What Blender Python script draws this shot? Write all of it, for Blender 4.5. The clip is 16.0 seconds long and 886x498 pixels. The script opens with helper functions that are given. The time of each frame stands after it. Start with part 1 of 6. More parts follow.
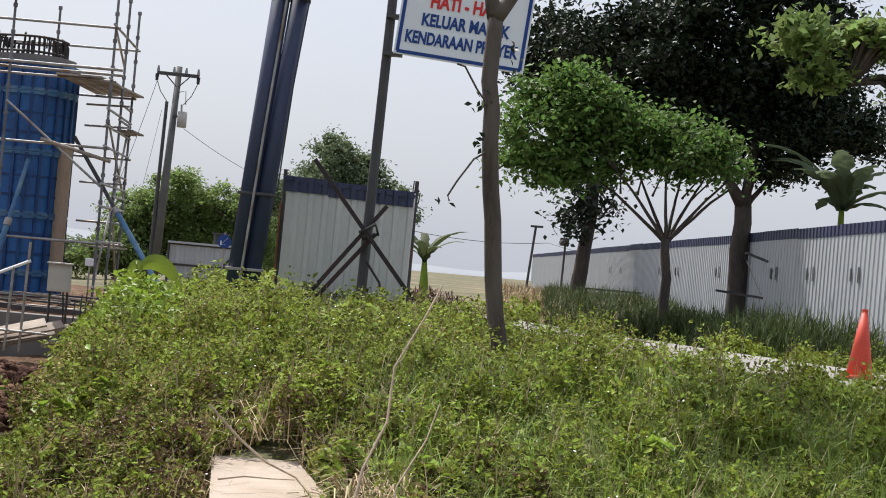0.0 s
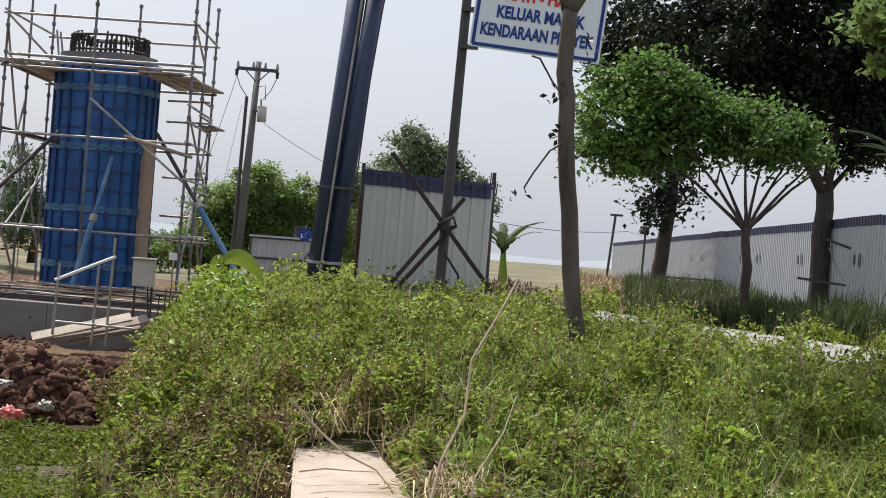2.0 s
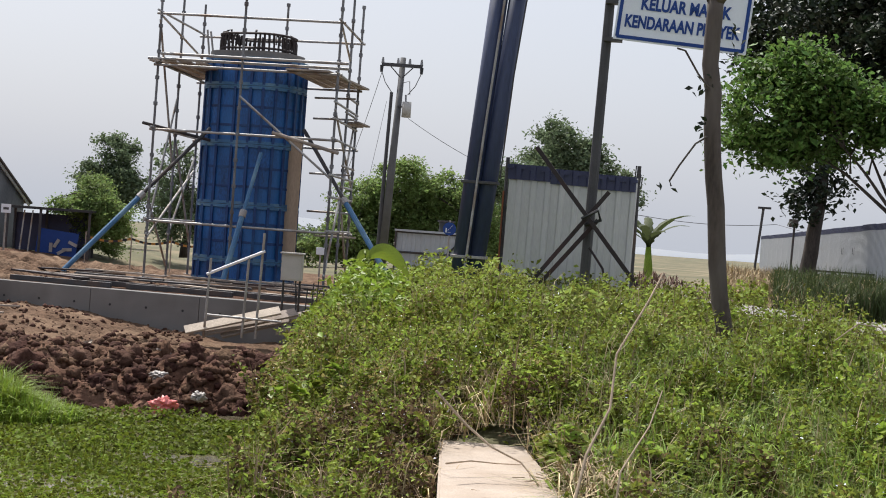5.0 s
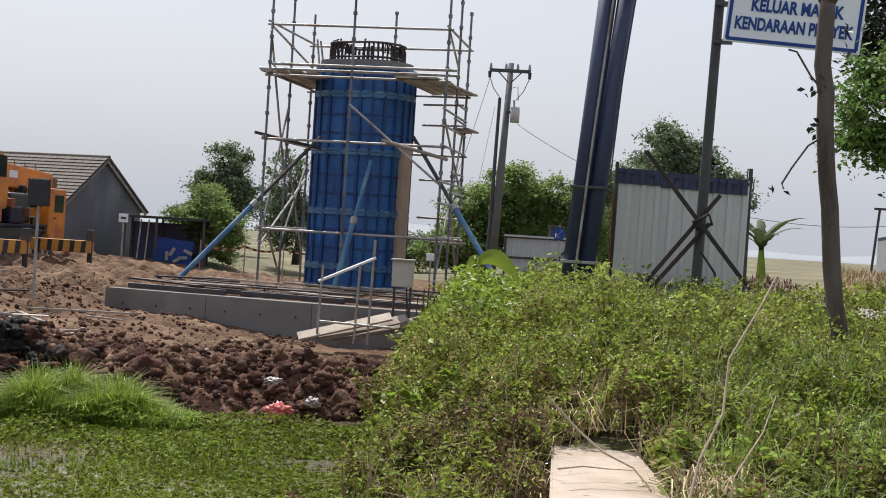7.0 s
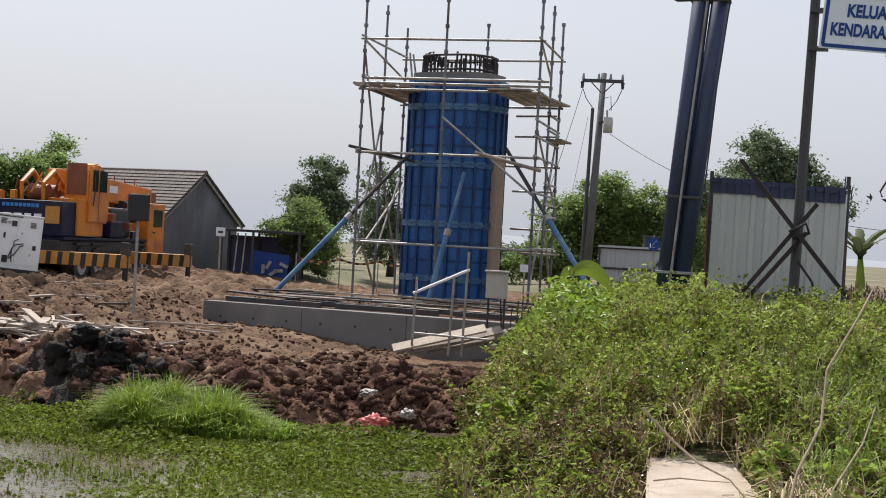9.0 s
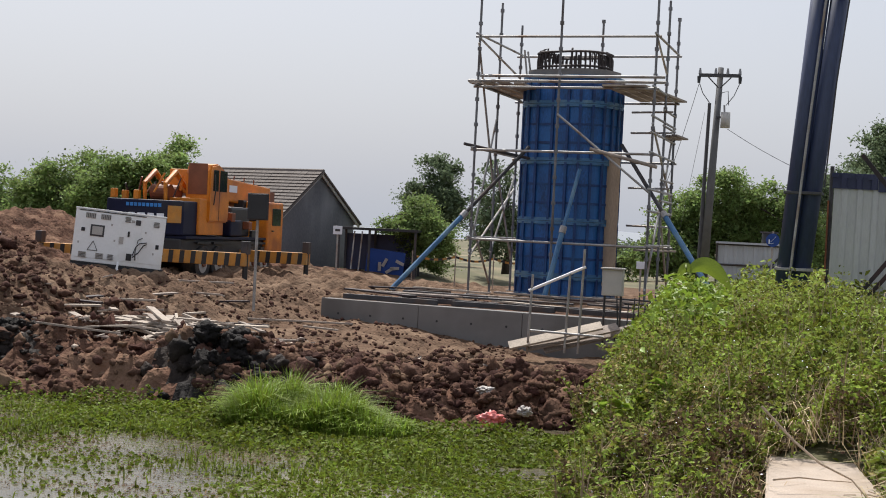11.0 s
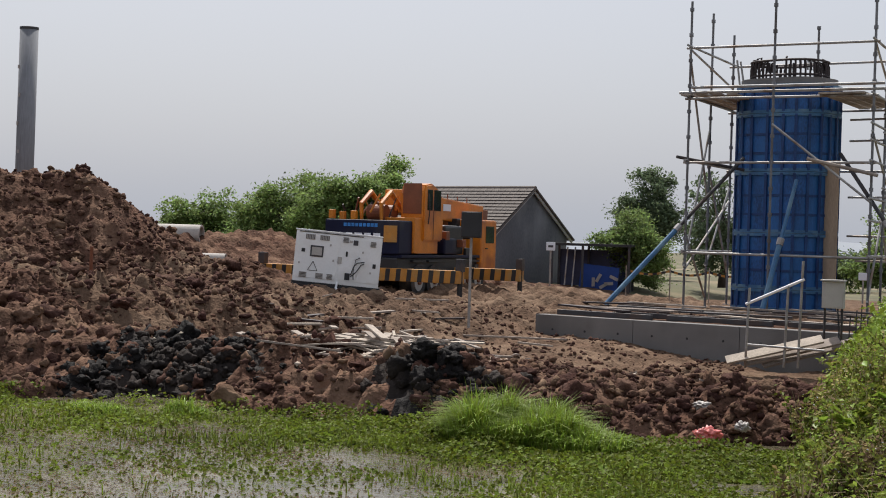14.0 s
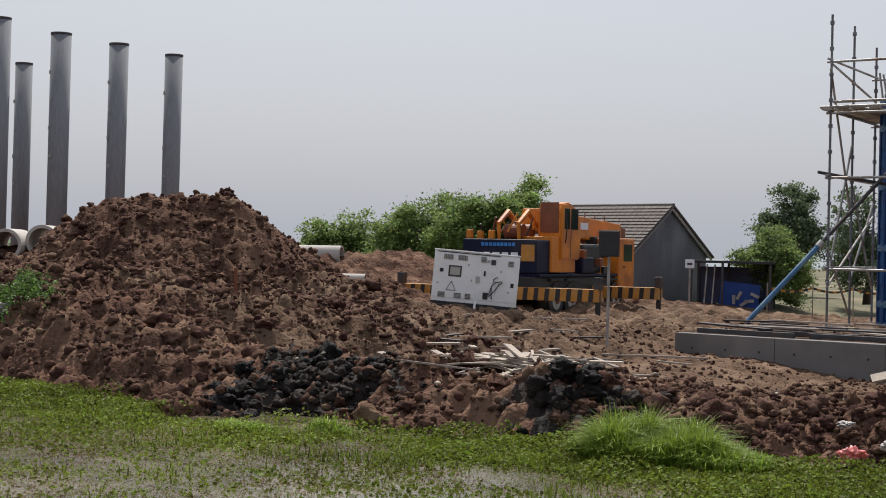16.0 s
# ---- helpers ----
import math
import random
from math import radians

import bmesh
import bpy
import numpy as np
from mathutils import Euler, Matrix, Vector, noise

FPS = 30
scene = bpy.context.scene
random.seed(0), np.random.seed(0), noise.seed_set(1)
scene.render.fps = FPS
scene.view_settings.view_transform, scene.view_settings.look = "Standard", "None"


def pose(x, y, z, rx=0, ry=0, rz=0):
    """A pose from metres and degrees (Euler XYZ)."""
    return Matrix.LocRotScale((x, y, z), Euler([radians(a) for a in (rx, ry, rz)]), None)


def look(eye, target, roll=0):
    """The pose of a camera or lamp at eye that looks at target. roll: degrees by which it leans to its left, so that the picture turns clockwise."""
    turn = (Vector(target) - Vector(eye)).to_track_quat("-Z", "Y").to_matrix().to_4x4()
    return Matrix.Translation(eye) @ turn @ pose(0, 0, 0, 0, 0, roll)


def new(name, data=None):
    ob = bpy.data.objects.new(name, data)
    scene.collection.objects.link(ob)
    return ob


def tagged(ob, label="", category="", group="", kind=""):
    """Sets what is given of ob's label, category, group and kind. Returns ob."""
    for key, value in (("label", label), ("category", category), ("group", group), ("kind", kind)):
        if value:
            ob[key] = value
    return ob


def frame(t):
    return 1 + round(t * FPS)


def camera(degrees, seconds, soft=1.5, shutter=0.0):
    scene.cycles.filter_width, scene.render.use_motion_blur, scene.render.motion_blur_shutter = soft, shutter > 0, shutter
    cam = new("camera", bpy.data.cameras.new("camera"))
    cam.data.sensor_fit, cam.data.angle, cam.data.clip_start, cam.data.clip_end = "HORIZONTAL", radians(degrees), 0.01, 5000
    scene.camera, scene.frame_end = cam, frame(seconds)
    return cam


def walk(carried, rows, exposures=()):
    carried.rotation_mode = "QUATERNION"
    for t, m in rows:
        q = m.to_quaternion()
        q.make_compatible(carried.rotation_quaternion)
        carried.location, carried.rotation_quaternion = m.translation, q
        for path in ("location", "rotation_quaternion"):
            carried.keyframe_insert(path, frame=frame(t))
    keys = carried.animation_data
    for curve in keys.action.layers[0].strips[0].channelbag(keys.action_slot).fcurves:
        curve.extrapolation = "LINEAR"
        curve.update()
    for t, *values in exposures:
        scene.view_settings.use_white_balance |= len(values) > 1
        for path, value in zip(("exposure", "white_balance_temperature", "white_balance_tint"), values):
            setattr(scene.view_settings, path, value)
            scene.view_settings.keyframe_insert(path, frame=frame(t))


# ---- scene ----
# ---- camera ----
cam = camera(34.0, 16.0, soft=1.0)
EYE = 1.75
ROWS = [
    (0, -0.000, -0.000, 0.000, 0.00, 0.76, -5.00),
    (0.5, 0.015, -0.046, 0.010, 0.60, 0.40, -4.87),
    (1, 0.014, -0.013, 0.006, 1.41, 0.28, -4.75),
    (1.5, 0.025, -0.030, 0.009, 2.38, 0.11, -4.70),
    (2, 0.036, -0.095, 0.033, 3.13, 0.10, -4.31),
    (2.5, 0.037, -0.052, 0.024, 3.89, 0.01, -4.02),
    (3, 0.037, -0.060, 0.024, 4.70, -0.14, -3.81),
    (3.5, 0.043, -0.119, 0.037, 5.43, -0.21, -3.95),
    (6, 0.032, -0.166, 0.031, 10.95, -0.63, -3.68),
    (6.5, 0.039, -0.171, 0.030, 11.85, -0.44, -3.44),
    (7, 0.044, -0.233, 0.045, 13.12, -0.64, -3.56),
    (7.5, 0.048, -0.241, 0.046, 13.93, -0.52, -3.42),
    (8, 0.047, -0.256, 0.046, 15.13, -0.62, -3.34),
    (8.5, 0.054, -0.275, 0.049, 16.02, -0.52, -3.23),
    (11, 0.075, -0.373, 0.066, 21.38, -0.76, -2.80),
    (11.5, 0.086, -0.417, 0.074, 22.76, -1.08, -2.86),
    (12, 0.097, -0.413, 0.069, 23.66, -1.09, -2.83),
    (12.5, 0.085, -0.439, 0.072, 25.01, -1.23, -2.84),
    (13, 0.128, -0.468, 0.069, 26.31, -1.00, -2.54),
    (13.5, 0.131, -0.484, 0.063, 27.35, -0.63, -2.17),
    (14, 0.148, -0.495, 0.074, 29.83, -0.46, -1.70),
    (14.5, 0.169, -0.553, 0.073, 31.10, -0.17, -1.33),
    (15, 0.190, -0.578, 0.080, 32.88, -0.13, -1.22),
    (15.5, 0.208, -0.620, 0.097, 34.09, 0.02, -1.35),
    (16, 0.233, -0.646, 0.100, 35.27, 0.13, -1.19),
]
walk(cam, [(t, pose(x, y, EYE + z, 0, 0, yaw) @ pose(0, 0, 0, 90 + pitch) @ pose(0, 0, 0, 0, 0, -roll)) for t, x, y, z, yaw, pitch, roll in ROWS],
     exposures=[(0, 0.28), (7, 0.24), (12.5, 0.07), (16, -0.07)])

# ---- light: hazy midday, high sun ahead and to the left ----
SUN_EL, SUN_DIR = radians(57), Vector((-0.34, 0.42, 0.84)).normalized()
world = bpy.data.worlds.new("world")
scene.world = world
world.use_nodes = True
wn, wl = world.node_tree.nodes, world.node_tree.links
wn.clear()
sky = wn.new("ShaderNodeTexSky")
sky.sky_type, sky.sun_disc = "NISHITA", False
sky.sun_elevation, sky.sun_rotation = SUN_EL, math.atan2(SUN_DIR.x, SUN_DIR.y)
sky.dust_density, sky.air_density = 6.0, 1.0
bg_sky, bg_haze, bg_add, w_out = wn.new("ShaderNodeBackground"), wn.new("ShaderNodeBackground"), wn.new("ShaderNodeAddShader"), wn.new("ShaderNodeOutputWorld")
bg_sky.inputs[1].default_value = 0.042
bg_haze.inputs[0].default_value, bg_haze.inputs[1].default_value = (0.82, 0.875, 1.0, 1), 0.52
wl.new(sky.outputs[0], bg_sky.inputs[0])
wl.new(bg_sky.outputs[0], bg_add.inputs[0])
wl.new(bg_haze.outputs[0], bg_add.inputs[1])
wl.new(bg_add.outputs[0], w_out.inputs[0])
sun = new("sun", bpy.data.lights.new("sun", "SUN"))
sun.data.energy, sun.data.angle, sun.data.color = 5.0, radians(1.0), (1.0, 0.965, 0.91)
sun.matrix_world = look((0, 0, 60), Vector((0, 0, 60)) - SUN_DIR)

# ---- materials ----
def mat(name, color, rough=0.8, metal=0.0, scale=4.0, vary=0.25, fine=60.0, bump=0.15, dirt=None, island=0.0, objvary=0.0, spec=0.5, deep=0.02, translucent=0.0, stretch=(1, 1, 1)):
    """A surface with grain at two scales; dirt is a second colour that comes through in patches."""
    m = bpy.data.materials.new(name)
    m.use_nodes = True
    n, l = m.node_tree.nodes, m.node_tree.links
    b = n["Principled BSDF"]
    b.inputs["Roughness"].default_value, b.inputs["Metallic"].default_value = rough, metal
    b.inputs["Specular IOR Level"].default_value = spec
    co, mp = n.new("ShaderNodeTexCoord"), n.new("ShaderNodeMapping")
    mp.inputs["Scale"].default_value = stretch
    l.new(co.outputs["Object"], mp.inputs[0])
    big, small = n.new("ShaderNodeTexNoise"), n.new("ShaderNodeTexNoise")
    big.inputs["Scale"].default_value, big.inputs["Detail"].default_value = scale, 6
    small.inputs["Scale"].default_value, small.inputs["Detail"].default_value = fine, 4
    l.new(mp.outputs[0], big.inputs[0])
    l.new(mp.outputs[0], small.inputs[0])
    mix = n.new("ShaderNodeMix")
    mix.data_type = "RGBA"
    lo = tuple(c * (1 - vary) for c in color) + (1,)
    hi = tuple(min(1, c * (1 + vary)) for c in color) + (1,)
    mix.inputs[6].default_value, mix.inputs[7].default_value = lo, hi
    add = n.new("ShaderNodeMath")
    add.operation = "MULTIPLY_ADD"
    add.inputs[1].default_value, add.inputs[2].default_value = 0.5, 0.0
    half = n.new("ShaderNodeMath")
    half.operation = "MULTIPLY_ADD"
    half.inputs[1].default_value = 0.5
    l.new(small.outputs[0], add.inputs[0])
    l.new(big.outputs[0], half.inputs[0])
    l.new(add.outputs[0], half.inputs[2])
    ramp = n.new("ShaderNodeMapRange")
    ramp.inputs[1].default_value, ramp.inputs[2].default_value = 0.35, 0.65
    l.new(half.outputs[0], ramp.inputs[0])
    l.new(ramp.outputs[0], mix.inputs[0])
    col = mix.outputs[2]
    if dirt:
        d = n.new("ShaderNodeMix")
        d.data_type = "RGBA"
        d.inputs[7].default_value = tuple(dirt) + (1,)
        dn, dr = n.new("ShaderNodeTexNoise"), n.new("ShaderNodeMapRange")
        dn.inputs["Scale"].default_value, dn.inputs["Detail"].default_value = scale * 0.6, 8
        dr.inputs[1].default_value, dr.inputs[2].default_value = 0.48, 0.68
        l.new(mp.outputs[0], dn.inputs[0])
        l.new(dn.outputs[0], dr.inputs[0])
        l.new(dr.outputs[0], d.inputs[0])
        l.new(col, d.inputs[6])
        col = d.outputs[2]
    if island or objvary:
        src = n.new("ShaderNodeNewGeometry").outputs["Random Per Island"] if island else n.new("ShaderNodeObjectInfo").outputs["Random"]
        hs, mr, mh = n.new("ShaderNodeHueSaturation"), n.new("ShaderNodeMapRange"), n.new("ShaderNodeMapRange")
        k = island or objvary
        mr.inputs[3].default_value, mr.inputs[4].default_value = 1 - k, 1 + k
        mh.inputs[3].default_value, mh.inputs[4].default_value = 0.5 - 0.05 * k, 0.5 + 0.03 * k
        l.new(src, mr.inputs[0])
        l.new(src, mh.inputs[0])
        l.new(mr.outputs[0], hs.inputs["Value"])
        l.new(mh.outputs[0], hs.inputs["Hue"])
        l.new(col, hs.inputs["Color"])
        col = hs.outputs[0]
    l.new(col, b.inputs["Base Color"])
    if bump:
        bp = n.new("ShaderNodeBump")
        bp.inputs["Strength"].default_value, bp.inputs["Distance"].default_value = bump, deep
        l.new(half.outputs[0], bp.inputs["Height"])
        l.new(bp.outputs[0], b.inputs["Normal"])
    if translucent:
        tr, ms = n.new("ShaderNodeBsdfTranslucent"), n.new("ShaderNodeMixShader")
        ms.inputs[0].default_value = translucent
        l.new(col, tr.inputs[0])
        l.new(b.outputs[0], ms.inputs[1])
        l.new(tr.outputs[0], ms.inputs[2])
        l.new(ms.outputs[0], n["Material Output"].inputs[0])
    return m


M_SOIL = mat("soil", (0.1, 0.054, 0.037), 0.95, scale=1.6, vary=0.65, fine=14, bump=1.0, deep=0.12, dirt=(0.205, 0.124, 0.083), spec=0.08)
M_DUST = mat("trodden_dry_soil", (0.12, 0.075, 0.05), 0.95, scale=1.6, vary=0.5, fine=16, bump=1.0, deep=0.1, dirt=(0.215, 0.145, 0.098), spec=0.08)
M_CLOD = mat("clod_soil", (0.076, 0.041, 0.029), 0.95, scale=2.0, vary=0.55, fine=24, bump=1.0, deep=0.05, island=0.45, spec=0.08, dirt=(0.15, 0.093, 0.065))
M_MUD = mat("black_mud", (0.013, 0.011, 0.0105), 0.75, scale=2.0, vary=0.5, fine=20, bump=1.0, deep=0.06, spec=0.12, dirt=(0.04, 0.03, 0.025))
M_FIELD = mat("dry_grass_ground", (0.09, 0.085, 0.04), 0.95, scale=0.3, vary=0.35, fine=9, bump=0.6, dirt=(0.22, 0.17, 0.1))
M_CONCRETE = mat("raw_concrete", (0.18, 0.172, 0.165), 0.9, scale=1.2, vary=0.2, fine=50, bump=0.3, dirt=(0.13, 0.122, 0.115))
M_SLAB = mat("slab_concrete", (0.4, 0.33, 0.27), 0.9, scale=2.0, vary=0.18, fine=60, bump=0.3, dirt=(0.33, 0.26, 0.2))
M_ROAD = mat("road_concrete", (0.25, 0.235, 0.22), 0.9, scale=0.6, vary=0.15, fine=40, bump=0.2)
M_BLUE = mat("blue_form_steel", (0.011, 0.082, 0.265), 0.55, scale=2.2, vary=0.55, fine=30, bump=0.15, dirt=(0.016, 0.12, 0.34), stretch=(1, 1, 0.35))
M_BLUE_D = mat("blue_form_ribs", (0.006, 0.036, 0.14), 0.6, scale=3, vary=0.4, fine=30, dirt=(0.012, 0.07, 0.2))
M_BLUE_L = mat("blue_prop_paint", (0.04, 0.13, 0.26), 0.5, scale=3, vary=0.3, fine=40, dirt=(0.12, 0.22, 0.3))
M_TUBE = mat("galvanised_tube", (0.33, 0.32, 0.31), 0.5, metal=0.4, scale=3, vary=0.3, fine=40, dirt=(0.2, 0.14, 0.1))
M_TUBE_D = mat("dark_steel_tube", (0.05, 0.048, 0.052), 0.6, metal=0.3, scale=3, vary=0.4, fine=40, dirt=(0.08, 0.055, 0.045))
M_STD = mat("dull_grey_tube", (0.17, 0.17, 0.18), 0.55, metal=0.4, scale=3, vary=0.35, fine=40, dirt=(0.1, 0.085, 0.08))
M_REBAR = mat("rebar", (0.045, 0.035, 0.035), 0.7, metal=0.4, scale=5, vary=0.3)
M_PLY = mat("plywood", (0.42, 0.31, 0.22), 0.8, scale=2, vary=0.2, fine=40, stretch=(1, 1, 0.2), dirt=(0.3, 0.22, 0.16))
M_PLANK = mat("weathered_plank", (0.33, 0.275, 0.225), 0.85, scale=2, vary=0.3, fine=30, objvary=0.25, dirt=(0.2, 0.165, 0.14))
M_SHEET = mat("painted_sheet_metal", (0.5, 0.5, 0.495), 0.45, metal=0.25, scale=1.5, vary=0.12, fine=30, bump=0.05, dirt=(0.4, 0.42, 0.42), stretch=(2, 2, 0.25))
# greyed white: tree shade over the hoarding is put into the colour
M_SHEET_W = mat("white_sheet_metal", (0.43, 0.445, 0.47), 0.45, metal=0.15, scale=0.8, vary=0.1, fine=20, bump=0.05, dirt=(0.5, 0.51, 0.54), stretch=(1, 1, 0.2))
M_NAVY = mat("navy_sheet_edge", (0.03, 0.035, 0.085), 0.5, scale=2, vary=0.3)
M_PIPE = mat("dark_blue_grey_pipe", (0.026, 0.038, 0.09), 0.45, scale=2, vary=0.25, fine=30, stretch=(1, 1, 0.2))
M_POST = mat("grey_painted_post", (0.05, 0.048, 0.052), 0.55, scale=3, vary=0.3)
M_WOOD_D = mat("dark_wet_timber", (0.022, 0.014, 0.015), 0.7, scale=3, vary=0.5, dirt=(0.045, 0.02, 0.02))
M_WHITE = mat("white_paint", (0.8, 0.8, 0.8), 0.4, scale=3, vary=0.04, fine=20, bump=0.02)
M_GEN = mat("white_powder_coat", (0.82, 0.83, 0.82), 0.35, scale=2, vary=0.04, fine=20, bump=0.02, dirt=(0.72, 0.71, 0.68))
M_BLACK = mat("black_paint", (0.015, 0.015, 0.017), 0.5, scale=4, vary=0.3)
M_RUBBER = mat("tyre_rubber", (0.03, 0.028, 0.027), 0.85, scale=6, vary=0.3, dirt=(0.1, 0.07, 0.05))
M_ORANGE = mat("orange_crane_paint", (0.6, 0.19, 0.008), 0.45, scale=2, vary=0.2, fine=25, dirt=(0.34, 0.09, 0.012))
M_RUST = mat("rust_red_steel", (0.19, 0.06, 0.024), 0.6, scale=3, vary=0.3)
M_CRANEBLUE = mat("navy_crane_paint", (0.006, 0.009, 0.032), 0.5, scale=2, vary=0.3, spec=0.2, dirt=(0.03, 0.03, 0.04))
M_YELLOW = mat("hazard_yellow", (0.46, 0.2, 0.03), 0.6, scale=4, vary=0.2, dirt=(0.35, 0.22, 0.08))
M_CYAN = mat("blue_lettering", (0.03, 0.2, 0.55), 0.5)
M_GLASS = mat("dark_window_glass", (0.02, 0.025, 0.03), 0.08, bump=0, spec=0.8)
M_WALL = mat("grey_cement_render", (0.135, 0.135, 0.147), 0.9, scale=0.9, vary=0.25, fine=20, bump=0.1, dirt=(0.27, 0.265, 0.275), stretch=(1, 1, 0.4))
M_TILE = mat("roof_tile_brown", (0.115, 0.096, 0.085), 0.85, scale=2, vary=0.25, objvary=0.12)
M_TRIM = mat("light_fascia", (0.5, 0.48, 0.45), 0.7, scale=3, vary=0.1)
M_PILE = mat("pile_concrete", (0.2, 0.205, 0.22), 0.85, scale=0.7, vary=0.2, fine=15, dirt=(0.26, 0.265, 0.28), stretch=(1, 1, 0.15))
M_DRAIN = mat("drain_pipe_concrete", (0.42, 0.385, 0.35), 0.85, scale=1.5, vary=0.12, fine=20)
M_BARK = mat("bark", (0.07, 0.053, 0.045), 0.9, scale=5, vary=0.4, fine=30, bump=0.6, dirt=(0.12, 0.1, 0.088), stretch=(1, 1, 0.25))
M_BARK_D = mat("dark_bark", (0.06, 0.047, 0.04), 0.9, scale=5, vary=0.4, fine=30, bump=0.6, stretch=(1, 1, 0.25))
M_LEAF = mat("fresh_leaves", (0.1, 0.175, 0.042), 0.55, scale=0.7, vary=0.3, bump=0, island=0.5, translucent=0.45, spec=0.3)
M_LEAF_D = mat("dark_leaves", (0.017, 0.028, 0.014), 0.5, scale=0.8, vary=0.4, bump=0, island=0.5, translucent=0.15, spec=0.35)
# paler green for distant crowns, with the haze put into the colour
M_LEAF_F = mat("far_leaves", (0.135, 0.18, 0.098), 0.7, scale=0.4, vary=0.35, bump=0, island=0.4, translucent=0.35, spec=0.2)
# lit copy of the leaf green: sun and haze are put into the colour
M_LEAF_B = mat("sunlit_leaves", (0.19, 0.265, 0.085), 0.6, scale=0.5, vary=0.35, bump=0, island=0.45, translucent=0.45, spec=0.2)
M_WEED = mat("weed_leaves", (0.185, 0.23, 0.038), 0.6, scale=0.5, vary=0.5, bump=0, island=0.75, translucent=0.38, dirt=(0.25, 0.295, 0.065), spec=0.14)
M_WEED_Y = mat("yellowing_weed_leaves", (0.31, 0.25, 0.1), 0.7, scale=1.0, vary=0.3, bump=0, island=0.45, translucent=0.3, spec=0.2)
M_GRASS = mat("grass_blades", (0.22, 0.31, 0.042), 0.5, scale=0.5, vary=0.3, bump=0, island=0.4, translucent=0.35, spec=0.3)
# dark copy of the grass green: shade under the hoarding put into the colour
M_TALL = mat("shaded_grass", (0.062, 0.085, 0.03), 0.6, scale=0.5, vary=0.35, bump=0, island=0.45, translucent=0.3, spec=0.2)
M_VGRASS = mat("verge_grass_blades", (0.19, 0.265, 0.055), 0.5, scale=0.5, vary=0.35, bump=0, island=0.45, translucent=0.35, spec=0.35)
M_STRAW = mat("straw", (0.4, 0.31, 0.185), 0.9, scale=1, vary=0.3, bump=0, island=0.4)
M_POND = mat("pond_leaves", (0.132, 0.172, 0.022), 0.6, scale=0.35, vary=0.5, bump=0, island=0.55, translucent=0.35, spec=0.12)
M_TWIG = mat("dry_twig", (0.42, 0.32, 0.23), 0.9, scale=6, vary=0.3)
M_CONE = mat("faded_orange_plastic", (0.6, 0.065, 0.035), 0.55, scale=3, vary=0.15)
M_PINK = mat("pink_plastic_bag", (0.75, 0.22, 0.2), 0.4, scale=8, vary=0.25, translucent=0.2)
M_PALE = mat("pale_plastic_bag", (0.42, 0.38, 0.35), 0.5, scale=8, vary=0.2, translucent=0.2)
M_BOXGREY = mat("pale_grey_enclosure", (0.42, 0.4, 0.37), 0.6, scale=3, vary=0.12)
M_BOXGREY_D = mat("weathered_pole_grey", (0.11, 0.108, 0.11), 0.8, scale=2, vary=0.3)
M_SIGNBLUE = mat("sign_blue", (0.022, 0.06, 0.24), 0.5, scale=4, vary=0.1, bump=0, spec=0.2)
M_SIGNRED = mat("sign_red", (0.6, 0.02, 0.02), 0.6, scale=4, vary=0.1, bump=0)
M_SIGNWHITE = mat("sign_white", (0.74, 0.78, 0.84), 0.5, scale=1, vary=0.04, bump=0)
M_RUBBLE = mat("pale_rubble", (0.36, 0.29, 0.23), 0.9, scale=4, vary=0.3, fine=30, bump=0.4, island=0.5)
M_DEAD = mat("dead_leaves", (0.13, 0.085, 0.05), 0.8, scale=1.0, vary=0.4, bump=0, island=0.5, translucent=0.2, spec=0.1)
M_INS = mat("porcelain_grey", (0.25, 0.25, 0.26), 0.4)

water_mat = mat("murky_water", (0.1, 0.086, 0.056), 0.14, scale=1.2, vary=0.4, fine=16, bump=0.5, dirt=(0.18, 0.15, 0.1), spec=0.27)

# ---- building helpers ----
def at(az, d, z=0.0):
    """A place by its bearing (degrees to the left of straight ahead), distance and height."""
    return Vector((-d * math.sin(radians(az)), d * math.cos(radians(az)), z))


def far_at(az, d, z=0.0):
    """The same, with bearings taken from the end of the camera's way."""
    return at(az, d, z) + Vector((0.2, -0.62, 0))


def mesh_of(name, bm, material):
    me = bpy.data.meshes.new(name)
    bm.to_mesh(me)
    bm.free()
    me.materials.append(material)
    return me


def part(name, bm, material, parent, label="", smooth=False):
    me = mesh_of(name, bm, material)
    if smooth:
        me.shade_smooth()
    ob = new(name, me)
    ob.parent = parent
    if label:
        ob["label"] = label
    return ob


def thing(name, label, category, place=(0, 0, 0), turn=0.0, group="", kind="", tilt=0.0, lean=0.0):
    ob = new(name)
    ob.empty_display_size = 0.2
    ob.matrix_basis = pose(*place, tilt, lean, turn)
    return tagged(ob, label, category, group, kind)


def box(bm, cx, cy, cz, sx, sy, sz, turn=None, bevel=0.0):
    """Adds a box of that size, centred there."""
    made = bmesh.ops.create_cube(bm, size=1)["verts"]
    m = Matrix.Translation((cx, cy, cz)) @ (turn or Matrix()) @ Matrix.Diagonal((sx, sy, sz, 1))
    bmesh.ops.transform(bm, matrix=m, verts=made)
    if bevel:
        edges = list({e for v in made for e in v.link_edges})
        bmesh.ops.bevel(bm, geom=edges, offset=bevel, segments=2, affect="EDGES", profile=0.6)
    return bm


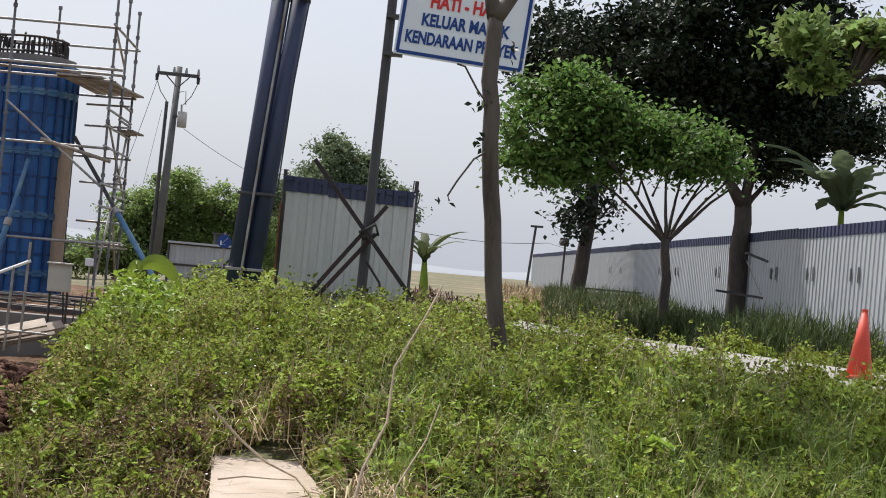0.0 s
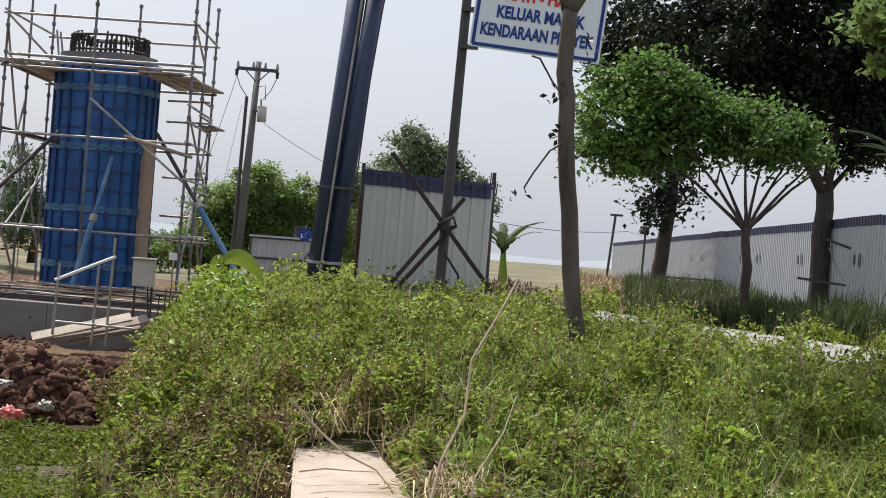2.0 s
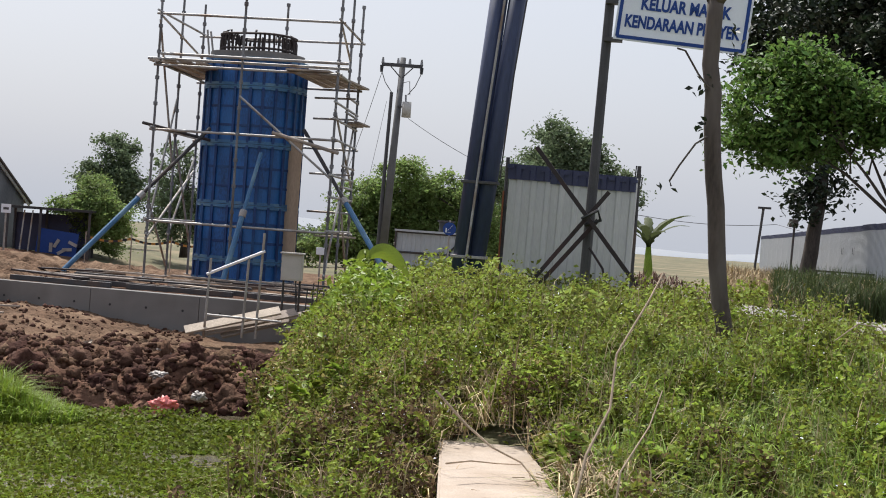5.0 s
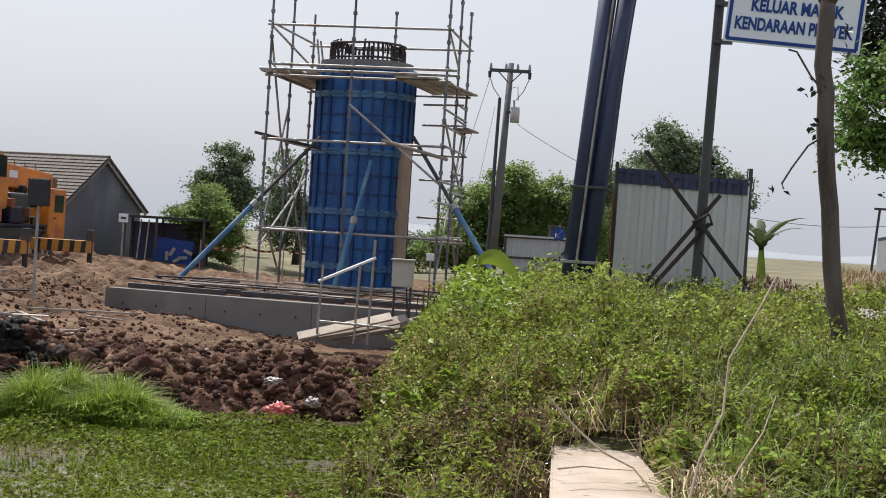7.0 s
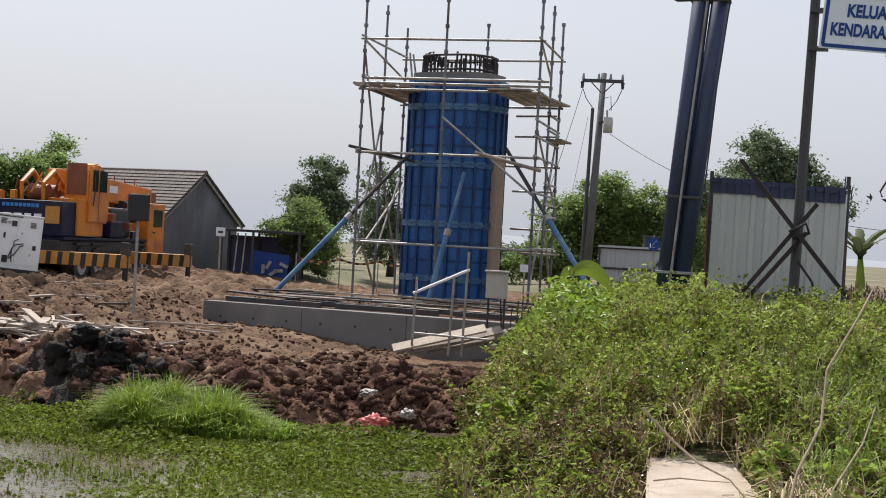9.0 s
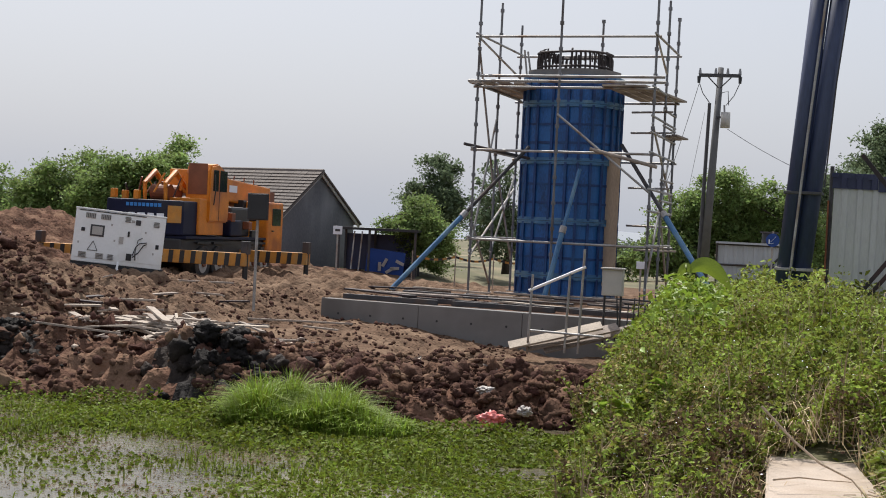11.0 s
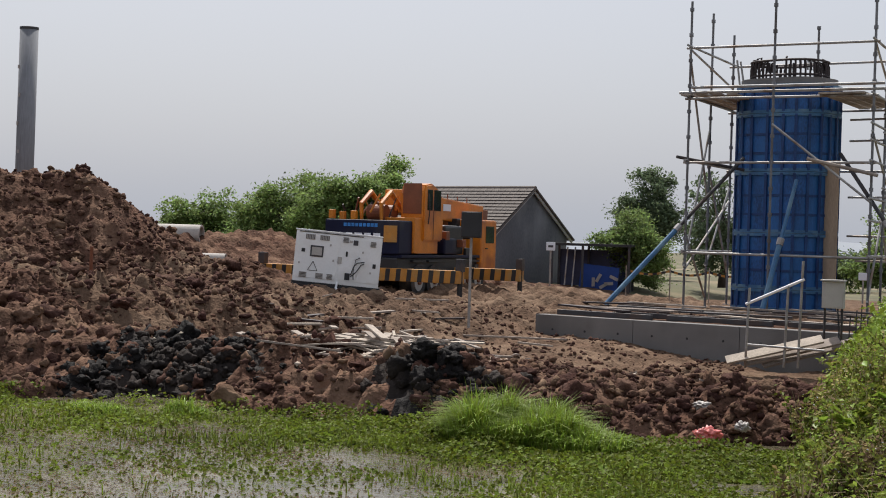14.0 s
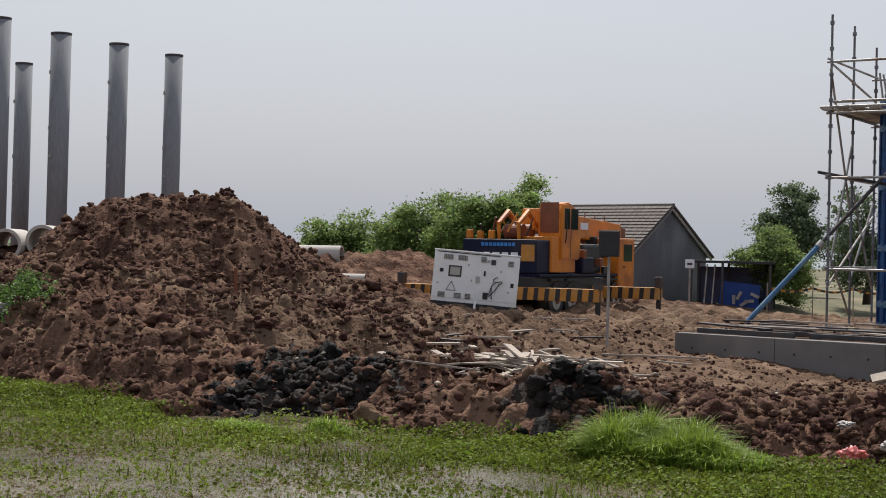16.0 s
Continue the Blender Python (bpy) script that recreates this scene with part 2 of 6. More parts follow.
def rod(bm, a, b, r, r2=None, sides=8):
    """Adds a round bar from a to b."""
    a, b = Vector(a), Vector(b)
    d = b - a
    m = Matrix.Translation((a + b) / 2) @ d.to_track_quat("Z", "Y").to_matrix().to_4x4()
    bmesh.ops.create_cone(bm, cap_ends=True, segments=sides, radius1=r, radius2=r if r2 is None else r2, depth=d.length, matrix=m)
    return bm


def bar(bm, a, b, w, h):
    """Adds a square-edged beam from a to b."""
    a, b = Vector(a), Vector(b)
    d = b - a
    return box(bm, *((a + b) / 2), w, h, d.length, d.to_track_quat("Z", "Y").to_matrix().to_4x4())


def bent(bm, pts, radii, sides=8):
    """Adds a tapering tube through the points."""
    rings = []
    pts = [Vector(p) for p in pts]
    for i, p in enumerate(pts):
        d = (pts[min(i + 1, len(pts) - 1)] - pts[max(i - 1, 0)]).normalized()
        u = d.orthogonal().normalized() if abs(d.z) > 0.99 else d.cross(Vector((0, 0, 1))).normalized()
        v = d.cross(u)
        rings.append([bm.verts.new(p + (u * math.cos(k * 2 * math.pi / sides) + v * math.sin(k * 2 * math.pi / sides)) * radii[i]) for k in range(sides)])
    for r, s in zip(rings, rings[1:]):
        for k in range(sides):
            bm.faces.new((r[k], r[(k + 1) % sides], s[(k + 1) % sides], s[k]))
    bm.faces.new(rings[-1])
    bm.faces.new(rings[0][::-1])
    bmesh.ops.recalc_face_normals(bm, faces=bm.faces[:])
    return bm


def raw_mesh(name, verts, quads, material, smooth=False):
    """A mesh straight from arrays of vertices and of quads (or triangles)."""
    me = bpy.data.meshes.new(name)
    n, k = len(quads), quads.shape[1]
    me.vertices.add(len(verts))
    me.vertices.foreach_set("co", np.ascontiguousarray(verts, dtype=np.float32).ravel())
    me.loops.add(n * k)
    me.loops.foreach_set("vertex_index", np.ascontiguousarray(quads, dtype=np.int32).ravel())
    me.polygons.add(n)
    me.polygons.foreach_set("loop_start", np.arange(0, n * k, k, dtype=np.int32))
    me.update(calc_edges=True)
    me.materials.append(material)
    if smooth:
        me.shade_smooth()
    return me


RNG = np.random.default_rng(5)


def leaf_mesh(name, centre, size, material, up=0.5, slim=0.55):
    """Leaves as folded diamonds at the centres; up: how far they lie flat."""
    n = len(centre)
    size = np.broadcast_to(np.asarray(size, dtype=float), (n,))
    nrm = RNG.normal(size=(n, 3))
    nrm /= np.linalg.norm(nrm, axis=1)[:, None]
    nrm[:, 2] = np.abs(nrm[:, 2]) + up
    nrm /= np.linalg.norm(nrm, axis=1)[:, None]
    a = np.cross(nrm, RNG.normal(size=(n, 3)))
    a /= np.linalg.norm(a, axis=1)[:, None] + 1e-9
    b = np.cross(nrm, a)
    s = size[:, None]
    mid = centre - nrm * s * 0.12
    v = np.stack([mid - a * s * 0.5, centre + b * s * slim * 0.5, mid + a * s * 0.5, centre - b * s * slim * 0.5], 1).reshape(-1, 3)
    i = np.arange(n)[:, None] * 4
    tri = np.concatenate([i + np.array([0, 1, 2]), i + np.array([0, 2, 3])], 1).reshape(-1, 3)
    return raw_mesh(name, v, tri, material)


def blade_mesh(name, root, height, width, material, droop=0.5):
    """Grass blades from the roots, each of two bent pieces."""
    n = len(root)
    height = np.broadcast_to(np.asarray(height, dtype=float), (n,))[:, None]
    ang = RNG.uniform(0, 2 * np.pi, n)
    d = np.stack([np.cos(ang), np.sin(ang), np.zeros(n)], 1)
    w = np.stack([-np.sin(ang), np.cos(ang), np.zeros(n)], 1) * width * 0.5
    lean = RNG.uniform(0.1, 1.0, (n, 1)) * droop
    z = np.array([0, 0, 1.0])
    m = root + z * height * 0.6 + d * height * lean * 0.35
    t = root + z * height * (1 - 0.35 * lean) + d * height * lean
    v = np.stack([root - w, root + w, m + w * 0.8, m - w * 0.8, t], 1).reshape(-1, 3)
    i = np.arange(n)[:, None] * 5
    tri = np.concatenate([i + np.array([0, 1, 2]), i + np.array([0, 2, 3]), i + np.array([3, 2, 4])], 1).reshape(-1, 3)
    return raw_mesh(name, v, tri, material)


def value_noise(x, y, seed=0):
    """Smooth noise between -1 and 1 on a lattice of one metre."""
    xi, yi = np.floor(x).astype(np.int64), np.floor(y).astype(np.int64)
    fx, fy = x - xi, y - yi
    fx, fy = fx * fx * (3 - 2 * fx), fy * fy * (3 - 2 * fy)

    def h(a, b):
        k = np.sin(a * 127.1 + b * 311.7 + seed * 74.7) * 43758.5453
        return (k - np.floor(k)) * 2 - 1
    return (h(xi, yi) * (1 - fx) + h(xi + 1, yi) * fx) * (1 - fy) + (h(xi, yi + 1) * (1 - fx) + h(xi + 1, yi + 1) * fx) * fy


def fractal(x, y, scale, octaves=4, seed=0):
    s, a, f = 0, 1.0, 1.0 / scale
    for k in range(octaves):
        s = s + a * value_noise(x * f, y * f, seed + k)
        a, f = a * 0.5, f * 2.03
    return s


def smooth(a, b, x):
    t = np.clip((x - a) / (b - a), 0, 1)
    return t * t * (3 - 2 * t)


# ---- lie of the land ----
WATER = -0.6
SHORE_X = [-60, -24, -19.5, -17.2, -15.0, -13.0, -11.5, -10.0, -6.9, -5.8, -5.2, -4.0, -2.0]
SHORE_Y = [13, 14.8, 14.8, 14.7, 14.1, 14.8, 14.7, 15.1, 14.9, 15.2, 15.7, 16.7, 17.7]
BANK_Y = [0, 8, 13, 17, 24, 31, 45, 80]
BANK_X = [-3.2, -3.2, -3.7, -4.5, -6.2, -7.9, -10, -12]
VERGE_D = [0, 4, 7, 9, 10.5, 12, 14, 16, 18, 20, 23, 27, 200]
VERGE_Z = [0.25, 0.15, -0.55, -0.7, -0.55, -0.36, -0.02, 0.27, 0.37, 0.44, 0.53, 0.72, 0.74]
ROAD_FAR = [(9.5, 16.0), (7.0, 20.0), (4.7, 24.0), (3.5, 26.9), (2.15, 29.4), (0.7, 33.5), (-0.8, 39), (-3, 50), (-6, 70), (-10, 100)]
MOUNDS = [(48.0, 38, 1.85, 1.9), (45.0, 38.3, 1.0, 1.6), (50.2, 39, 0.45, 2.0), (42.0, 37.4, 1.15, 1.5), (43.4, 37.8, 0.35, 1.2), (30.2, 19.7, 0.42, 0.6), (31.4, 20.4, 0.2, 0.6), (40.2, 23.6, 0.3, 0.9), (41.8, 23.2, 0.2, 0.6), (38.5, 50, 0.75, 3.0), (35.5, 52, 0.6, 3.0), (52.5, 31, 0.5, 3.0), (48.5, 30, 0.35, 2.0), (51.3, 52.5, 1.25, 2.4), (40.0, 46.3, 0.85, 1.3), (38.6, 42.8, 0.55, 1.2)]


def land(x, y):
    """Height of the ground."""
    d = np.hypot(x, y)
    shore = np.interp(x, SHORE_X, SHORE_Y) + 0.35 * fractal(x, y, 1.7, 2, 3)
    u = y - shore
    left = smooth(-15.5, -19, x)
    crest = -0.2 + 0.65 * left
    site = -0.95 + (crest + 0.95) * smooth(-0.6, 2.4, u)
    pit = smooth(19.5, 27, y) * (1 - smooth(32.5, 33.6, y)) * (0.5 * smooth(-16.9, -15.0, x) + 0.4 * smooth(-14.5, -9.5, x))
    site = site - pit
    back = smooth(26.5, 31, y) * smooth(-24.5, -19, x) * (0.0 - crest)
    site = site + 0.3 * np.exp(-((x + 20.5) ** 2 + (y - 30.0) ** 2) / 3.4)
    site = site + back - 0.4 * smooth(43, 52, y) * smooth(-14, -18, x)
    for az, dist, h, s in MOUNDS:
        c = far_at(az, dist)
        site = site + h * np.exp(-((x - c.x) ** 2 + (y - c.y) ** 2) / (2 * s * s))
    bank = x - np.interp(y, BANK_Y, BANK_X)
    verge = np.interp(d, VERGE_D, VERGE_Z)
    pond_side = -0.95 + (site + 0.95) * smooth(-0.45, 0.35, u)
    k = smooth(-0.6, 3.2, bank + 0.3 * fractal(x, y, 1.5, 2, 9))
    return pond_side * (1 - k) + verge * k


def rough(x, y):
    """Broken, clodded surface of the dug soil."""
    shore = np.interp(x, SHORE_X, SHORE_Y)
    bank = x - np.interp(y, BANK_Y, BANK_X)
    k = (1 - smooth(-1.2, 0.8, bank)) * smooth(-0.8, 0.6, y - shore) * (1 - smooth(44, 56, y))
    near = 1 - 0.3 * smooth(5, 11, y - shore) - 0.45 * smooth(2.5, 5, y - shore) * smooth(-17.5, -15, x)
    n = fractal(x, y, 1.3, 5, 11) + 0.9 * fractal(x, y, 3.1, 2, 15)
    c = far_at(46, 37)
    heap = 1 + 1.3 * np.exp(-((x - c.x) ** 2 + (y - c.y) ** 2) / 30)
    return k * near * (heap * (0.17 * n - 0.1 * np.abs(fractal(x, y, 0.85, 2, 33))) + 0.2 * np.abs(fractal(x, y, 0.5, 3, 21)) - 0.06 + 0.13 * fractal(x, y, 0.28, 3, 27) - 0.1 * np.abs(fractal(x, y, 0.17, 2, 29)) + 0.04)


def height(x, y):
    x, y = np.asarray(x, dtype=float), np.asarray(y, dtype=float)
    return land(x, y) + rough(x, y)


def ground_z(x, y):
    return float(height(np.array([x]), np.array([y]))[0])


def on(az, d, lift=0.0):
    p = at(az, d)
    p.z = ground_z(p.x, p.y) + lift
    return p


# one sheet of ground: fine squares where the camera looks, coarse beyond
def axis(stops):
    out = []
    for (a, b, n) in stops:
        out.append(np.linspace(a, b, n, endpoint=False))
    return np.concatenate(out + [[stops[-1][1]]])


gx = axis([(-3000, -200, 10), (-200, -60, 20), (-60, -34, 40), (-34, -1, 490), (-1, 8, 50), (8, 60, 40), (60, 3000, 14)])
gy = axis([(-3000, -100, 8), (-100, 0, 12), (0, 13, 30), (13, 36, 340), (36, 44, 100), (44, 70, 50), (70, 200, 26), (200, 3000, 12)])
GX, GY = np.meshgrid(gx, gy)
GZ = height(GX, GY)
ids = np.arange(GX.size).reshape(GX.shape)
quads = np.stack([ids[:-1, :-1], ids[:-1, 1:], ids[1:, 1:], ids[1:, :-1]], -1).reshape(-1, 4)
ground = new("ground", raw_mesh("ground", np.stack([GX, GY, GZ], -1).reshape(-1, 3), quads, M_SOIL, True))
tagged(ground, "brown dug soil rising from the pond to a level building site", "ground", kind="structure")
fx_, fy_ = GX[:-1, :-1], GY[:-1, :-1]
field = ((fx_ - np.interp(fy_, BANK_Y, BANK_X) > 0.3) | (fy_ > 52) | (fx_ > -2) | (fy_ < 12)).reshape(-1)
ground.data.materials.append(M_FIELD)
ground.data.materials.append(M_MUD)
MUD = [(40.6, 21.6, 1.5, 1.2), (43.2, 20.6, 1.0, 0.8), (30.2, 19.0, 1.05, 1.1), (38.3, 21.6, 0.6, 0.6), (28.4, 18.8, 0.4, 0.4)]
wet = np.zeros(fx_.shape)
for az, d, sx, sy in MUD:
    c = at(az, d)
    wet = np.maximum(wet, 1 - np.hypot((fx_ - c.x) / sx, (fy_ - c.y) / sy))
wet = (wet + 0.22 * fractal(fx_, fy_, 0.4, 3, 141) * (wet > 0) > 0.12).reshape(-1)
ground.data.materials.append(M_DUST)
back_ = fy_ - np.interp(fx_, SHORE_X, SHORE_Y)
trodden = (smooth(3.2, 4.6, back_) * smooth(-24.0, -21.5, fx_) + 0.3 * fractal(fx_, fy_, 1.1, 3, 151) > 0.5).reshape(-1)
ground.data.polygons.foreach_set("material_index", np.where(field, 1, np.where(wet, 2, np.where(trodden, 3, 0))).astype(np.int32))

bm = bmesh.new()
box(bm, -30, 8, WATER - 0.15, 60, 26, 0.3)
water = new("water", mesh_of("water", bm, water_mat))
tagged(water, "shallow murky grey pond water with plants floating on it", "water", kind="structure")

# road: a light strip that bends away to the left behind the sheet fence
bm = bmesh.new()
ROAD_Z = 0.79
far = [Vector((x, y, ROAD_Z)) for x, y in ROAD_FAR]
rows_ = []
for i, p in enumerate(far):
    d = (far[min(i + 1, len(far) - 1)] - far[max(i - 1, 0)]).normalized()
    nrm = Vector((-d.y, d.x, 0))
    q = p + nrm * 3.6
    rows_.append([bm.verts.new(v) for v in (p + Vector((0, 0, -0.2)), p, q, q + Vector((0, 0, -0.2)))])
for r, s in zip(rows_, rows_[1:]):
    for k in range(3):
        bm.faces.new((r[k], r[k + 1], s[k + 1], s[k]))
bmesh.ops.recalc_face_normals(bm, faces=bm.faces[:])
road = new("road", mesh_of("road", bm, M_ROAD))
tagged(road, "narrow pale concrete road beside the weedy verge", "road", kind="structure")


# ---- bridge pier in its blue form, with its footing ----
def pier(place):
    t = thing("bridge_pier", "concrete bridge pier in blue steel formwork, rebar above the top", "pier", place, -14)
    W, D, H = 2.96, 2.3, 6.45

    def outline(w, d, k=9):
        """Rounded oblong."""
        r, pts = d * 0.42, []
        for cx, cy, a0 in ((w / 2 - r, d / 2 - r, 0), (-w / 2 + r, d / 2 - r, 90), (-w / 2 + r, -d / 2 + r, 180), (w / 2 - r, -d / 2 + r, 270)):
            for i in range(k):
                a = radians(a0 + 90 * i / (k - 1))
                pts.append((cx + r * math.cos(a), cy + r * math.sin(a)))
        return pts

    def prism(bm, w, d, z0, z1):
        o = outline(w, d)
        lo, hi = [bm.verts.new((x, y, z0)) for x, y in o], [bm.verts.new((x, y, z1)) for x, y in o]
        for i in range(len(o)):
            j = (i + 1) % len(o)
            bm.faces.new((lo[i], lo[j], hi[j], hi[i]))
        bm.faces.new(hi)
        bm.faces.new(lo[::-1])
        return bm
    part("concrete_core", prism(bmesh.new(), W - 0.24, D - 0.24, 0.05, H + 0.2), M_CONCRETE, t, "rough grey concrete rim")
    # form panels: three lifts, each with a flange at its foot and head and upright ribs
    lifts = [(0.0, 0.6), (0.62, 2.2), (2.22, 3.95), (3.97, 5.62), (5.64, H)]
    for z0, z1 in lifts:
        p = part("form_lift", prism(bmesh.new(), W - 0.12, D - 0.12, z0, z1), M_BLUE, t)
        for z in (z0 + 0.04, z1 - 0.04):
            part("flange", prism(bmesh.new(), W, D, z - 0.045, z + 0.045), M_BLUE_L, p, "lighter blue bolted flange")
        for z in np.arange(z0 + 0.52, z1 - 0.25, 0.54):
            part("waler", prism(bmesh.new(), W - 0.08, D - 0.08, z - 0.035, z + 0.035), M_BLUE_D, p)
        o = outline(W - 0.04, D - 0.04, 5)
        for i in range(len(o)):
            (x0, y0), (x1, y1) = o[i], o[(i + 1) % len(o)]
            n = max(1, round(math.hypot(x1 - x0, y1 - y0) / 0.42))
            for k in range(n):
                x, y = x0 + (x1 - x0) * k / n, y0 + (y1 - y0) * k / n
                part("rib", box(bmesh.new(), x, y, (z0 + z1) / 2, 0.08, 0.05, z1 - z0 - 0.06, Matrix.Rotation(math.atan2(y1 - y0, x1 - x0), 4, "Z")), M_BLUE_D, p)
    # rebar crown: upright bars bent inward under two hoops
    cage = part("rebar_cage", bmesh.new(), M_REBAR, t, "dark rebar crown with hoops")
    o = outline(W - 0.78, D - 0.6, 9)
    hoop = [Vector((x, y, H + 0.62)) for x, y in o]
    for z in (0.3, 0.72):
        bm = bmesh.new()
        for i in range(len(hoop)):
            a, b = hoop[i].copy(), hoop[(i + 1) % len(hoop)].copy()
            a.z = b.z = H + z
            rod(bm, a, b, 0.035, sides=6)
        part("hoop", bm, M_REBAR, cage)
    for i, (x, y) in enumerate(o):
        f = 0.82 + 0.1 * random.random()
        z = H + 0.6 + 0.2 * random.random()
        part("starter_bar", bent(bmesh.new(), [(x, y, H), (x, y, z - 0.1), (x * 0.96, y * 0.96, z), (x * f, y * f, z + 0.05), (x * f, y * f, z - 0.25)], [0.03] * 5, 6), M_REBAR, cage)
    part("side_ladder", rod(rod(bmesh.new(), (-W / 2 + 0.15, -0.5, H - 0.1), (-W / 2, -0.5, H + 0.85), 0.03), (-W / 2 + 0.3, -0.5, H - 0.1), (-W / 2 + 0.12, -0.5, H + 0.8), 0.03), M_TUBE, t)
    part("form_board", box(bmesh.new(), W / 2 + 0.12, -0.25, 2.35, 0.42, 0.06, 3.9, bevel=0.008), M_PLY, t, "upright plywood board beside the form")
    return t


PIER = at(16.42, 43.1, 0.02) + Vector((-0.06, -0.22, 0))
pier(PIER)

bm = bmesh.new()
c0, c1 = Vector((-15.65, 31.75, 0)), Vector((-7.6, 31.05, 0))
dirw = (c1 - c0).normalized()
nw = Vector((-dirw.y, dirw.x, 0))
mid = (c0 + c1) / 2
footing = thing("footing_wall", "long grey cast concrete footing wall with a pale edge", "wall", (mid.x, mid.y, -1.1), math.degrees(math.atan2(dirw.y, dirw.x)))
WL = (c1 - c0).length
for i in range(3):
    part("wall_panel", box(bmesh.new(), -WL / 2 + WL / 6 + i * WL / 3, 0.2, 0.55, WL / 3 - 0.012, 0.4, 1.1, bevel=0.012), M_CONCRETE, footing)
for i in range(9):
    part("tie_hole", rod(bmesh.new(), (-WL / 2 + 0.5 + i * 0.9, -0.006, 0.75), (-WL / 2 + 0.5 + i * 0.9, 0.02, 0.75), 0.03), M_BLACK, footing)
deck = part("working_floor", box(bmesh.new(), 0.2, 3.1, 1.04, WL, 5.4, 0.1), M_SOIL, footing)

# ---- scaffold round the pier ----
def scaffold():
    t = thing("scaffold", "galvanised tube scaffold with plank platforms round the pier", "scaffold", (0, 0, 0))
    A, B, C = Vector((-14.32, 38.5, 0)), Vector((-14.48, 40.75, 0)), Vector((-14.55, 42.9, 0))
    DM, F, G, H = Vector((-11.9, 38.5, 0)), Vector((-9.2, 38.6, 0)), Vector((-9.36, 40.7, 0)), Vector((-9.53, 42.75, 0))
    E = Vector((-11.95, 43.0, 0))
    tops = ((A, 8.7), (B, 8.7), (C, 8.35), (DM, 8.9), (F, 8.8), (G, 8.7), (H, 8.5), (E, 8.5))
    for p, top in tops:
        s = part("standard", rod(bmesh.new(), (p.x, p.y, 0.0), (p.x, p.y, top), 0.036), M_STD, t)
        for k in range(1, 12):
            z = 0.55 + k * 0.72
            if z < top:
                part("coupler", rod(bmesh.new(), (p.x, p.y, z - 0.05), (p.x, p.y, z + 0.05), 0.06, sides=6), M_STD, s)
        part("base_plate", box(bmesh.new(), p.x, p.y, 0.01, 0.18, 0.18, 0.02), M_TUBE, s)

    def ledger(p, q, z, over=0.35, r=0.035, m=M_TUBE, name="ledger", dz=0.0):
        d = (q - p).normalized() * over
        part(name, rod(bmesh.new(), (p.x - d.x, p.y - d.y, z), (q.x + d.x, q.y + d.y, z + dz), r), m, t)
    for z in (1.6, 4.15, 5.95, 7.38):
        ledger(A, F, z, 0.12)
        ledger(C, H, z - 0.02, 0.12)
        ledger(A, C, z + 0.05, 0.3)
        ledger(F, H, z + 0.05, 0.3)
    for z in (2.6, 3.2, 4.75, 5.2):
        ledger(F, H, z, 0.25)
        ledger(G, H, z + 0.35, 0.2)
    for z in (2.2, 3.3, 4.9, 5.5):
        ledger(G + Vector((-0.8, 0.2, 0)), G, z, 0.25, 0.03)
    ledger(A, F, 6.12, 0.3, 0.04)
    ledger(A + Vector((0.4, -0.12, 0)), F + Vector((0, -0.12, 0)), 6.25, 0.3, 0.04)
    # braces
    for a, b in (((A, 1.2), (B, 5.2)), ((B, 3.2), (A, 7.2)), ((C, 1.0), (B, 4.2)), ((DM, 5.2), (F, 3.1)), ((A, 1.1), (C, 3.2)), ((F, 0.4), (G, 2.8)), ((G, 2.6), (H, 5.2)), ((H, 0.5), (G, 2.6)), ((H, 3), (F, 5)), ((F, 7.4), (G, 6.6)), ((A, 7.35), (C, 6.7)), ((B, 1.2), (C, 3.6)), ((A, 2.2), (B, 0.3))):
        part("brace", rod(bmesh.new(), (a[0].x, a[0].y - 0.06, a[1]), (b[0].x, b[0].y - 0.06, b[1]), 0.033), M_TUBE, t)
    ledger(A + Vector((-0.2, -0.1, 0)), B + Vector((1.6, 0, 0)), 4.3, 0.1, 0.045, M_TUBE_D, "cross_tube", -0.35)
    ledger(F + Vector((-1.6, -0.15, 0)), F + Vector((0.1, -0.15, 0)), 4.25, 0.1, 0.05, M_PLANK, "putlog", -0.45)
    # platforms of separate planks on both flanks and across the front
    for k in range(4):
        x = -14.4 + 0.36 * k
        part("plank", box(bmesh.new(), x, 40.7, 6.06 + 0.01 * k, 0.3, 4.6 - 0.3 * k, 0.05, Matrix.Rotation(0.02 * k, 4, "Z")), M_PLANK, t)
        x = -10.5 + 0.34 * k
        part("plank", box(bmesh.new(), x, 40.7, 6.02, 0.3, 4.5, 0.05, Matrix.Rotation(-0.015 * k, 4, "Z")), M_PLANK, t)
    for k in range(3):
        part("plank", box(bmesh.new(), -9.6 + 0.2 * k, 42.1, 4.85 + 0.02 * k, 0.16, 1.6, 0.05), M_PLANK, t)
        part("plank", box(bmesh.new(), -10.0 + 0.25 * k, 42.0, 1.5, 0.2, 2.6, 0.05), M_PLANK, t)
    return t


scaffold()

# raking props that hold the form
def prop(name, a, b, label, inner=None):
    t = thing(name, label, "prop", (0, 0, 0), group="raking props")
    a, b = Vector(a), Vector(b)
    m = a.lerp(b, 0.52)
    part("outer_tube", rod(bmesh.new(), a, m, 0.075), M_BLUE_L, t)
    part("inner_tube", rod(bmesh.new(), m, b, 0.055), inner or M_TUBE_D, t)
    part("collar", rod(bmesh.new(), m - (b - a).normalized() * 0.1, m + (b - a).normalized() * 0.1, 0.1), M_TUBE, t)
    part("foot", box(bmesh.new(), a.x, a.y, a.z, 0.3, 0.3, 0.04), M_TUBE_D, t)




